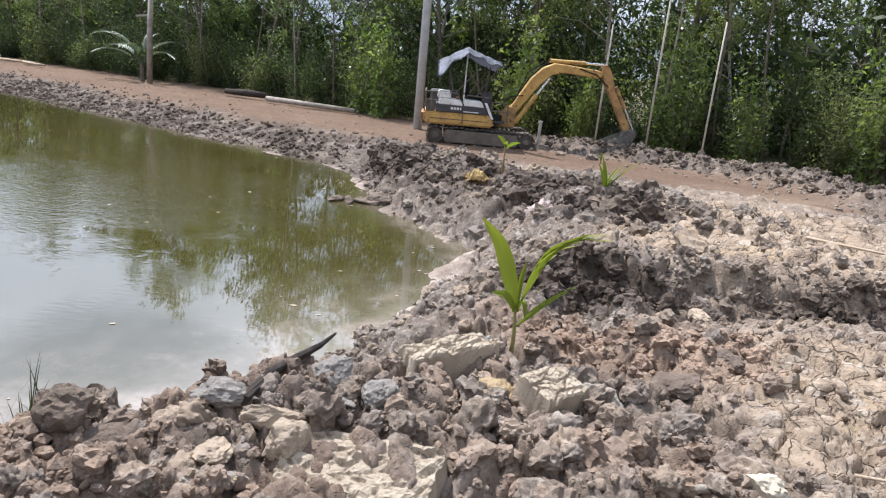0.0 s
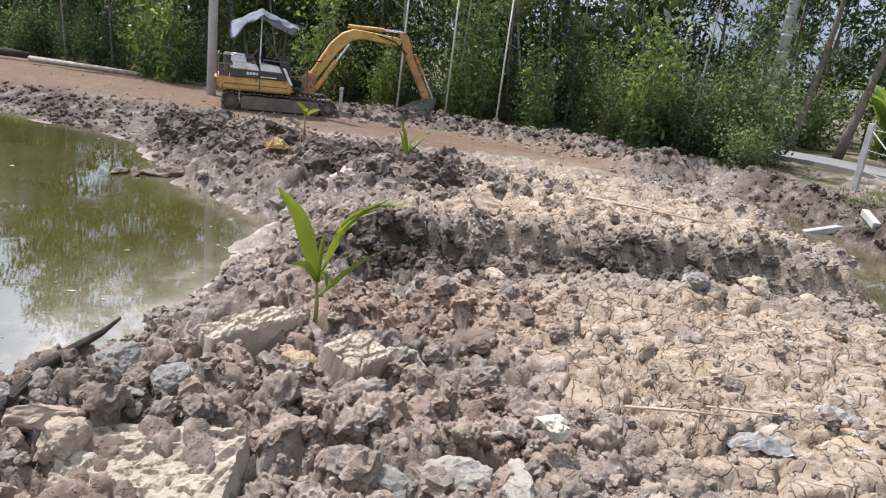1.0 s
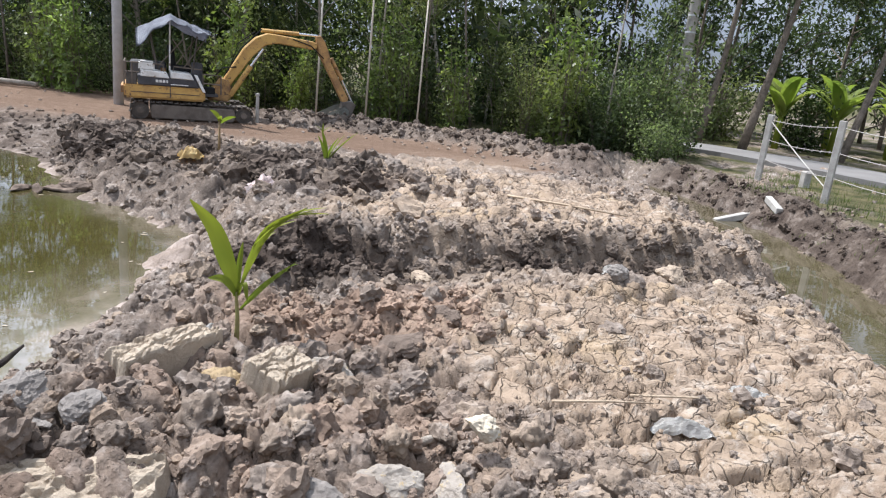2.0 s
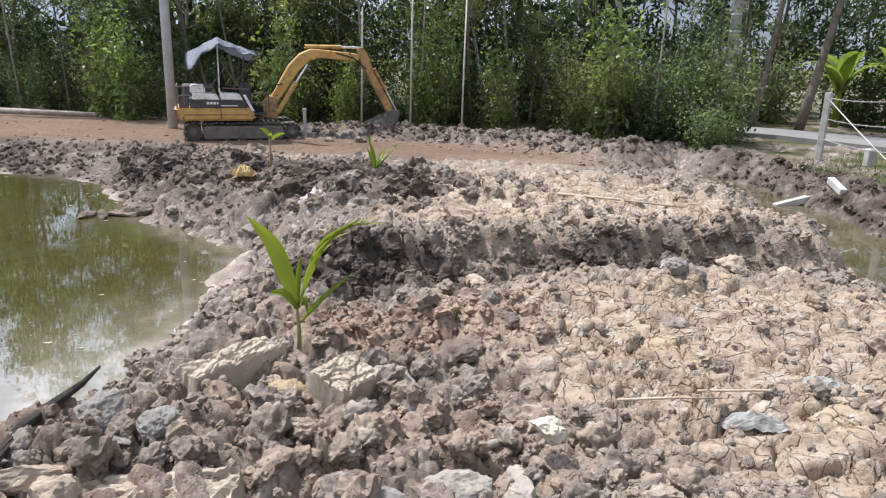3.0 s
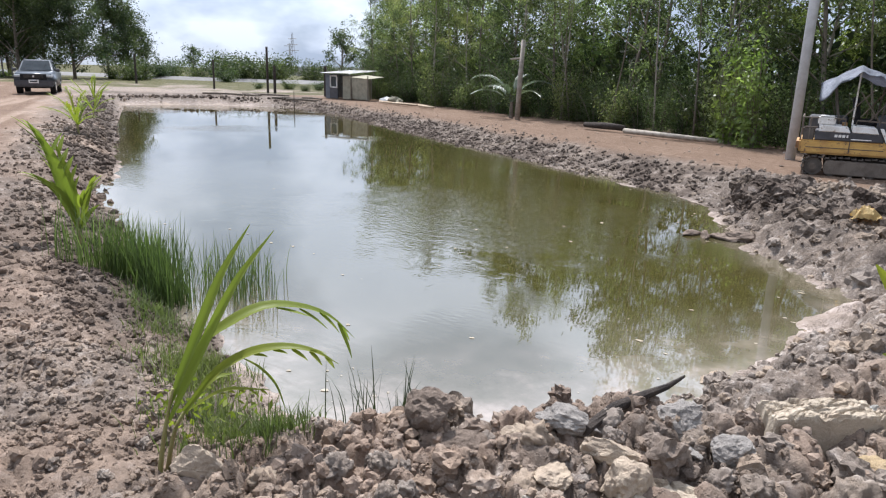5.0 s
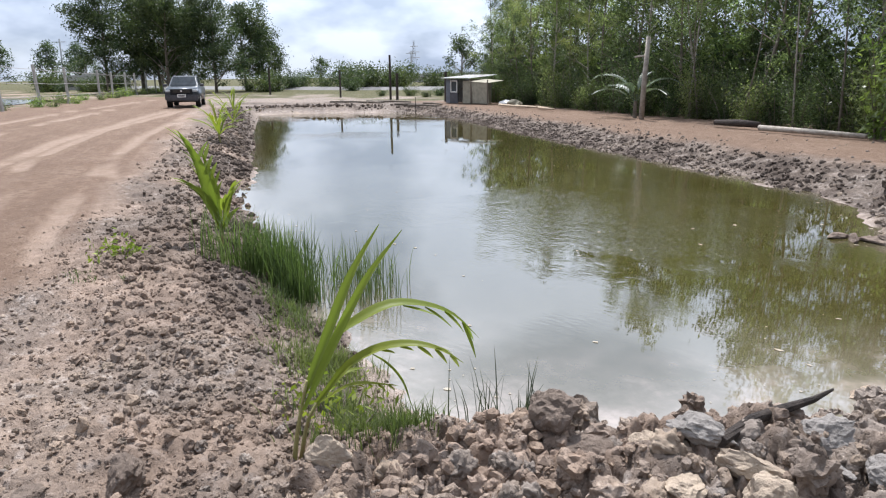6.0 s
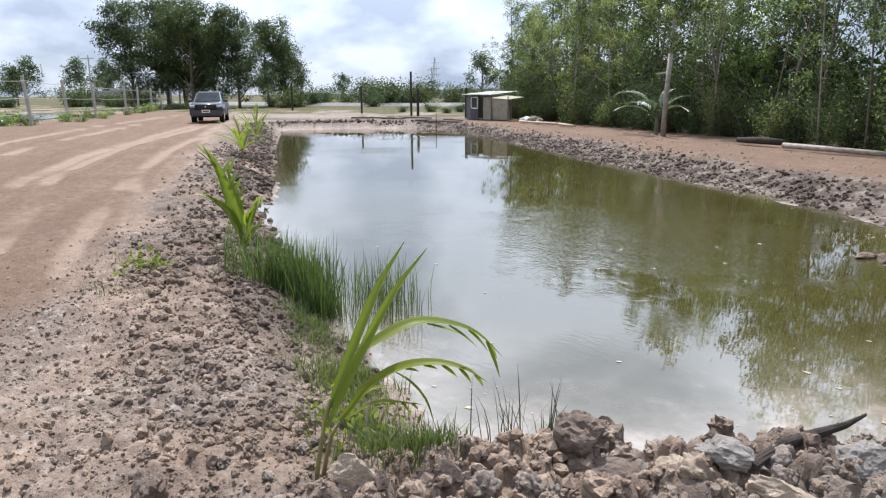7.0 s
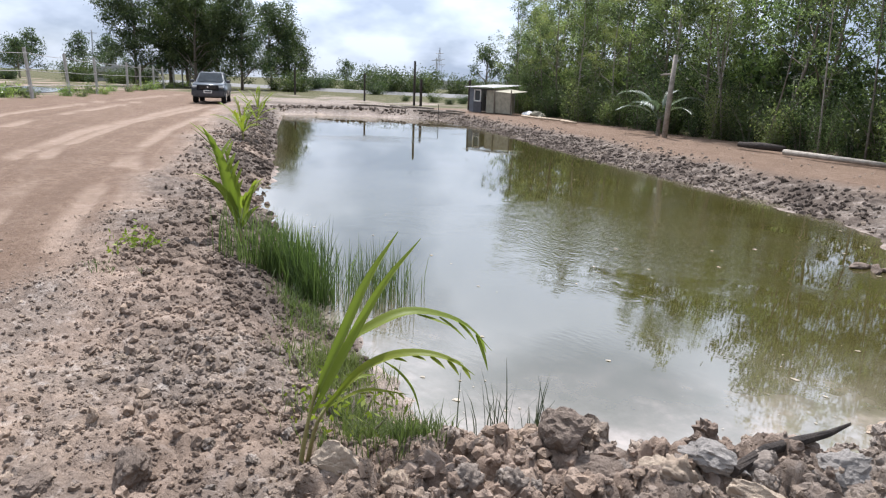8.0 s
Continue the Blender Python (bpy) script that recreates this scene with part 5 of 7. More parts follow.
    # along the road side of the pond
    coconut(-2.42, 1.55, 57.4, "tall coconut seedling with arching green fronds at the water's edge", [([(0, 0, -0.05), (0.03, 0, 0.14), (0.08, 0.0, 0.36)], 0.010), ([(0.03, 0.02, -0.05), (0.08, 0.03, 0.16), (0.17, 0.04, 0.29)], 0.009)],
            [([(0.05, 0, 0.25), (0.18, 0.02, 0.54), (0.30, 0.03, 0.81), (0.43, 0.02, 1.04)], 0.085, 0.0, 0.05, 0.7), ([(0.06, -0.02, 0.23), (0.20, -0.03, 0.52), (0.35, -0.06, 0.81), (0.51, -0.08, 1.03)], 0.07, 0.0, 0.05, 0.4),
             ([(0.08, 0.02, 0.32), (0.21, 0.04, 0.52), (0.32, 0.06, 0.59), (0.48, 0.09, 0.64), (0.64, 0.10, 0.62), (0.78, 0.10, 0.56), (0.90, 0.08, 0.44)], 0.125, 0.8, 0.22, 0.25),
             ([(0.12, 0.03, 0.23), (0.25, 0.0, 0.39), (0.38, -0.04, 0.48), (0.52, -0.08, 0.51), (0.65, -0.12, 0.49), (0.76, -0.14, 0.42)], 0.11, 0.5, 0.1, 0.1),
             ([(0.36, -0.03, 0.47), (0.43, -0.06, 0.42), (0.49, -0.08, 0.34), (0.53, -0.09, 0.22)], 0.055, 0.0, 0.05, 0.9), ([(0.14, 0.0, 0.25), (0.28, -0.08, 0.35), (0.46, -0.16, 0.36)], 0.06, 0.4, 0.1, 0.2),
             ([(0.10, 0.04, 0.20), (0.24, 0.10, 0.32), (0.36, 0.16, 0.32)], 0.05, 0.0, 0.1, 0.3)])
    coconut(-6.42, 3.5, 61.3, "coconut seedling with bright upright yellow-green leaves on the bank", [([(0, 0, -0.06), (0, 0, 0.12), (0.0, 0, 0.30)], 0.022)],
            [([(0, 0, 0.22), (-0.08, 0.03, 0.58), (-0.17, 0.05, 0.92), (-0.32, 0.03, 1.22)], 0.21, 0.7, 0.1, 0.8), ([(0, 0, 0.22), (-0.13, -0.04, 0.55), (-0.33, -0.08, 0.76)], 0.16, 0.7, 0.1, 0.6),
             ([(0.01, 0, 0.2), (0.06, 0.03, 0.42), (0.17, 0.06, 0.66)], 0.18, 0.6, 0.1, -0.7), ([(0, 0, 0.2), (-0.03, 0.1, 0.6), (-0.12, 0.2, 1.0)], 0.17, 0.7, 0.1, 0.4), ([(0.01, 0, 0.18), (0.1, -0.05, 0.34), (0.2, -0.1, 0.44)], 0.08, 0.0, 0.1, -0.5)])
    for x, y, turn, big in ((-17.6, 9.85, 50, 0.95), (-16.4, 9.2, 170, 0.6), (-22.5, 13.2, 95, 1.1), (-29.5, 17.4, 20, 1.1)):
        coconut(x, y, turn, "palm seedling with spread yellow-green leaves on the bank", [([(0, 0, -0.06), (0, 0, 0.1), (0, 0, 0.24)], 0.022)],
                [([(0, 0, 0.2), (0.30 * sx * big, sy * big, 0.2 + 0.42 * up * big), (0.62 * sx * big, 1.6 * sy * big, 0.2 + 0.62 * up * big)], 0.14, 0.8, 0.1, 0.5 * sx) for sx, sy, up in ((-1, 0.1, 1.2), (1, 0.15, 1.1), (-0.5, 0.3, 1.5), (0.6, -0.25, 1.4), (1.2, 0.0, 0.6), (-1.2, -0.2, 0.7))])


build_seedlings()


# ---- grass and reeds ----
def tufts(name, places, blades, height, label, mat, spread=0.12, width=0.007, bend=0.5, seed=1, base=None):
    """Blades of grass: each one a bent strip of three pieces."""
    rng = np.random.default_rng(seed)
    n = len(places) * blades
    root = np.repeat(np.array(places, float), blades, 0) + rng.normal(0, spread, (n, 2))
    z = np.maximum(land(root[:, 0], root[:, 1]), WATER_Z) - 0.02
    a = rng.uniform(0, 2 * math.pi, n); ln = height * rng.uniform(0.45, 1.1, n); lean = bend * rng.uniform(0.1, 1.0, n)
    d = np.stack([np.cos(a), np.sin(a)], -1); s = np.stack([-np.sin(a), np.cos(a)], -1)
    vs = []
    for t, w in ((0, 1.0), (0.4, 0.9), (0.75, 0.6), (1.0, 0.1)):
        xy = root + d * (lean * ln * t * t)[:, None]
        zz = z + ln * t * (1 - 0.25 * lean * t)
        for k in (-1, 1):
            vs.append(np.concatenate([xy + k * s * (width * w / 2), zz[:, None]], 1))
    v = np.stack(vs, 1).reshape(-1, 3)
    q = np.array([[0, 1, 3, 2], [2, 3, 5, 4], [4, 5, 7, 6]])
    f = (q[None] + 8 * np.arange(n)[:, None, None]).reshape(-1, 4)
    return tagged(new(name, array_mesh(name, v, f, mat)), label, "grass", kind="stuff")


def build_grass():
    rng = np.random.default_rng(12)
    c = np.array([(-5.9, 3.55), (-5.5, 3.45), (-5.2, 3.4), (-5.6, 3.75), (-5.3, 3.7), (-5.0, 3.55), (-6.0, 3.85), (-5.75, 3.3)])
    tufts("reeds", np.repeat(c, 3, 0) + rng.normal(0, 0.12, (24, 2)), 44, 0.62, "thick green reeds standing at the pond's edge", M_GRASS, 0.09, 0.009, 0.45, 2)
    c = np.array([(-5.0, 4.0), (-4.7, 3.9), (-5.3, 4.2), (-4.75, 4.15), (-5.1, 4.35), (-4.5, 3.75)])
    tufts("water_reeds", c, 46, 0.48, "thin reeds standing in shallow pond water", M_GRASS, 0.15, 0.007, 0.5, 3)
    tufts("dark_reeds", [(-2.2, 2.75), (-2.05, 2.85), (-2.3, 2.68)], 15, 0.42, "sparse dark reeds at the water's edge", M_REED, 0.06, 0.008, 0.5, 4)
    c = np.stack([rng.uniform(-3.6, -2.1, 80), rng.uniform(0, 1, 80)], -1); c[:, 1] = np.interp(c[:, 0], [-3.6, -2.8, -2.1], [2.55, 2.15, 1.95]) + rng.normal(0, 0.16, 80)
    tufts("bank_grass", c, 26, 0.17, "short green grass on the muddy bank", M_GRASS, 0.06, 0.006, 0.8, 5)
    c = np.stack([rng.uniform(-5.2, -3.4, 40), rng.uniform(0, 1, 40)], -1); c[:, 1] = np.interp(c[:, 0], [-5.2, -4.2, -3.4], [3.25, 2.85, 2.5]) + rng.normal(0, 0.14, 40)
    tufts("bank_grass", c, 26, 0.16, "short green grass on the muddy bank", M_GRASS, 0.07, 0.006, 0.9, 6)
    tufts("road_weeds", rng.normal(0, 0.16, (5, 2)) + [-5.75, 2.05], 18, 0.08, "low green weeds at the road's edge", M_GRASS, 0.06, 0.008, 0.9, 7)
    c = np.stack([rng.uniform(8.9, 15, 260), rng.uniform(4, 11, 260)], -1)
    c = c[(line_dist(c[:, 0], c[:, 1], DITCH) > 1.3) & (c[:, 1] < 0.9 * c[:, 0] + 1.5)]
    tufts("verge_grass", c, 22, 0.15, "sunlit short grass on the verge by the fence", M_GRASS, 0.16, 0.009, 0.9, 8)
    c = np.stack([rng.uniform(7.4, 9.2, 60), rng.uniform(5, 11, 60)], -1)
    c = c[(line_dist(c[:, 0], c[:, 1], DITCH) > 0.75) & (line_dist(c[:, 0], c[:, 1], DITCH) < 1.2)]
    tufts("ditch_grass", c, 16, 0.10, "green grass at the ditch's edge", M_GRASS, 0.09, 0.008, 0.9, 9)
    # leafy weeds under the tall seedling
    for x, y, h, r, s in ((-2.62, 1.95, 0.30, 0.20, 81), (-6.28, 2.36, 0.15, 0.07, 82)):
        b = bush_base(s, h, r, 160, 0.055, M_PALM, "weed")
        b.matrix_basis = pose(x, y, ground_z(x, y))
        tagged(b, "small leafy yellow-green weed on bare soil", "weed", "weeds")


build_grass()


# ---- excavator ----
def build_excavator():
    t = thing("excavator", pose(-1.36, 14.80, -0.05, 0, 0, 5) @ Matrix.Diagonal((0.93, 0.93, 0.95, 1)), "small faded yellow tracked excavator with a grey tarpaulin canopy", "excavator")
    # undercarriage: belts of shoes round two wheels
    L, R, zc = 2.38, 0.185, 0.20
    shoe = bmesh.new()
    box(shoe, (0, 0, 0), (0.085, 0.36, 0.022), bevel=0.004)
    box(shoe, (0.03, 0, 0.016), (0.014, 0.36, 0.02))
    shoe_me = finish(shoe, "track_shoe", M_STEEL)
    straight = L - 2 * R
    total = 2 * straight + 2 * math.pi * R
    for sy in (-0.62, 0.62):
        frame_ob = part("track_frame", bevelled(prism(bmesh.new(), [(0.40, 0.055), (1.98, 0.055), (2.03, 0.20), (1.98, 0.325), (0.40, 0.335), (0.36, 0.20)], sy - 0.16, sy + 0.16), 0.02), M_DUST, t, "dusty grey track frame")
        belt = bmesh.new()
        outer = []
        n = 46
        for k in range(n):
            s = total * k / n
            if s < straight:
                p, ang = (R + s, zc + R), 0
            elif s < straight + math.pi * R:
                th = (s - straight) / R
                p, ang = (L - R + R * math.sin(th), zc + R * math.cos(th)), -th
            elif s < 2 * straight + math.pi * R:
                p, ang = (L - R - (s - straight - math.pi * R), zc - R), math.pi
            else:
                th = (s - 2 * straight - math.pi * R) / R
                p, ang = (R - R * math.sin(th), zc - R * math.cos(th)), math.pi - th
            sag = -0.022 * math.sin(4 * math.pi * (p[0] - R) / straight) ** 2 if ang == 0 else 0
            ob = new("track_shoe", shoe_me)
            ob.parent = t
            ob.matrix_basis = Matrix.Translation((p[0], sy, p[1] + sag)) @ Matrix.Rotation(-ang, 4, "Y")
        for x, nm in ((R, "idler"), (L - R, "sprocket")):
            w = bmesh.new()
            tube(w, [(x, sy - 0.12, zc), (x, sy + 0.12, zc)], [0.165, 0.165], 18)
            tube(w, [(x, sy - 0.145, zc), (x, sy + 0.145, zc)], [0.10, 0.10], 16)
            wheel = part(nm, w, M_STEEL, t)
            part("hub", tube(bmesh.new(), [(x, sy - 0.165, zc), (x, sy + 0.165, zc)], [0.06, 0.06], 14), M_DUST, wheel)
        for x in np.linspace(0.5, 1.85, 5):
            part("roller", tube(bmesh.new(), [(x, sy - 0.15, 0.1), (x, sy + 0.15, 0.1)], [0.07, 0.07], 12), M_STEEL, t)
    part("undercarriage", bevelled(box(bmesh.new(), (1.1, 0, 0.30), (1.0, 1.0, 0.22)), 0.03), M_STEEL, t)
    part("swing_ring", tube(bmesh.new(), [(0.98, 0, 0.38), (0.98, 0, 0.49)], [0.45, 0.45], 24), M_DARK, t)
    # house
    part("deck_skirt", bevelled(prism(bmesh.new(), [(-0.10, 0.43), (1.42, 0.43), (1.42, 0.58), (1.36, 0.69), (-0.12, 0.69)], -0.74, 0.74), 0.035, 2), M_YEL, t, "faded yellow lower body panel")
    part("skirt_groove", box(bmesh.new(), (0.66, -0.742, 0.555), (1.3, 0.008, 0.012)), M_DARK, t)
    part("counterweight", bevelled(prism(bmesh.new(), [(-0.17, 0.46), (0.12, 0.44), (0.12, 0.705), (-0.17, 0.69)], -0.6, 0.6), 0.05, 2), M_YEL_OLD, t, "rust-stained yellow counterweight")
    part("engine_cover", bevelled(prism(bmesh.new(), [(0.14, 0.69), (1.30, 0.69), (1.22, 0.865), (0.14, 0.875)], -0.73, 0.70), 0.02), M_DARK, t, "dark grey engine cover")
    for x0, x1 in ((0.20, 0.735), (0.755, 1.20)):
        part("hood", bevelled(prism(bmesh.new(), [(x0, 0.855), (x1, 0.845), (x1 - 0.06, 0.965), (x0, 0.985)], -0.742, -0.05), 0.015), M_WHITE, t, "dusty white hood")
    part("air_filter_box", bevelled(box(bmesh.new(), (0.31, -0.57, 1.06), (0.30, 0.3, 0.18)), 0.03, 2), M_WHITE, t, "white rear housing")
    part("hood_cap", tube(bmesh.new(), [(0.62, -0.5, 0.97), (0.62, -0.5, 1.035)], [0.05, 0.045], 12), M_YEL_OLD, t, "reddish filler cap")
    part("fuel_tank", bevelled(box(bmesh.new(), (0.35, 0.35, 0.95), (0.7, 0.55, 0.34)), 0.03), M_DARK, t)
    part("rear_panel", bevelled(box(bmesh.new(), (0.03, -0.6, 0.80), (0.20, 0.22, 0.24)), 0.02), M_STEEL, t, "grey rear panel")
    part("panel_seam", box(bmesh.new(), (0.745, -0.746, 0.68), (0.014, 0.01, 0.42)), M_DARK, t)
    for k, (x, w) in enumerate(((0.50, 0.05), (0.565, 0.05), (0.63, 0.05), (0.69, 0.03))):
        part("lettering_bar", box(bmesh.new(), (x, -0.736, 0.785), (w, 0.008, 0.05)), M_WHITE, t, "plain white lettering bar")
    part("side_stripe", box(bmesh.new(), (0.92, -0.738, 0.735), (0.34, 0.008, 0.018)), M_WHITE, t)
    part("front_panel", bevelled(prism(bmesh.new(), [(1.20, 0.955), (1.26, 0.955), (1.43, 0.62), (1.37, 0.62)], -0.735, -0.70), 0.006), M_WHITE, t)
    part("floor_plate", box(bmesh.new(), (1.38, -0.1, 0.56), (0.62, 0.95, 0.05)), M_DARK, t)
    part("valve_block", bevelled(box(bmesh.new(), (1.52, -0.42, 0.62), (0.22, 0.24, 0.20)), 0.02), M_BLACK, t, "black oily valve block")
    for pts in ([(-0.10, -0.70, 0.7), (-0.10, -0.70, 1.11), (0.17, -0.70, 1.11)], [(-0.10, -0.70, 0.93), (0.17, -0.70, 0.93)], [(-0.10, -0.70, 1.11), (-0.10, 0.65, 1.11), (-0.10, 0.65, 0.7)], [(0.04, -0.70, 0.7), (0.04, -0.70, 1.11)],
                [(1.38, -0.66, 0.58), (1.38, -0.66, 0.98), (1.75, -0.50, 0.96), (1.75, -0.50, 0.58)], [(1.38, -0.66, 0.80), (1.75, -0.50, 0.78)], [(0.2, -0.70, 1.12), (0.62, -0.70, 1.10), (0.62, -0.70, 0.97)], [(0.8, -0.6, 0.97), (0.82, -0.6, 1.08), (1.36, -0.62, 1.06)]):
        part("handrail", tube(bmesh.new(), pts, [0.016] * len(pts), 6), M_DUST, t, "thin grey handrail")
    # seat, levers and canopy
    part("seat", bevelled(box(bmesh.new(), (0.98, 0.12, 1.02), (0.42, 0.44, 0.14)), 0.04), M_BLACK, t, "black operator's seat")
    part("seat_back", bevelled(box(bmesh.new(), (0.80, 0.12, 1.28), (0.12, 0.44, 0.44), (0, -8, 0)), 0.04), M_BLACK, t)
    for y in (-0.05, 0.3):
        part("lever", tube(bmesh.new(), [(1.35, y, 0.62), (1.32, y, 1.18)], [0.014, 0.012], 6), M_DARK, t)
    part("control_box", bevelled(box(bmesh.new(), (1.28, -0.28, 0.90), (0.22, 0.18, 0.56)), 0.02), M_DARK, t)
    posts = [(0.52, -0.62, 0.38, -0.66), (1.18, -0.62, 1.26, -0.66), (0.52, 0.62, 0.38, 0.66), (1.18, 0.62, 1.26, 0.66)]
    for x0, y0, x1, y1 in posts:
        part("canopy_post", tube(bmesh.new(), [(x0, y0, 1.0), (x1, y1, 1.70)], [0.016, 0.016], 6), M_STEEL, t)
    part("canopy_post", tube(bmesh.new(), [(0.74, -0.64, 1.0), (0.75, -0.6, 1.97)], [0.016, 0.014], 6), M_WHITE, t)
    for a, b in (((0.52, -0.62, 1.06), (1.0, -0.64, 1.62)), ((1.18, -0.62, 1.06), (0.80, -0.64, 1.60)), ((0.9, 0.62, 1.06), (1.3, 0.6, 1.62)), ((1.0, -0.64, 1.06), (1.42, -0.62, 1.66))):
        part("canopy_brace", tube(bmesh.new(), [a, b], [0.012, 0.012], 5), M_BARK, t, "wooden canopy brace")
    part("canopy_tarpaulin", tarp_sheet(), M_TARP, t, "crumpled grey tarpaulin canopy", True)
    # boom and arm
    part("boom_bracket", bevelled(prism(bmesh.new(), [(1.50, 0.44), (1.94, 0.42), (2.02, 0.56), (1.96, 0.86), (1.80, 0.92), (1.62, 0.70)], -0.15, 0.15), 0.02), M_YEL_OLD, t, "dirty rust-stained boom bracket")
    part("boom", bevelled(prism(bmesh.new(), [(1.78, 0.78), (1.92, 0.68), (2.10, 0.92), (2.46, 1.42), (2.72, 1.66), (2.98, 1.72), (3.74, 1.66), (3.84, 1.70), (3.86, 1.80), (3.74, 1.84), (3.0, 1.90), (2.74, 1.91), (2.50, 1.80), (2.26, 1.56)], -0.10, 0.10), 0.018), M_YEL, t, "cranked yellow boom with worn paint")
    part("arm", bevelled(prism(bmesh.new(), [(3.82, 1.96), (3.92, 1.98), (4.02, 1.86), (4.13, 1.62), (4.19, 1.40), (4.64, 0.66), (4.60, 0.54), (4.50, 0.58), (4.08, 1.30), (3.88, 1.62)], -0.085, 0.085), 0.015), M_YEL_OLD, t, "yellow dipper arm with rust spots")
    part("arm_cylinder", tube(bmesh.new(), [(2.62, 0, 1.955), (3.44, 0, 1.965)], [0.042, 0.042], 12), M_YEL, t)
    part("arm_cylinder_rod", tube(bmesh.new(), [(3.44, 0, 1.965), (3.86, 0, 1.965)], [0.024, 0.024], 10), M_CHROME, t, "bright cylinder rod")
    for y in (-0.13,):
        part("boom_cylinder", tube(bmesh.new(), [(1.98, y, 0.56), (2.40, y, 1.20)], [0.055, 0.055], 12), M_YEL, t)
        part("boom_cylinder_rod", tube(bmesh.new(), [(2.40, y, 1.20), (2.66, y, 1.58)], [0.028, 0.028], 10), M_CHROME, t, "bright cylinder rod")
    part("bucket_cylinder", tube(bmesh.new(), [(4.20, 0, 1.52), (4.48, 0, 1.06)], [0.042, 0.042], 12), M_YEL_OLD, t)
    part("bucket_cylinder_rod", tube(bmesh.new(), [(4.48, 0, 1.06), (4.76, 0, 0.56)], [0.025, 0.025], 10), M_CHROME, t, "bright cylinder rod")
    part("bucket_link", bevelled(prism(bmesh.new(), [(4.50, 0.58), (4.70, 0.62), (4.82, 0.54), (4.74, 0.34), (4.70, 0.10), (4.52, 0.10), (4.46, 0.36)], -0.12, 0.12), 0.01), M_RUST, t)
    part("bucket", bucket_shell(), M_BUCKET, t, "scoured grey steel digging bucket")
    for y in (-0.28, -0.14, 0.0, 0.14, 0.28):
        part("bucket_tooth", bevelled(box(bmesh.new(), (3.80, y, 0.175), (0.14, 0.05, 0.03), (0, 6, 0)), 0.005), M_BUCKET, t)
    for pts in ([(1.86, -0.09, 0.96), (2.2, -0.1, 1.56), (2.62, -0.1, 1.98)], [(1.92, 0.02, 0.98), (2.16, 0.0, 1.66), (2.5, 0, 1.92)], [(1.62, -0.18, 0.9), (1.80, -0.2, 1.12), (2.1, -0.12, 1.16)], [(3.3, -0.11, 1.84), (3.7, -0.12, 1.74), (4.0, -0.11, 1.5)]):
        part("hose", tube(bmesh.new(), pts, [0.014] * 3, 6), M_BLACK, t, "black hydraulic hose")


def tarp_sheet():
    """A crumpled sheet thrown over a ridge: a long hanging flap at the rear, a raised tip in front."""
    bm, n = bmesh.new(), 26
    g = {}
    for i in range(n + 1):
        for j in range(n + 1):
            u, v = i / n, j / n
            x = 0.12 + 1.42 * u
            y = -0.86 + 1.72 * v
            rear, front = max(0, 0.45 - u) / 0.45, max(0, u - 0.45) / 0.55
            near = max(0, 0.40 - v) / 0.40
            fall = abs(v - 0.40) / 0.60
            z = 2.08 - 0.36 * rear ** 1.1 - 0.30 * front ** 0.9 - 0.22 * fall ** 1.1
            z -= 0.22 * rear ** 2 * near - 0.10 * front ** 2 * near
            crease = abs(noise.noise(Vector((x * 2.6 - y, y * 2.0, 3.0)))) + 0.5 * abs(noise.noise(Vector((x * 6, y * 6 + x, 8.0))))
            z += 0.10 * crease - 0.05 * abs(math.sin(4.5 * math.pi * u)) * near
            g[i, j] = bm.verts.new((x + 0.05 * noise.noise(Vector((y * 3, 1, 2))), y + 0.05 * noise.noise(Vector((x * 4, 5, 2))), z))
    for i in range(n):
        for j in range(n):
            bm.faces.new((g[i, j], g[i + 1, j], g[i + 1, j + 1], g[i, j + 1]))
    bmesh.ops.solidify(bm, geom=bm.faces[:], thickness=0.006)
    return bm


def bucket_shell():
    """An open scoop: a curved floor with two cheeks."""
    bm = bmesh.new()
    prof = [(3.86, 0.17), (4.10, 0.14), (4.32, 0.13), (4.50, 0.18), (4.60, 0.30), (4.60, 0.42), (4.52, 0.50)]
    rows = [[bm.verts.new((x, y, z)) for x, z in prof] for y in (-0.32, 0.32)]
    for k in range(len(prof) - 1):
        bm.faces.new((rows[0][k], rows[0][k + 1], rows[1][k + 1], rows[1][k]))
    for r, y in ((rows[0], -0.32), (rows[1], 0.32)):
        lip = [bm.verts.new((x, y, z)) for x, z in ((4.40, 0.47), (4.05, 0.30))]
        bm.faces.new(r + lip)
    bmesh.ops.solidify(bm, geom=bm.faces[:], thickness=0.02)
    return bm


build_excavator()


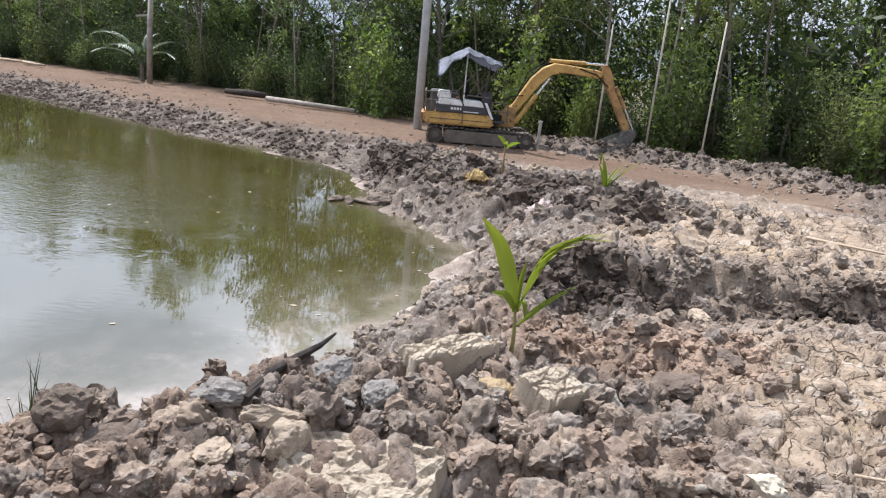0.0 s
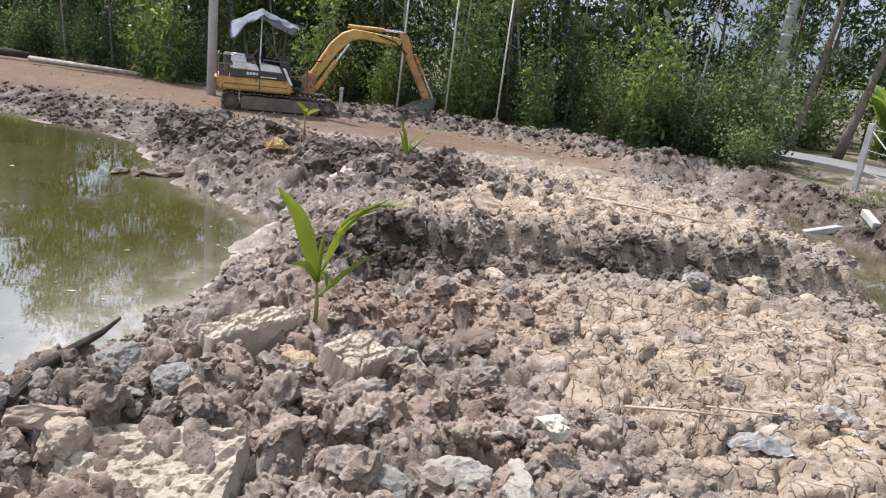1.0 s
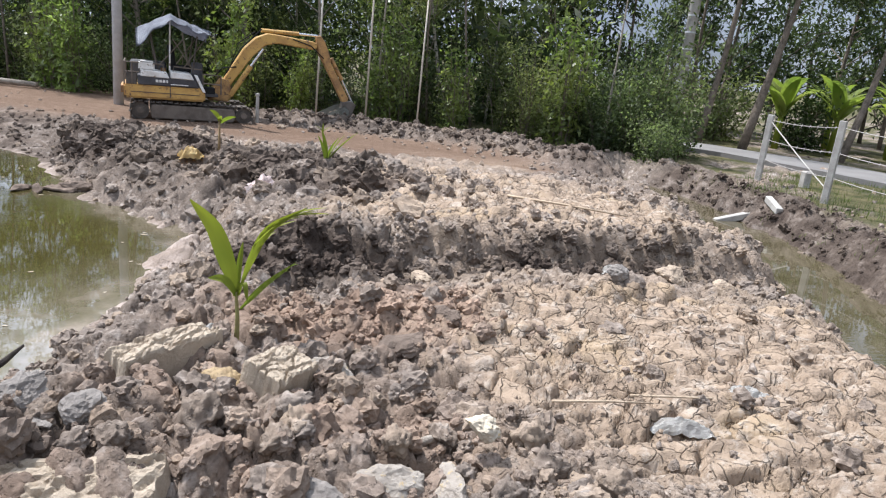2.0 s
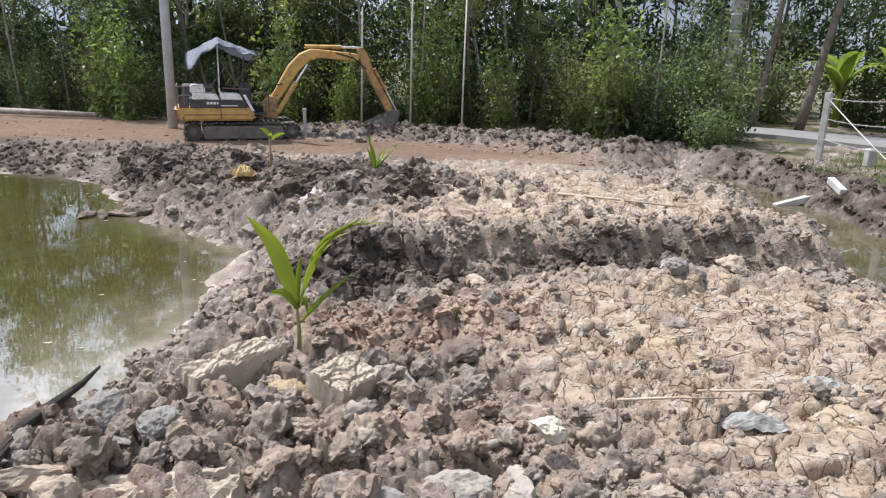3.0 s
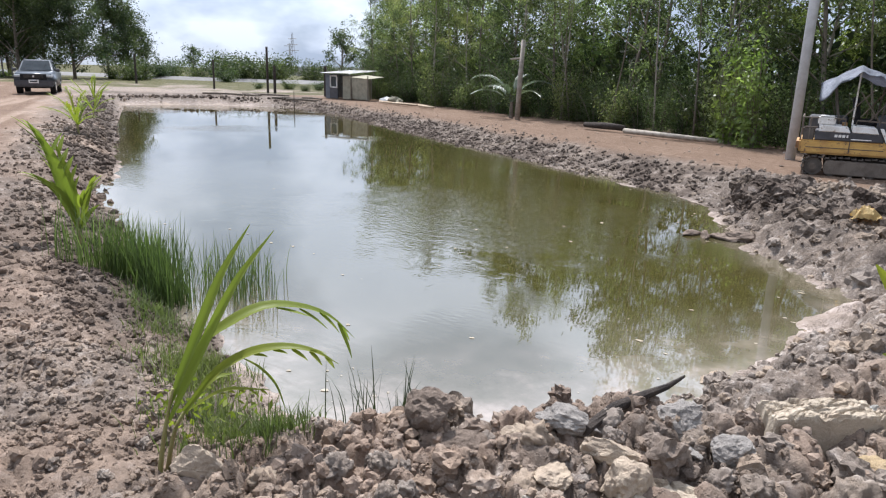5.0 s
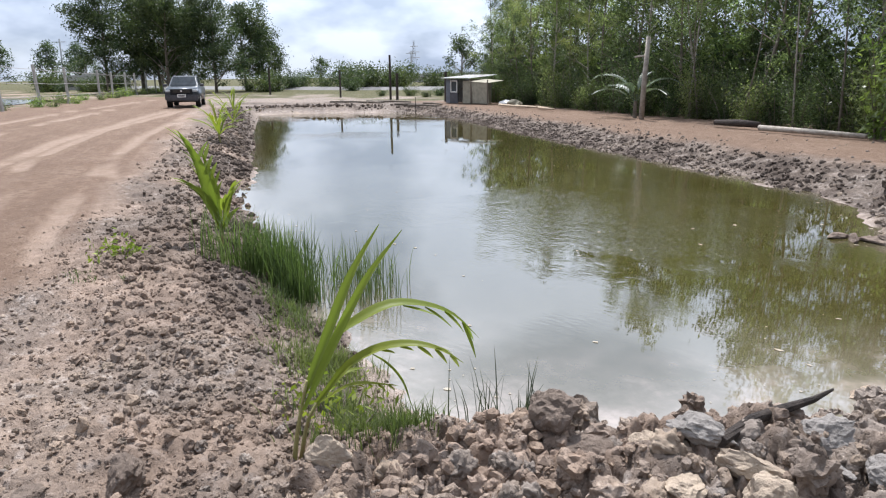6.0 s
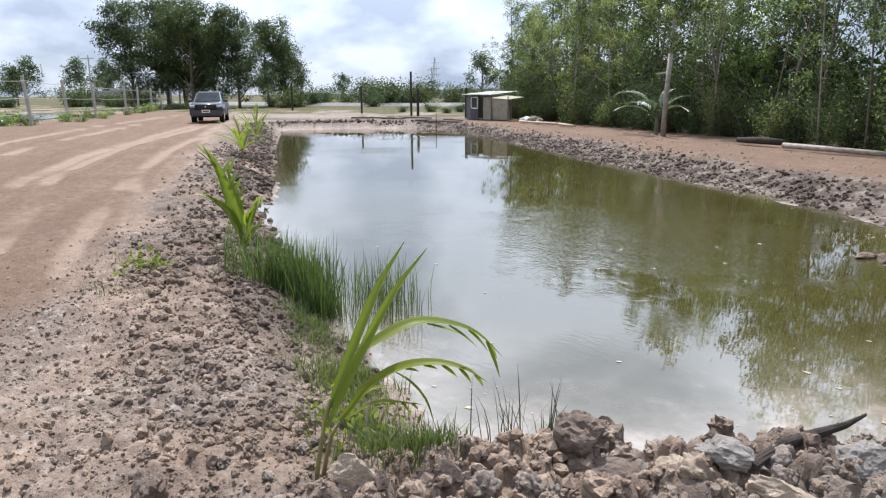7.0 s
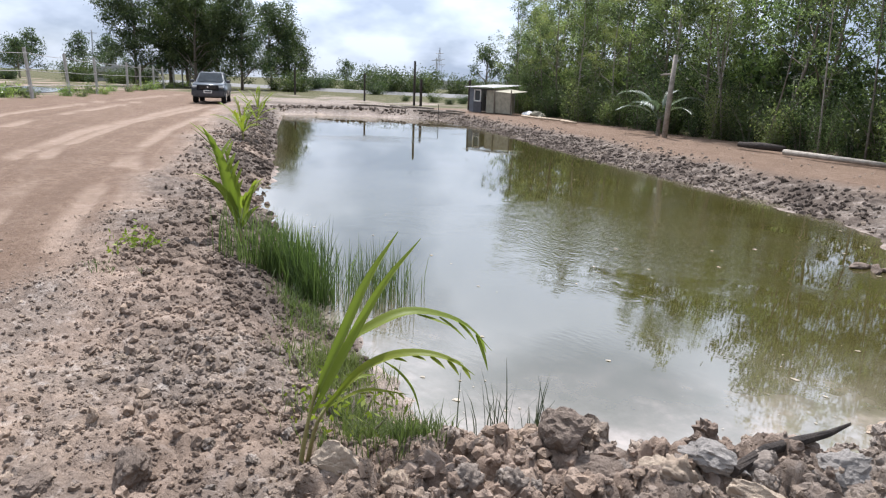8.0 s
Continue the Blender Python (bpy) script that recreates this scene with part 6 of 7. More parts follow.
# ---- poles and stakes ----
def build_poles():
    p = thing("concrete_pole", pose(-1.78, 16.6, 0.0), "tall weathered round concrete pole behind the excavator", "pole")
    part("shaft", tube(bmesh.new(), [(0, 0, -0.3), (0.02, 0, 4), (0.05, 0, 8.5)], [0.105, 0.095, 0.075], 16), M_POLE, p, smooth=True)
    p = thing("wooden_pole", pose(-11.9, 23.45, 0.0), "short grey wooden pole with a small crossbar", "pole")
    part("shaft", tube(bmesh.new(), [(0, 0, -0.3), (0.03, 0.02, 1.4), (0.10, 0.02, 2.85)], [0.10, 0.09, 0.075], 12), M_BARK_PALE, p, smooth=True)
    part("crossbar", box(bmesh.new(), (-0.14, 0, 2.2), (0.5, 0.05, 0.06), (0, -6, 0), 0.008), M_BARK_PALE, p)
    for x, y, h, lx, r in ((2.45, 16.5, 2.75, 0.04, 0.025), (3.47, 15.72, 3.9, 0.03, 0.024), (4.54, 15.15, 2.85, 0.03, 0.022)):
        s = thing("stake", pose(x, y, ground_z(x, y)), "thin peeled wooden stake standing upright at the woods' edge", "stake", "thin stakes")
        part("shaft", tube(bmesh.new(), [(0, 0, -0.2), (lx * 0.6, 0.01, h * 0.5), (lx, -0.01, h)], [r, r * 0.9, r * 0.75], 8), M_PEEL, s, smooth=True)
    s = thing("short_post", pose(1.0, 14.45, ground_z(1.0, 14.45)), "short pale concrete post beside the excavator track", "post")
    part("shaft", tube(bmesh.new(), [(0, 0, -0.2), (0, 0, 0.52)], [0.035, 0.033], 10), M_CONC, s)
    part("cap", tube(bmesh.new(), [(0, 0, 0.51), (0, 0, 0.55)], [0.045, 0.04], 10), M_CONC, s)
    # pale felled pole and dark log lying by the wood
    lg = thing("felled_pole", pose(-4.0, 18.9, 0.05, 0, 0, 0), "long pale felled pole lying on the ground", "log")
    part("shaft", tube(bmesh.new(), [(-2.6, 1.05, 0.06), (-1.2, 0.50, 0.05), (0.2, 0.0, 0.03)], [0.075, 0.07, 0.06], 12), M_BARK_PALE, lg, smooth=True)
    lg = thing("dark_log", pose(-7.6, 20.9, 0.05), "dark weathered log lying by the wood", "log")
    part("shaft", tube(bmesh.new(), [(-0.7, 0.25, 0.08), (0.1, 0.0, 0.1), (0.75, -0.2, 0.08)], [0.08, 0.11, 0.09], 10), M_WOOD, lg, smooth=True)
    for k, (x, y, ln, a) in enumerate(((-21.5, 28.4, 3.2, -28), (-18.4, 26.9, 2.0, -35), (-20.0, 27.9, 2.6, -20))):
        lg = thing("cut_pole", pose(x, y, 0.06, 0, 0, a), "cut pale pole lying on the bank", "log", "cut poles")
        part("shaft", tube(bmesh.new(), [(-ln / 2, 0, 0.03), (0, 0.03, 0.02), (ln / 2, 0, 0.03)], [0.06, 0.055, 0.045], 8), M_STAKE, lg, smooth=True)


build_poles()


# ---- right side: fence, road and trees ----
def fence_post(x, y, h, label, group, w=0.1, mat=None, lean=0.0, name="fence_post"):
    p = thing(name, pose(x, y, ground_z(x, y), 0, lean, 30), label, "fence post", group)
    part("shaft", bevelled(box(bmesh.new(), (0, 0, h / 2 - 0.15), (w, w, h + 0.3)), 0.008), mat or M_CONC, p)
    return p


def wire(a, b, sag=0.04, r=0.006, barbs=True, name="fence_wire", label="thin barbed fence wire", mat=None):
    a, b = Vector(a), Vector(b)
    pts = [a.lerp(b, t) - Vector((0, 0, sag * 4 * t * (1 - t))) for t in np.linspace(0, 1, 7)]
    o = thing(name, Matrix.Translation(a), label, "wire", "fence wires")
    bm = tube(bmesh.new(), [p - a for p in pts], [r] * 7, 4)
    part("strand", bm, mat or M_WIRE, o)
    if barbs:
        for t in np.arange(0.04, 1, 0.2 / max(0.2, (b - a).length)):
            c = a.lerp(b, t) - Vector((0, 0, sag * 4 * t * (1 - t))) - a
            part("barb", tube(bmesh.new(), [c - Vector((0.02, 0.01, 0.025)), c + Vector((0.02, 0.01, 0.025))], [0.005, 0.005], 3), mat or M_WIRE, o)


def build_right():
    fence = [(9.78, 10.2, 1.18), (9.50, 8.40, 1.32), (9.25, 6.3, 1.3), (9.0, 4.1, 1.3)]
    for x, y, h in fence:
        fence_post(x, y, h, "white-grey square concrete fence post on rough verge", "verge fence posts")
    for (x0, y0, h0), (x1, y1, h1) in zip(fence, fence[1:]):
        for k in (0.92, 0.62, 0.32):
            wire((x0, y0, ground_z(x0, y0) + h0 * k), (x1, y1, ground_z(x1, y1) + h1 * k))
    wire((9.78, 10.2, ground_z(9.78, 10.2) + 1.08), (9.50, 8.40, ground_z(9.5, 8.4) + 0.22), 0.02, 0.012, False, "stay_wire", "pale diagonal stay on the fence", M_CONC)
    for x, y, ln, a, tilt in ((8.08, 8.63, 0.85, -5, -13), (8.32, 8.22, 0.55, 66, -10)):
        p = thing("fallen_post", pose(x, y, ground_z(x, y) + 0.07, 0, tilt, a), "fallen pale concrete post lying on the ditch bank", "post", "fallen posts")
        part("shaft", bevelled(box(bmesh.new(), (0, 0, 0), (ln, 0.1, 0.1)), 0.008), M_CONC, p)
    p = thing("marker_post", pose(10.6, 9.9, ground_z(10.6, 9.9)), "small concrete marker stub by the road", "post")
    part("shaft", bevelled(box(bmesh.new(), (0, 0, 0.1), (0.16, 0.14, 0.4)), 0.02), M_CONC, p)
    # narrow concrete road
    bm = bmesh.new()
    edge = [((10.6, 15.6), (11.7, 17.2)), ((12.0, 13.9), (13.2, 15.5)), ((12.6, 11.8), (14.6, 13.0)), ((13.2, 9.0), (15.4, 9.8)), ((14.0, 3.0), (16.2, 3.4))]
    rows = []
    for (ax, ay), (bx, by) in edge:
        rows.append([bm.verts.new((ax, ay, -0.1)), bm.verts.new((ax, ay, 0.09)), bm.verts.new((bx, by, 0.09)), bm.verts.new((bx, by, -0.1))])
    for r, q in zip(rows, rows[1:]):
        for k in range(3):
            bm.faces.new((r[k], q[k], q[k + 1], r[k + 1]))
    bmesh.ops.recalc_face_normals(bm, faces=bm.faces)
    tagged(new("concrete_road", finish(bm, "concrete_road", M_ROAD)), "narrow pale concrete lane behind the fence", "road", kind="structure")
    # big concrete pole in the bushes, with a second one behind
    p = thing("power_pole", pose(12.85, 17.1, 0.0), "tall pale concrete power pole rising from bushes", "pole")
    part("shaft", tube(bmesh.new(), [(0, 0, -0.2), (0.0, 0, 9.0)], [0.16, 0.12], 14), M_CONC, p, smooth=True)
    for k in range(9):
        part("hole_band", tube(bmesh.new(), [(0, 0, 1.2 + 0.45 * k), (0, 0, 1.24 + 0.45 * k)], [0.164 - 0.003 * k] * 2, 14), M_POLE, p)
    p = thing("power_pole", pose(13.5, 17.9, 0.0), "thin grey concrete pole beside a taller one", "pole")
    part("shaft", tube(bmesh.new(), [(0, 0, -0.2), (0.0, 0, 2.3)], [0.1, 0.1], 12), M_CONC, p, smooth=True)
    # leaning road trees
    rng = np.random.default_rng(33)
    for x, y, s, tilt, tw in ((14.3, 15.8, 101, 9, 0.12), (16.2, 14.2, 102, 11, 0.10), (13.4, 16.6, 103, -5, 0.10)):
        tr = tree_base(s, 7.8, 2.5, 8000, 0.125, 0.52, M_LEAF_DARK_SHADE, M_BARK, tw)
        tr.matrix_basis = pose(x, y, 0, 0, tilt, rng.uniform(-20, 20))
        tagged(tr, "tall leaning grey-barked tree beside the lane", "tree", "lane trees")
    bushes = [bush_base(110 + k, 1.5, 1.0, 2600, 0.11, M_LEAF if k else M_LEAF_DARK_SHADE) for k in range(2)]
    place_copies(bushes, [(x, y, rng.uniform(0, 360), s) for x, y, s in ((9.3, 13.0, 0.95), (10.1, 13.6, 1.1), (8.6, 13.9, 1.0), (9.6, 14.6, 1.2), (10.9, 14.6, 0.9), (8.1, 14.8, 1.1), (10.3, 15.8, 1.3), (9.0, 12.3, 0.7),
                 (11.6, 17.2, 1.1), (12.3, 18.6, 1.3), (13.6, 19.4, 1.4), (15.5, 18.6, 1.4), (17.5, 17.2, 1.4))], ["dense dark-green bush overhanging the ditch"], "bush", "ditch bushes")
    # banana plants beyond the lane
    spots = [(17.5, 15.8), (18.6, 14.4), (19.6, 15.6), (17.2, 17.6), (19.0, 17.4), (20.6, 13.6), (20.8, 16.6), (18.4, 12.9), (21.6, 12.0), (16.2, 16.6), (22.4, 14.6), (19.8, 11.2), (21.4, 9.6), (23, 10.6)]
    first = None
    for k, (x, y) in enumerate(spots):
        m = pose(x, y, 0, 0, 0, rng.uniform(0, 360)) @ Matrix.Diagonal((1.05, 1.05, 1.05, 1))
        if k < 3:
            b = thing("banana_plant", m, "sunlit yellow-green banana plant with torn broad leaves", "banana plant", "banana plants")
            part("stem", tube(bmesh.new(), [(0, 0, -0.1), (0.02, 0, 0.7), (0, 0.02, 1.2)], [0.10, 0.08, 0.05], 10), M_PALM, b, smooth=True)
            for j in range(10):
                part("leaf", blade(bmesh.new(), (0, 0, 0.9 + 0.03 * j), 36 * j * 1.9, rng.uniform(1.1, 1.6), 0.40, rng.uniform(48, 82), rng.uniform(50, 110), 0.15, 8), M_BANANA, b)
            first = (first or []) + [b]
        else:
            copy_thing(first[k % 3], Matrix()).matrix_basis = m


build_right()


# ---- rubbish and single stones ----
def lump_thing(name, x, y, size, scale, mat, label, category, rot=(0, 0, 0), seed=0, sink=0.3, lift=0.0, group=""):
    rng = np.random.default_rng(seed + 500)
    v = BLOCK[seed % len(BLOCK)] * np.array(scale) * size
    o = rng.uniform(0, 40, 3)
    fine = np.array([noise.fractal(Vector(p / size * 4.5 + o), 0.8, 2.0, 3) for p in v])
    coarse = np.array([noise.fractal(Vector(p / size * 1.7 + o), 0.8, 2.0, 3) for p in v])
    v = v * (1 + 0.08 * fine + 0.12 * coarse)[:, None]
    ob = new(name, array_mesh(name, v, BLOCK_F, mat, False))
    h = float(np.ptp(v[:, 2])) / 2
    ob.matrix_basis = pose(x, y, ground_z(x, y) + h * (1 - 2 * sink) + lift, *rot)
    return tagged(ob, label, category, group)


def crumpled(name, x, y, sx, sy, h, mat, label, seed, rz=0):
    """A crumpled sheet of plastic lying on the ground."""
    bm, n = bmesh.new(), 14
    g = {}
    for i in range(n + 1):
        for j in range(n + 1):
            u, v = 2 * i / n - 1, 2 * j / n - 1
            r = 1 - 0.35 * noise.noise(Vector((u * 1.5, v * 1.5, seed)))
            z = h * max(0, 1 - (u * u + v * v) * 0.8) + 0.45 * h * noise.noise(Vector((u * 3, v * 3, seed + 5))) + 0.3 * h * abs(noise.noise(Vector((u * 7, v * 7, seed + 9))))
            g[i, j] = bm.verts.new((u * sx * r / 2, v * sy * r / 2, max(z, 0)))
    for i in range(n):
        for j in range(n):
            bm.faces.new((g[i, j], g[i + 1, j], g[i + 1, j + 1], g[i, j + 1]))
    bmesh.ops.solidify(bm, geom=bm.faces[:], thickness=0.004)
    ob = new(name, finish(bm, name, mat))
    ob.matrix_basis = pose(x, y, ground_z(x, y) + 0.025, 0, 0, rz)
    return tagged(ob, label, "rubbish")


def stick(name, a, b, r, mat, label, lift=0.03, bend=0.05, cat="stick"):
    (x0, y0), (x1, y1) = a, b
    o = Vector((x0, y0, ground_z(x0, y0) + lift))
    e = Vector((x1, y1, ground_z(x1, y1) + lift)) - o
    mid = e * 0.5 + Vector((bend * e.y, -bend * e.x, 0.02))
    mid.z = min(max(mid.z, ground_z(*(o + mid).xy) + lift * 0.5 - o.z), e.z / 2 + 0.05)
    ob = new(name, finish(tube(bmesh.new(), [(0, 0, 0), mid, e], [r, r * 0.85, r * 0.5], 8), name, mat, True))
    ob.matrix_basis = Matrix.Translation(o)
    return tagged(ob, label, cat)


def cracked_slab(x, y, w, d, h, rz, rx, label, seed=0):
    """A flat block of layered clay, split by drying into thin flakes on its top."""
    nx, ny = 54, 34
    u, v = np.meshgrid(np.linspace(-0.5, 0.5, nx), np.linspace(-0.5, 0.5, ny), indexing="ij")
    edge = 0.06 * (fbm(u * 6 + 9, v * 6 + seed, 3, 201) - 0.5)
    px, py = u * w * (1 + edge * 2), v * d * (1 + 3 * edge)
    wob = 0.5 * (fbm(px * 9, py * 9, 3, 203) - 0.5)
    f1, f2, cell, tilt = worley(px * 6.0 + wob, py * 15.0 + 2 * wob, 205 + seed)
    g1, g2, gcell, gt = worley(px * 19.0 + 2 * wob, py * 26.0 + 2 * wob, 207 + seed)
    layer = np.round(4 * fbm(px * 4 + 3, py * 7, 3, 209 + seed)) / 4
    z = h * 0.8 + 0.045 * layer + 0.014 * (cell - 0.5) + 0.02 * tilt - 0.022 * (1 - smooth01((f2 - f1) / 0.14)) - 0.008 * (1 - smooth01((g2 - g1) / 0.2)) + 0.008 * (gcell - 0.5)
    rim = smooth01((0.5 - np.maximum(np.abs(u), np.abs(v))) / 0.035)
    z = -0.12 + (z + 0.12) * rim
    i, j = np.meshgrid(np.arange(nx - 1), np.arange(ny - 1), indexing="ij")
    f = np.stack([i * ny + j, (i + 1) * ny + j, (i + 1) * ny + j + 1, i * ny + j + 1], -1).reshape(-1, 4)
    n = nx * ny
    ring = np.concatenate([np.arange(nx) * ny, (nx - 1) * ny + np.arange(1, ny), np.arange(nx - 2, -1, -1) * ny + ny - 1, np.arange(ny - 2, 0, -1)])
    co = np.vstack([np.stack([px, py, z], -1).reshape(-1, 3), [[0, 0, -0.14]]])
    base = np.stack([np.roll(ring, -1), ring, np.full(len(ring), n), np.full(len(ring), n)], -1)
    me = bpy.data.meshes.new("clay_slab")
    me.from_pydata(co.tolist(), [], [tuple(q) for q in f.tolist()] + [tuple(q[:3]) for q in base.tolist()])
    me.materials.append(M_SLAB)
    ob = new("clay_slab", me)
    ob.matrix_basis = pose(x, y, ground_z(x, y) + 0.05, rx, 0, rz)
    return tagged(ob, label, "clay slab", "large clay blocks")


def build_litter():
    cracked_slab(-0.36, 2.34, 0.66, 0.40, 0.10, -8, 10, "pale layered clay slab cracked by drying among clods", 1)
    cracked_slab(0.45, 3.20, 0.30, 0.26, 0.09, 42, 12, "flat tan clay slab lying on churned mud", 4)
    cracked_slab(-0.08, 3.43, 0.58, 0.17, 0.10, 38, 4, "long tan clay slab lying beside a seedling", 7)
    lump_thing("stone", 1.24, 2.44, 0.095, (1.1, 0.9, 1.0), M_STONE_Y, "pale yellow-white stone lying on cracked mud", "stone", (10, 20, 40), 1, 0.25, 0.12)
    lump_thing("stone", 3.16, 4.45, 0.11, (1.0, 1.0, 0.95), M_STONE_G, "round grey stone half sunk in clay", "stone", (0, 0, 20), 2, 0.3, 0.08)
    crumpled("plastic_bag", 3.62, 5.15, 0.30, 0.22, 0.09, M_BAG, "crumpled white plastic bag on grey clods", 3, 20)
    crumpled("plastic_bag", 0.66, 7.2, 0.36, 0.28, 0.17, M_BAG_PINK, "crumpled pale pink plastic bag in the mud", 5)
    crumpled("plastic_bag", 0.12, 3.72, 0.22, 0.13, 0.06, M_BAG, "crumpled white plastic scrap beside the seedling", 8, 10)
    crumpled("plastic_bag", 2.34, 2.50, 0.30, 0.13, 0.06, M_BAG, "torn dirty white plastic lying in cracked clay", 11, -15)
    crumpled("plastic_bag", 2.98, 2.78, 0.26, 0.16, 0.04, M_BAG, "torn dirty white plastic lying in cracked clay", 14, 25)
    crumpled("plastic_scrap", -0.12, 9.0, 0.28, 0.24, 0.14, M_SCRAP, "dull yellow scrap lying on dark clods", 17)
    bm = bmesh.new()
    ends = [(-0.93, 2.60, 0.12), (-0.89, 2.86, 0.12), (-0.83, 3.10, 0.105), (-0.77, 3.34, 0.08), (-0.73, 3.56, 0.06)]
    tube(bm, ends, [0.024, 0.026, 0.023, 0.018, 0.006], 11)
    for v in bm.verts:
        v.co += 0.016 * noise.noise_vector(v.co * 11) + 0.007 * noise.noise_vector(v.co * 37)
    ob = new("branch", finish(bm, "branch", M_WOOD))
    tagged(ob, "dark wet branch leaning on the mud bank", "branch")
    stick("stick", (1.06, 2.86), (1.42, 2.98), 0.012, M_STAKE, "thin pale stick lying on cracked clay", 0.03)
    stick("stick", (0.93, 2.58), (1.18, 2.62), 0.022, M_BARK_PALE, "short grey stick lying by the pale stone", 0.03)
    stick("stick", (3.25, 6.9), (4.15, 5.9), 0.014, M_STAKE, "long thin pale stick lying over mud", 0.05)
    stick("stick", (1.75, 2.76), (2.25, 2.62), 0.008, M_STAKE, "thin dry twig lying on cracked clay", 0.04)
    stick("stick", (2.2, 2.75), (2.95, 2.72), 0.007, M_STAKE, "thin dry twig lying on cracked clay", 0.05)
    # large clay blocks, one by one
    blocks = [(0.72, 3.26, 0.14, (1.1, 0.8, 0.6), M_STONE_W, (5, 10, -20), 4),
              (0.16, 3.20, 0.15, (1.1, 0.9, 0.6), M_OCHRE, (0, -10, 50), 6), (-0.36, 2.80, 0.12, (1.0, 0.85, 0.75), M_STONE_G, (10, 0, 70), 7), (-0.50, 2.78, 0.11, (0.55, 1.3, 0.6), M_STONE_G, (0, 30, 20), 8),
              (-0.62, 3.05, 0.12, (1.1, 0.9, 0.7), M_STONE_G, (8, -5, 40), 9), (-0.66, 2.40, 0.13, (0.7, 0.8, 1.25), M_STONE_T, (0, 12, 30), 11),
              (0.80, 2.30, 0.14, (1.2, 0.8, 1.0), M_STONE_W, (0, 10, 15), 12), (0.50, 2.28, 0.15, (0.8, 0.9, 1.1), M_STONE_G, (10, 0, 60), 13), (1.06, 2.24, 0.15, (1.2, 0.8, 0.8), M_STONE_W, (0, -10, 80), 0),
              (-1.60, 2.42, 0.16, (0.95, 0.8, 1.15), M_STONE_D, (0, 6, 10), 1), (-1.42, 2.42, 0.14, (1.2, 0.9, 0.7), M_STONE_D, (6, 0, 50), 2), (-1.02, 2.62, 0.13, (1.2, 0.8, 0.8), M_STONE_G, (0, 12, 30), 3), (-1.18, 2.50, 0.11, (1.1, 0.9, 0.8), M_STONE_T, (10, 0, 0), 4),
              (-2.12, 1.52, 0.13, (0.9, 0.8, 1.0), M_STONE_T, (0, 0, 25), 5), (-2.78, 0.96, 0.13, (1.3, 0.7, 0.8), M_STONE_D, (0, 14, -30), 6), (-2.88, 0.62, 0.10, (1, 1, 0.8), M_STONE_D, (0, 0, 0), 7),
              (-2.66, 1.74, 0.09, (1.0, 0.9, 0.9), M_STONE_D, (0, 0, 70), 8), (3.85, 4.66, 0.16, (1.2, 0.8, 0.6), M_STONE_T, (6, 0, 20), 9), (4.25, 4.50, 0.14, (1.1, 0.8, 0.6), M_STONE_T, (0, 8, 60), 10),
              (1.20, 3.60, 0.16, (1.2, 0.9, 0.7), M_STONE_D, (0, 0, 30), 11), (1.55, 3.95, 0.14, (1, 1, 0.8), M_STONE_D, (0, 9, 60), 12), (1.75, 5.15, 0.14, (1.0, 0.9, 0.8), M_STONE_T, (0, 9, 20), 13),
              (-0.75, 2.52, 0.12, (1.1, 0.8, 0.7), M_STONE_T, (0, 6, 20), 0), (-0.95, 2.33, 0.10, (1.0, 0.9, 0.7), M_STONE_T, (0, 0, 80), 1), (-0.86, 2.14, 0.10, (1.4, 0.6, 0.5), M_STONE_W, (0, 4, 28), 2)]
    names = {M_OCHRE: "ochre-stained clay lump on churned mud", M_SLAB: "pale layered clay slab cracked by drying", M_STONE_T: "cracked tan clay slab lying on churned mud", M_STONE_G: "grey broken clay block among clods", M_STONE_D: "damp brown clay lump on the bank", M_STONE_W: "pale dry clay slab among clods"}
    for k, (x, y, s, sc, m, rot, seed) in enumerate(blocks):
        lump_thing("clay_block", x, y, s, sc, m, names[m], "clay block", rot, seed, 0.32, 0, "large clay blocks")
    # spit of mud in the water and scraps on the far margin
    for x, y, s, k in ((-2.05, 9.3, 0.12, 3), (-1.85, 9.25, 0.14, 5), (-1.65, 9.3, 0.16, 8), (-1.45, 9.35, 0.18, 9)):
        ob = lump_thing("mud_lump", x, y, s, (1.5, 0.8, 0.6), M_STONE_D, "dark mud lump breaking the water's surface", "mud", (0, 0, 20 * k), k, 0.3, 0, "mud lumps in the water")
        ob.location.z = WATER_Z + 0.02


build_litter()


def build_floating():
    """Leaf scraps and scum flakes lying on the pond."""
    rng = np.random.default_rng(91)
    x, y = rng.uniform(-9, 0, 2600), rng.uniform(2.8, 13, 2600)
    sd = shore_dist(x, y)
    keep = (sd < -0.05) & (rng.uniform(0, 1, 2600) < 0.015 + 0.5 * np.exp(sd / 0.3) + 0.05 * (fbm(x * 0.5, y * 0.5, 3, 211) > 0.56))
    x, y = x[keep], y[keep]
    n = len(x)
    a, size = rng.uniform(0, 6.283, n), 0.007 + 0.026 * rng.uniform(0, 1, n) ** 3
    v = []
    for k, r in enumerate((1.0, 0.6, 0.9, 0.5, 0.8)):
        t = a + k * 1.2566
        v.append(np.stack([x + size * r * 1.4 * np.cos(t), y + size * r * np.sin(t), np.full(n, WATER_Z + 0.004)], -1))
    v = np.stack(v, 1).reshape(-1, 3)
    me = array_mesh("floating_scraps", v, np.arange(5 * n).reshape(-1, 5), M_SCUM)
    tagged(new("floating_scraps", me), "pale leaf scraps and scum floating on murky water", "debris", kind="stuff")


build_floating()


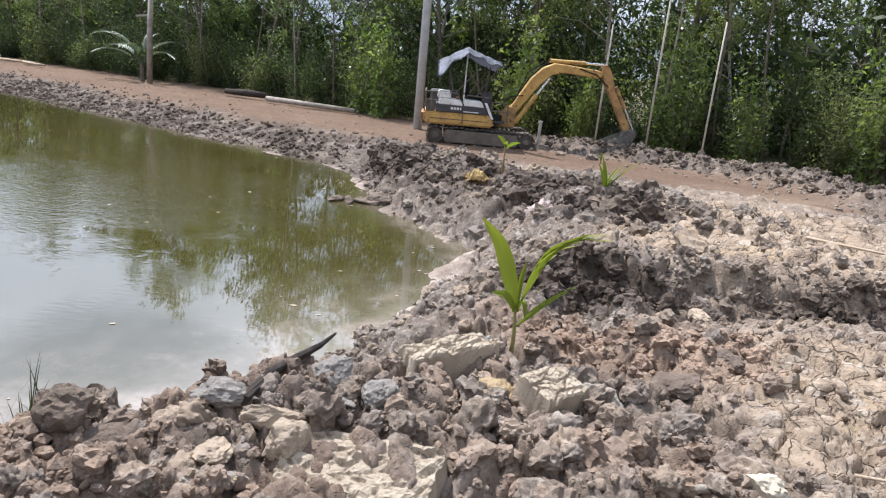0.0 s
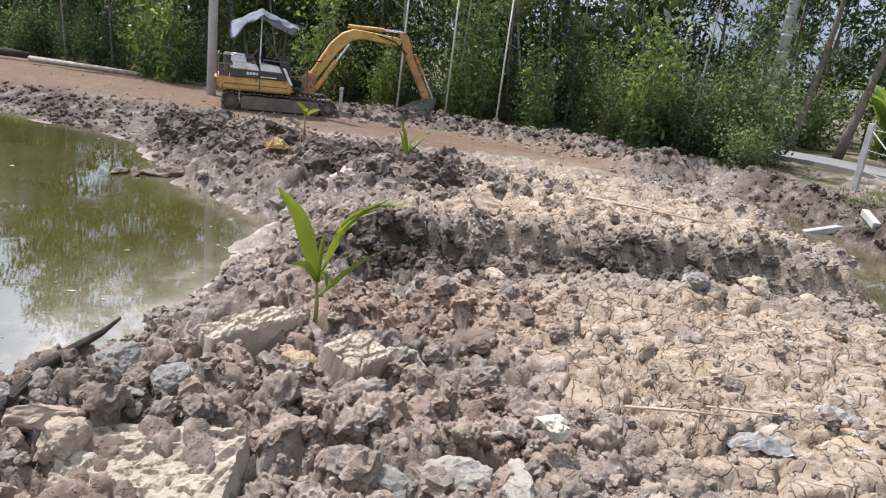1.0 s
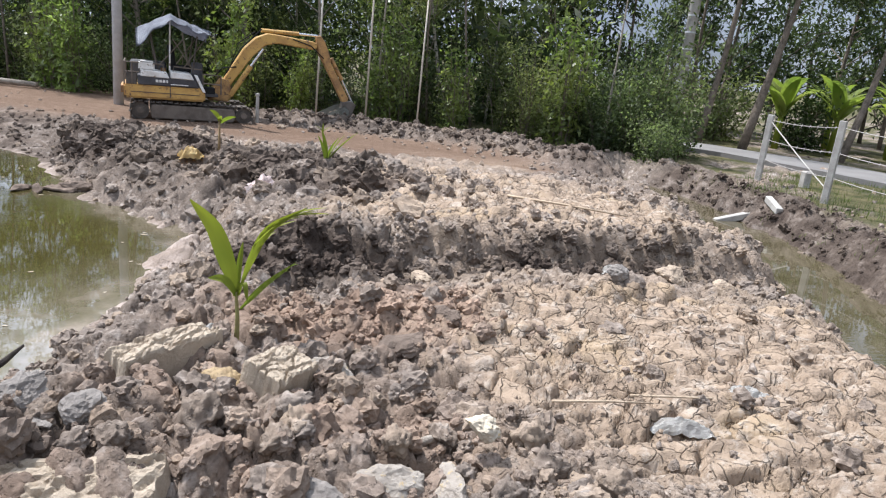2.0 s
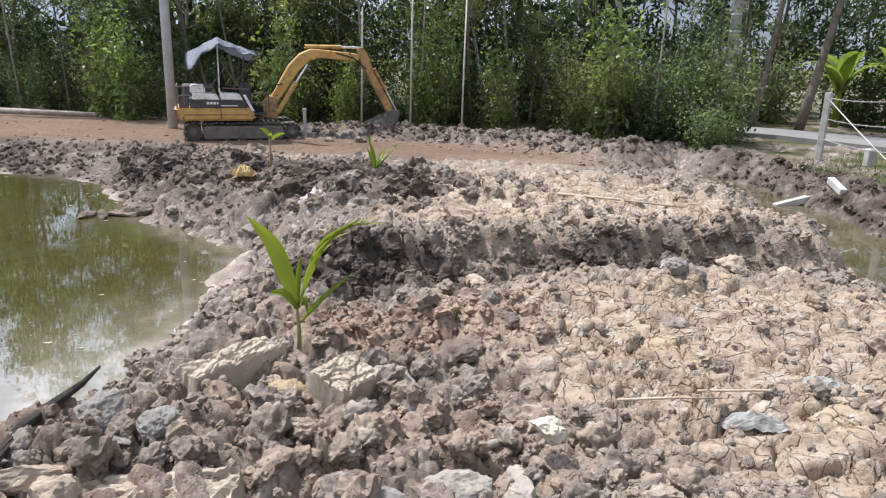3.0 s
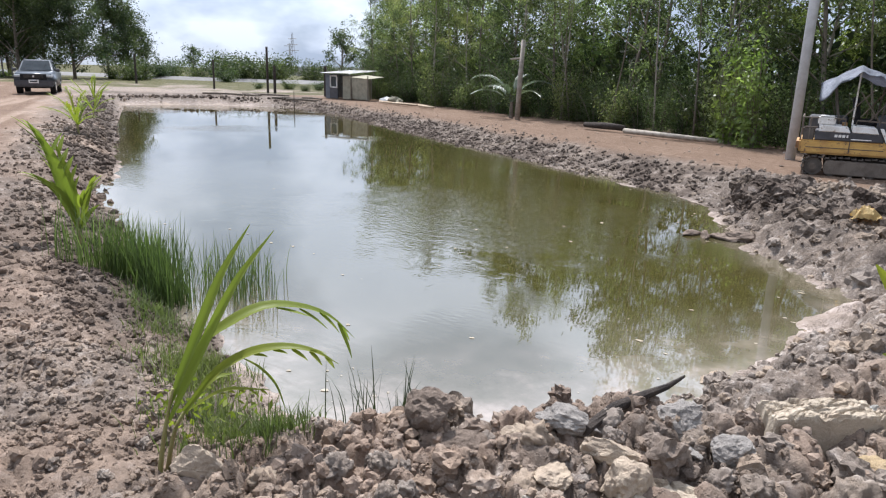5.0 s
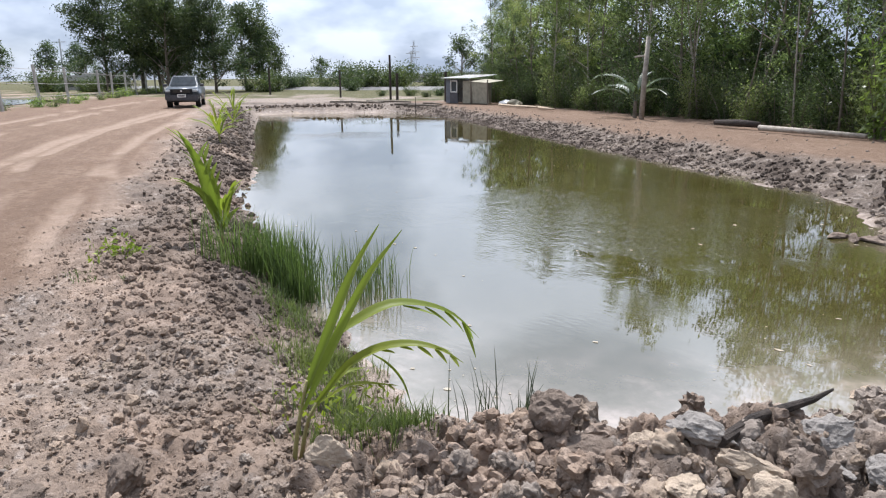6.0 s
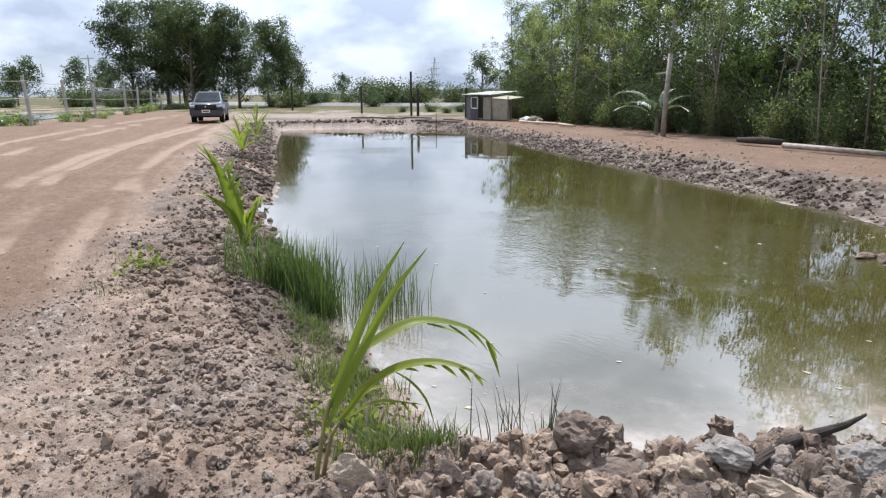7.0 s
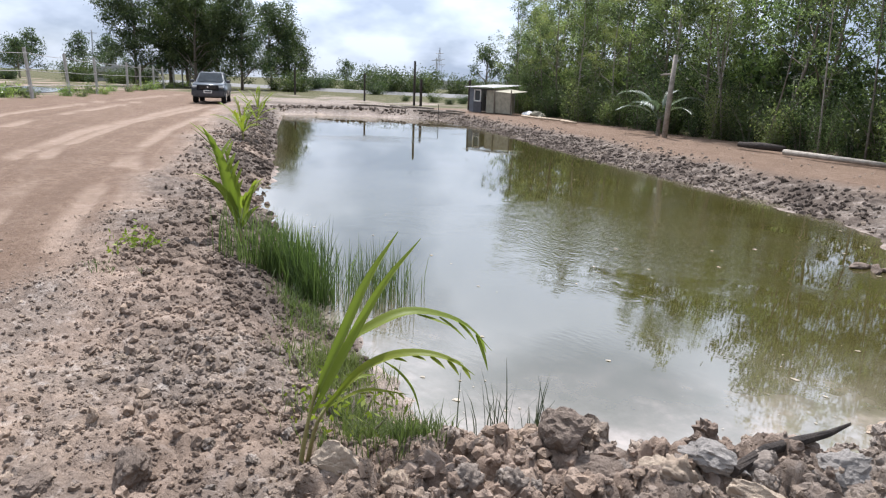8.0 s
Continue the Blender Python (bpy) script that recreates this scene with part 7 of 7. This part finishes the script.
# ---- far side of the pond ----
def build_shed():
    t = thing("shed", pose(-27.7, 32.3, 0.0, 0, 0, -10), "small patched sheet-metal shed with a white window frame", "shed")
    w, d, h = 2.1, 1.7, 1.40
    part("back_wall", box(bmesh.new(), (0, d / 2, h / 2), (w, 0.05, h)), M_TIN, t)
    part("side_wall", box(bmesh.new(), (-w / 2, 0, h / 2), (0.05, d - 0.06, h)), M_TIN, t)
    part("side_wall", box(bmesh.new(), (w / 2, 0, h / 2), (0.05, d - 0.06, h)), M_CLOTH, t)
    part("front_wall", box(bmesh.new(), (-0.95, -d / 2, h / 2), (0.4, 0.05, h)), M_SLATE, t)
    part("front_wall", box(bmesh.new(), (-0.37, -d / 2, 0.30), (0.75, 0.05, 0.6)), M_DARK, t)
    part("front_wall", box(bmesh.new(), (-0.37, -d / 2, h - 0.07), (0.75, 0.05, 0.14)), M_DARK, t)
    fr = bmesh.new()
    for c, s in (((-0.37, -d / 2 - 0.02, 1.30), (0.6, 0.06, 0.06)), ((-0.37, -d / 2 - 0.02, 0.66), (0.6, 0.06, 0.06)), ((-0.67, -d / 2 - 0.02, 0.98), (0.06, 0.06, 0.70)), ((-0.07, -d / 2 - 0.02, 0.98), (0.06, 0.06, 0.70))):
        box(fr, c, s)
    part("window_frame", fr, M_WHITE, t, "white window frame")
    part("window_pane", box(bmesh.new(), (-0.37, -d / 2 + 0.01, 0.98), (0.56, 0.01, 0.66)), M_GLASS, t)
    part("sack_curtain", bevelled(box(bmesh.new(), (0.85, -d / 2 - 0.03, 0.66), (0.72, 0.05, 1.32)), 0.02), M_CLOTH, t, "hanging sackcloth curtain")
    rf = bmesh.new()
    n = 22
    rows = [[], []]
    for k in range(n + 1):
        x = -w / 2 - 0.25 + (w + 0.6) * k / n
        z = h + 0.05 + 0.035 * (k % 2)
        rows[0].append(rf.verts.new((x, -d / 2 - 0.35, z))); rows[1].append(rf.verts.new((x, d / 2 + 0.2, z + 0.18)))
    for k in range(n):
        rf.faces.new((rows[0][k], rows[0][k + 1], rows[1][k + 1], rows[1][k]))
    bmesh.ops.solidify(rf, geom=rf.faces[:], thickness=0.012)
    part("roof", rf, M_TIN, t, "pale corrugated metal roof")
    # lean-to with a sagging sheet
    t2 = thing("lean_to", pose(-25.6, 31.4, 0.0, 0, 0, -10), "low lean-to hung with sacking beside the shed", "shed")
    part("sheet", bevelled(box(bmesh.new(), (0, -0.5, 0.62), (1.5, 0.06, 1.2), (4, 0, 0)), 0.02), M_CLOTH, t2, "hanging sackcloth wall")
    part("roof", box(bmesh.new(), (0, 0, 1.28), (1.6, 1.2, 0.03), (6, 3, 0)), M_CLOTH, t2, "pale sheet roof")
    for x in (-0.72, 0.72):
        part("post", tube(bmesh.new(), [(x, -0.56, -0.1), (x, -0.56, 1.36)], [0.035, 0.03], 7), M_BARK, t2)
    for k, (x, y, s) in enumerate(((-23.6, 30.6, 0.42), (-23.0, 30.5, 0.32), (-22.2, 29.9, 0.25))):
        lump_thing("sack", x, y, s, (1.3, 0.9, 0.8), M_CLOTH if k else M_TIN, "grey filled sack slumped beside the lean-to", "sack", (0, 0, 40 * k), k + 4, 0.2, 0, "sacks")


def build_far_posts():
    for x, y, h, r, m in ((-37.0, 34.5, 3.1, 0.085, M_WOOD), (-36.2, 34.4, 1.85, 0.10, M_WOOD), (-59.0, 39.0, 2.6, 0.10, M_WOOD), (-44.5, 36.0, 2.2, 0.08, M_WOOD), (-30.8, 33.6, 1.9, 0.10, M_WOOD), (-24.2, 34.0, 2.6, 0.05, M_WOOD)):
        p = thing("dark_post", pose(x, y, ground_z(x, y)), "dark wooden post standing on the far bank", "post", "dark posts")
        part("shaft", tube(bmesh.new(), [(0, 0, -0.2), (0.01, 0, h)], [r, r * 0.9], 9), m, p)
    s = thing("thin_rod", pose(-26.6, 26.6, -0.5), "thin dark rod standing in the pond", "rod")
    part("shaft", tube(bmesh.new(), [(0, 0, 0), (0, 0, 1.0)], [0.02, 0.016], 6), M_WOOD, s)
    rng = np.random.default_rng(77)
    for k in range(9):
        x, y, a, ln = -33 + rng.uniform(-3, 7), 29.5 + rng.uniform(-1.6, 1.4), rng.uniform(-30, 20), rng.uniform(1.6, 3.6)
        lg = thing("cut_pole", pose(x, y, ground_z(x, y) + 0.06, 0, 0, a), "cut dark pole lying on the far bank", "log", "cut poles")
        part("shaft", tube(bmesh.new(), [(-ln / 2, 0, 0), (0, 0.04, 0.02), (ln / 2, 0, 0)], [0.06, 0.06, 0.045], 7), M_BARK, lg)


def build_left_fence():
    base = [(-43.6, 11.7, 2.75), (-48.6, 15.2, 2.6), (-53.2, 18.5, 2.5), (-60.5, 23.5, 2.4), (-66.0, 26.8, 2.3), (-71.0, 30.2, 2.3), (-76.0, 33.4, 2.3), (-80.5, 36.6, 2.3), (-85.5, 40.0, 2.3), (-90.5, 43.4, 2.3), (-38.6, 8.2, 2.7)]
    for k, (x, y, h) in enumerate(base):
        fence_post(x, y, h, "leaning grey concrete fence post beside the dirt road", "road fence posts", 0.14, M_CONC, (-5, -4, -2, 0, 1, 0, -2, 1, 0, 1, -4)[k])
    order = [base[-1]] + base[:-1]
    for (x0, y0, h0), (x1, y1, h1) in zip(order, order[1:9]):
        for f in (0.88, 0.55, 0.25):
            wire((x0, y0, h0 * f), (x1, y1, h1 * f), 0.05, 0.014, False)
    rng = np.random.default_rng(44)
    shr = [bush_base(130 + k, 0.9, 0.8, 500, 0.16, (M_LEAF_LIGHT, M_LEAF)[k % 2], "weed_bush") for k in range(2)]
    place_copies(shr, [(x + rng.uniform(-1.5, 1.5), y + rng.uniform(-1, 1) - 0.6, rng.uniform(0, 360), rng.uniform(0.6, 1.1)) for x, y, h in base for _ in range(2)], ["straggling weed bush at the fence's foot"], "bush", "fence weeds")


def build_car():
    t = thing("pickup_car", pose(-40.2, 20.65, 0.0, 0, 0, -33), "dusty grey pickup car parked on the dirt road", "car")
    half = 0.90
    part("body", bevelled(prism(bmesh.new(), [(2.48, 0.50), (2.55, 0.72), (2.48, 1.0), (2.30, 1.08), (1.25, 1.18), (-2.6, 1.16), (-2.65, 0.52), (-1.6, 0.36), (1.6, 0.36)], -half, half), 0.07, 2), M_CAR, t, "dusty grey painted body", True)
    cab = bmesh.new()
    lo = [(1.25, -0.84, 1.14), (1.25, 0.84, 1.14), (-1.35, 0.84, 1.14), (-1.35, -0.84, 1.14)]
    hi = [(0.35, -0.66, 1.76), (0.35, 0.66, 1.76), (-1.0, 0.66, 1.78), (-1.0, -0.66, 1.78)]
    a, b = [cab.verts.new(p) for p in lo], [cab.verts.new(p) for p in hi]
    cab.faces.new(b); cab.faces.new(a[::-1])
    for k in range(4):
        cab.faces.new((a[k], a[(k + 1) % 4], b[(k + 1) % 4], b[k]))
    bmesh.ops.recalc_face_normals(cab, faces=cab.faces)
    part("cabin", bevelled(cab, 0.05, 2), M_CAR, t)
    def pane(name, pts, off):
        bm = bmesh.new()
        vs = [bm.verts.new(Vector(p) + Vector(off)) for p in pts]
        bm.faces.new(vs)
        bmesh.ops.solidify(bm, geom=bm.faces[:], thickness=0.01)
        part(name, bm, M_GLASS, t, "dark window glass")
    pane("windscreen", [(1.17, -0.74, 1.20), (1.17, 0.74, 1.20), (0.42, 0.60, 1.71), (0.42, -0.60, 1.71)], (0.012, 0, 0.012))
    for s in (-1, 1):
        pane("side_window", [(1.0, s * 0.825, 1.20), (0.0, s * 0.825, 1.20), (0.0, s * 0.675, 1.70), (0.32, s * 0.675, 1.70)], (0, s * 0.014, 0))
        pane("side_window", [(-0.1, s * 0.825, 1.20), (-1.1, s * 0.825, 1.20), (-0.9, s * 0.675, 1.70), (-0.1, s * 0.675, 1.70)], (0, s * 0.014, 0))
        part("headlight", bevelled(box(bmesh.new(), (2.46, s * 0.70, 0.94), (0.16, 0.34, 0.13), (0, 0, -s * 14)), 0.02), M_LAMP, t, "clear headlight")
        part("fog_light", tube(bmesh.new(), [(2.5, s * 0.66, 0.60), (2.6, s * 0.66, 0.60)], [0.06, 0.055], 10), M_LAMP, t)
        part("mirror", bevelled(box(bmesh.new(), (0.95, s * 1.02, 1.24), (0.12, 0.22, 0.17)), 0.03), M_DARK, t, "dark wing mirror")
        part("roof_rail", box(bmesh.new(), (-0.35, s * 0.62, 1.80), (1.2, 0.04, 0.04)), M_DARK, t)
        for x in (1.55, -1.55):
            wh = part("wheel", tube(bmesh.new(), [(x, s * 0.92, 0.38), (x, s * 0.66, 0.38)], [0.38, 0.38], 24), M_BLACK, t, "black tyre")
            rim = bmesh.new()
            tube(rim, [(x, s * 0.93, 0.38), (x, s * 0.90, 0.38)], [0.23, 0.23], 18)
            part("rim", rim, M_CHROME, wh)
    part("grille", bevelled(box(bmesh.new(), (2.53, 0, 0.88), (0.08, 1.20, 0.32)), 0.03), M_BLACK, t, "black grille")
    for z in (0.84, 0.90, 0.96):
        part("grille_bar", box(bmesh.new(), (2.575, 0, z), (0.02, 0.9, 0.02)), M_STEEL, t)
    part("badge", tube(bmesh.new(), [(2.575, 0, 0.92), (2.60, 0, 0.92)], [0.06, 0.05], 10), M_CHROME, t)
    part("bumper", bevelled(box(bmesh.new(), (2.52, 0, 0.55), (0.24, 1.80, 0.36)), 0.06, 2), M_DARK, t, "dark front bumper")
    part("number_plate", bevelled(box(bmesh.new(), (2.645, 0, 0.66), (0.012, 0.46, 0.17)), 0.004), M_WHITE, t, "plain white plate")
    part("plate_bar", box(bmesh.new(), (2.656, 0, 0.66), (0.006, 0.34, 0.07)), M_DARK, t)
    part("cargo_bed_cover", bevelled(box(bmesh.new(), (-2.0, 0, 1.2), (1.2, 1.6, 0.06)), 0.02), M_DARK, t)
    part("underbody", box(bmesh.new(), (0, 0, 0.36), (4.2, 1.5, 0.12)), M_BLACK, t)


def build_far():
    rng = np.random.default_rng(66)
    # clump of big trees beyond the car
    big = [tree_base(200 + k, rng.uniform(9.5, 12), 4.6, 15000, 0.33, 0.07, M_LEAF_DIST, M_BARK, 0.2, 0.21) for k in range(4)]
    spots = [(-85.4, 34.3, 1.0), (-87.6, 39.5, 1.2), (-80.9, 39.6, 1.15), (-86.8, 45.7, 1.05), (-76.7, 43.3, 0.95), (-81.7, 50.5, 1.0), (-83.0, 54.0, 0.85), (-93.9, 44.8, 1.2)]
    place_copies(big, [(x, y, rng.uniform(0, 360), 0.93 * s) for x, y, s in spots], ["large spreading dark-green tree beyond the dirt road"], "tree", "roadside trees")
    low = [bush_base(210 + k, 2.6, 2.6, 2600, 0.27, (M_LEAF_DARK_SHADE, M_LEAF_DIST, M_LEAF_DARK_SHADE)[k], "far_bush") for k in range(3)]
    sp = []
    for k in range(30):
        t = k / 29
        sp.append((-84 + 60 * t + rng.uniform(-2, 2), 60 + 22 * t + rng.uniform(-4, 4) , rng.uniform(0, 360), rng.uniform(0.8, 1.4) * (0.95 if t < 0.4 else 0.42)))
    for k in range(16):
        sp.append((-120 + 3.5 * k + rng.uniform(-2, 2), 30 + 1.5 * k + rng.uniform(-5, 5), rng.uniform(0, 360), rng.uniform(0.5, 1.1)))
    for k in range(10):
        sp.append((-46 + 2.6 * k + rng.uniform(-1, 1), 41 + rng.uniform(-1.5, 2.5), rng.uniform(0, 360), rng.uniform(0.2, 0.45)))
    place_copies(low, sp, ["distant rounded green bush in flat fields"], "bush", "far bushes")
    back = [tree_base(220 + k, 8, 3.4, 2200, 0.5, 0.15, M_LEAF_DIST, M_BARK, 0.2) for k in range(2)]
    sp = [(-112, 128, 1.25), (-108, 133, 0.8), (-176, 88, 1.0), (-190, 70, 1.2), (-165, 62, 0.9), (-150, 50, 1.0), (-158, 40, 0.8), (-172, 46, 1.1), (-140, 36, 0.8), (-96, 120, 0.8), (-70, 130, 0.8), (-64, 128, 0.7), (-130, 100, 0.7)]
    place_copies(back, [(x, y, rng.uniform(0, 360), s) for x, y, s in sp], ["far tree standing in flat fields"], "tree", "far trees")
    # pale roofs, poles and a pylon on the horizon
    for x, y, w, h in ((-150, 150, 16, 2.4), (-138, 160, 18, 2.6), (-122, 168, 14, 2.6), (-165, 138, 10, 2.2), (-108, 176, 12, 2.8), (-128, 47, 6, 2.4), (-150, 60, 9, 3.0)):
        b = thing("far_house", pose(x, y, 0, 0, 0, math.degrees(math.atan2(x, -y)) + 180), "distant low house with a pale metal roof", "house", "far houses")
        part("wall", box(bmesh.new(), (0, 0, h * 0.32), (w, 5, h * 0.64)), M_CONC, b)
        for k in (-0.3, 0.3):
            part("window", box(bmesh.new(), (k * w, -2.52, h * 0.36), (1.2, 0.06, 0.7)), M_DARK, b)
        part("roof", prism(bmesh.new(), [(-w / 2 - 0.4, h * 0.62), (w / 2 + 0.4, h * 0.62), (w / 2 - 0.4, h), (-w / 2 + 0.4, h)], -3, 3), M_TIN, b, "pale metal roof")
    b = thing("far_house", pose(-120, 150, 0, 0, 0, 40), "distant house with a dark tiered roof", "house", "far houses")
    part("wall", box(bmesh.new(), (0, 0, 1.3), (5, 4, 2.6)), M_CONC, b)
    part("roof", prism(bmesh.new(), [(-3.4, 2.5), (3.4, 2.5), (1.6, 3.6), (1.4, 4.2), (0, 5.0), (-1.4, 4.2), (-1.6, 3.6)], -2.6, 2.6), M_STONE_D, b)
    py = thing("pylon", pose(-125, 125, 0) @ Matrix.Diagonal((0.68, 0.68, 0.68, 1)), "distant steel lattice pylon", "pylon")
    for s in ((-1, -1), (1, -1), (1, 1), (-1, 1)):
        part("leg", tube(bmesh.new(), [(1.5 * s[0], 1.5 * s[1], 0), (0.5 * s[0], 0.5 * s[1], 8), (0.12 * s[0], 0.12 * s[1], 15)], [0.10, 0.08, 0.06], 4), M_WIRE, py)
    for k in range(7):
        z, w0, w1 = 1.2 + 1.9 * k, 1.5 - 0.19 * k, 1.5 - 0.19 * (k + 1)
        for s in (-1, 1):
            part("brace", tube(bmesh.new(), [(-s * w0, -w0, z), (s * max(w1, 0.1), -max(w1, 0.1), z + 1.9)], [0.06, 0.06], 4), M_WIRE, py)
    for z, w in ((9, 3.0), (11, 2.6), (13, 2.0)):
        part("crossarm", tube(bmesh.new(), [(-w, 0, z), (w, 0, z)], [0.09, 0.09], 4), M_WIRE, py)
    for x, y, h in ((-120, 119, 7.5), (-150, 52, 9.5), (-62, 104, 8)):
        p = thing("utility_pole", pose(x, y, 0), "distant concrete utility pole with a crossarm", "pole", "utility poles")
        part("shaft", tube(bmesh.new(), [(0, 0, 0), (0, 0, h)], [0.2, 0.13], 8), M_POLE, p)
        part("crossarm", box(bmesh.new(), (0, 0, h - 0.6), (2.4, 0.14, 0.14), (0, 0, 40)), M_POLE, p)
    # far road on its low bank
    bm = bmesh.new()
    pts = [(-140, 62), (-100, 60), (-72, 62), (-40, 68), (0, 80)]
    rows = []
    for x, y in pts:
        rows.append([bm.verts.new((x, y - 4.5, -0.1)), bm.verts.new((x, y - 2.5, 0.32)), bm.verts.new((x, y + 2.5, 0.32)), bm.verts.new((x, y + 4.5, -0.1))])
    for r, q in zip(rows, rows[1:]):
        for k in range(3):
            bm.faces.new((r[k], q[k], q[k + 1], r[k + 1]))
    bmesh.ops.recalc_face_normals(bm, faces=bm.faces)
    tagged(new("far_road", finish(bm, "far_road", M_ROAD)), "pale road on a low bank beyond the pond", "road", kind="structure")
    # pale flooded field behind the road fence
    me = bpy.data.meshes.new("flooded_field")
    bm = bmesh.new()
    bm.faces.new([bm.verts.new(p) for p in ((-56, 4, 0.03), (-47.5, 10.8, 0.03), (-62, 21, 0.03), (-82, 16, 0.03))])
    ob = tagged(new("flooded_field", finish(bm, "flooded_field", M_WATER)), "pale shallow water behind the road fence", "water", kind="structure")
    # pale drooping palm by the short pole
    pl = thing("palm", pose(-12.6, 24.3, 0.0), "young palm with pale silvery arching fronds at the woods' edge", "palm")
    part("stem", tube(bmesh.new(), [(0, 0, -0.1), (0, 0, 0.6)], [0.09, 0.06], 9), M_BARK, pl)
    for az, ln, rise, droop in ((195, 2.0, 68, 100), (170, 1.7, 50, 85), (10, 1.9, 62, 100), (215, 1.6, 40, 70), (345, 1.5, 45, 80), (270, 1.5, 60, 90), (90, 1.7, 72, 80)):
        part("frond", frond(bmesh.new(), (0, 0, 0.55), az, ln, rise, droop, 0.34, 18, 0.045), M_FERN, pl)


build_shed()
build_far_posts()
build_left_fence()
build_car()
build_far()
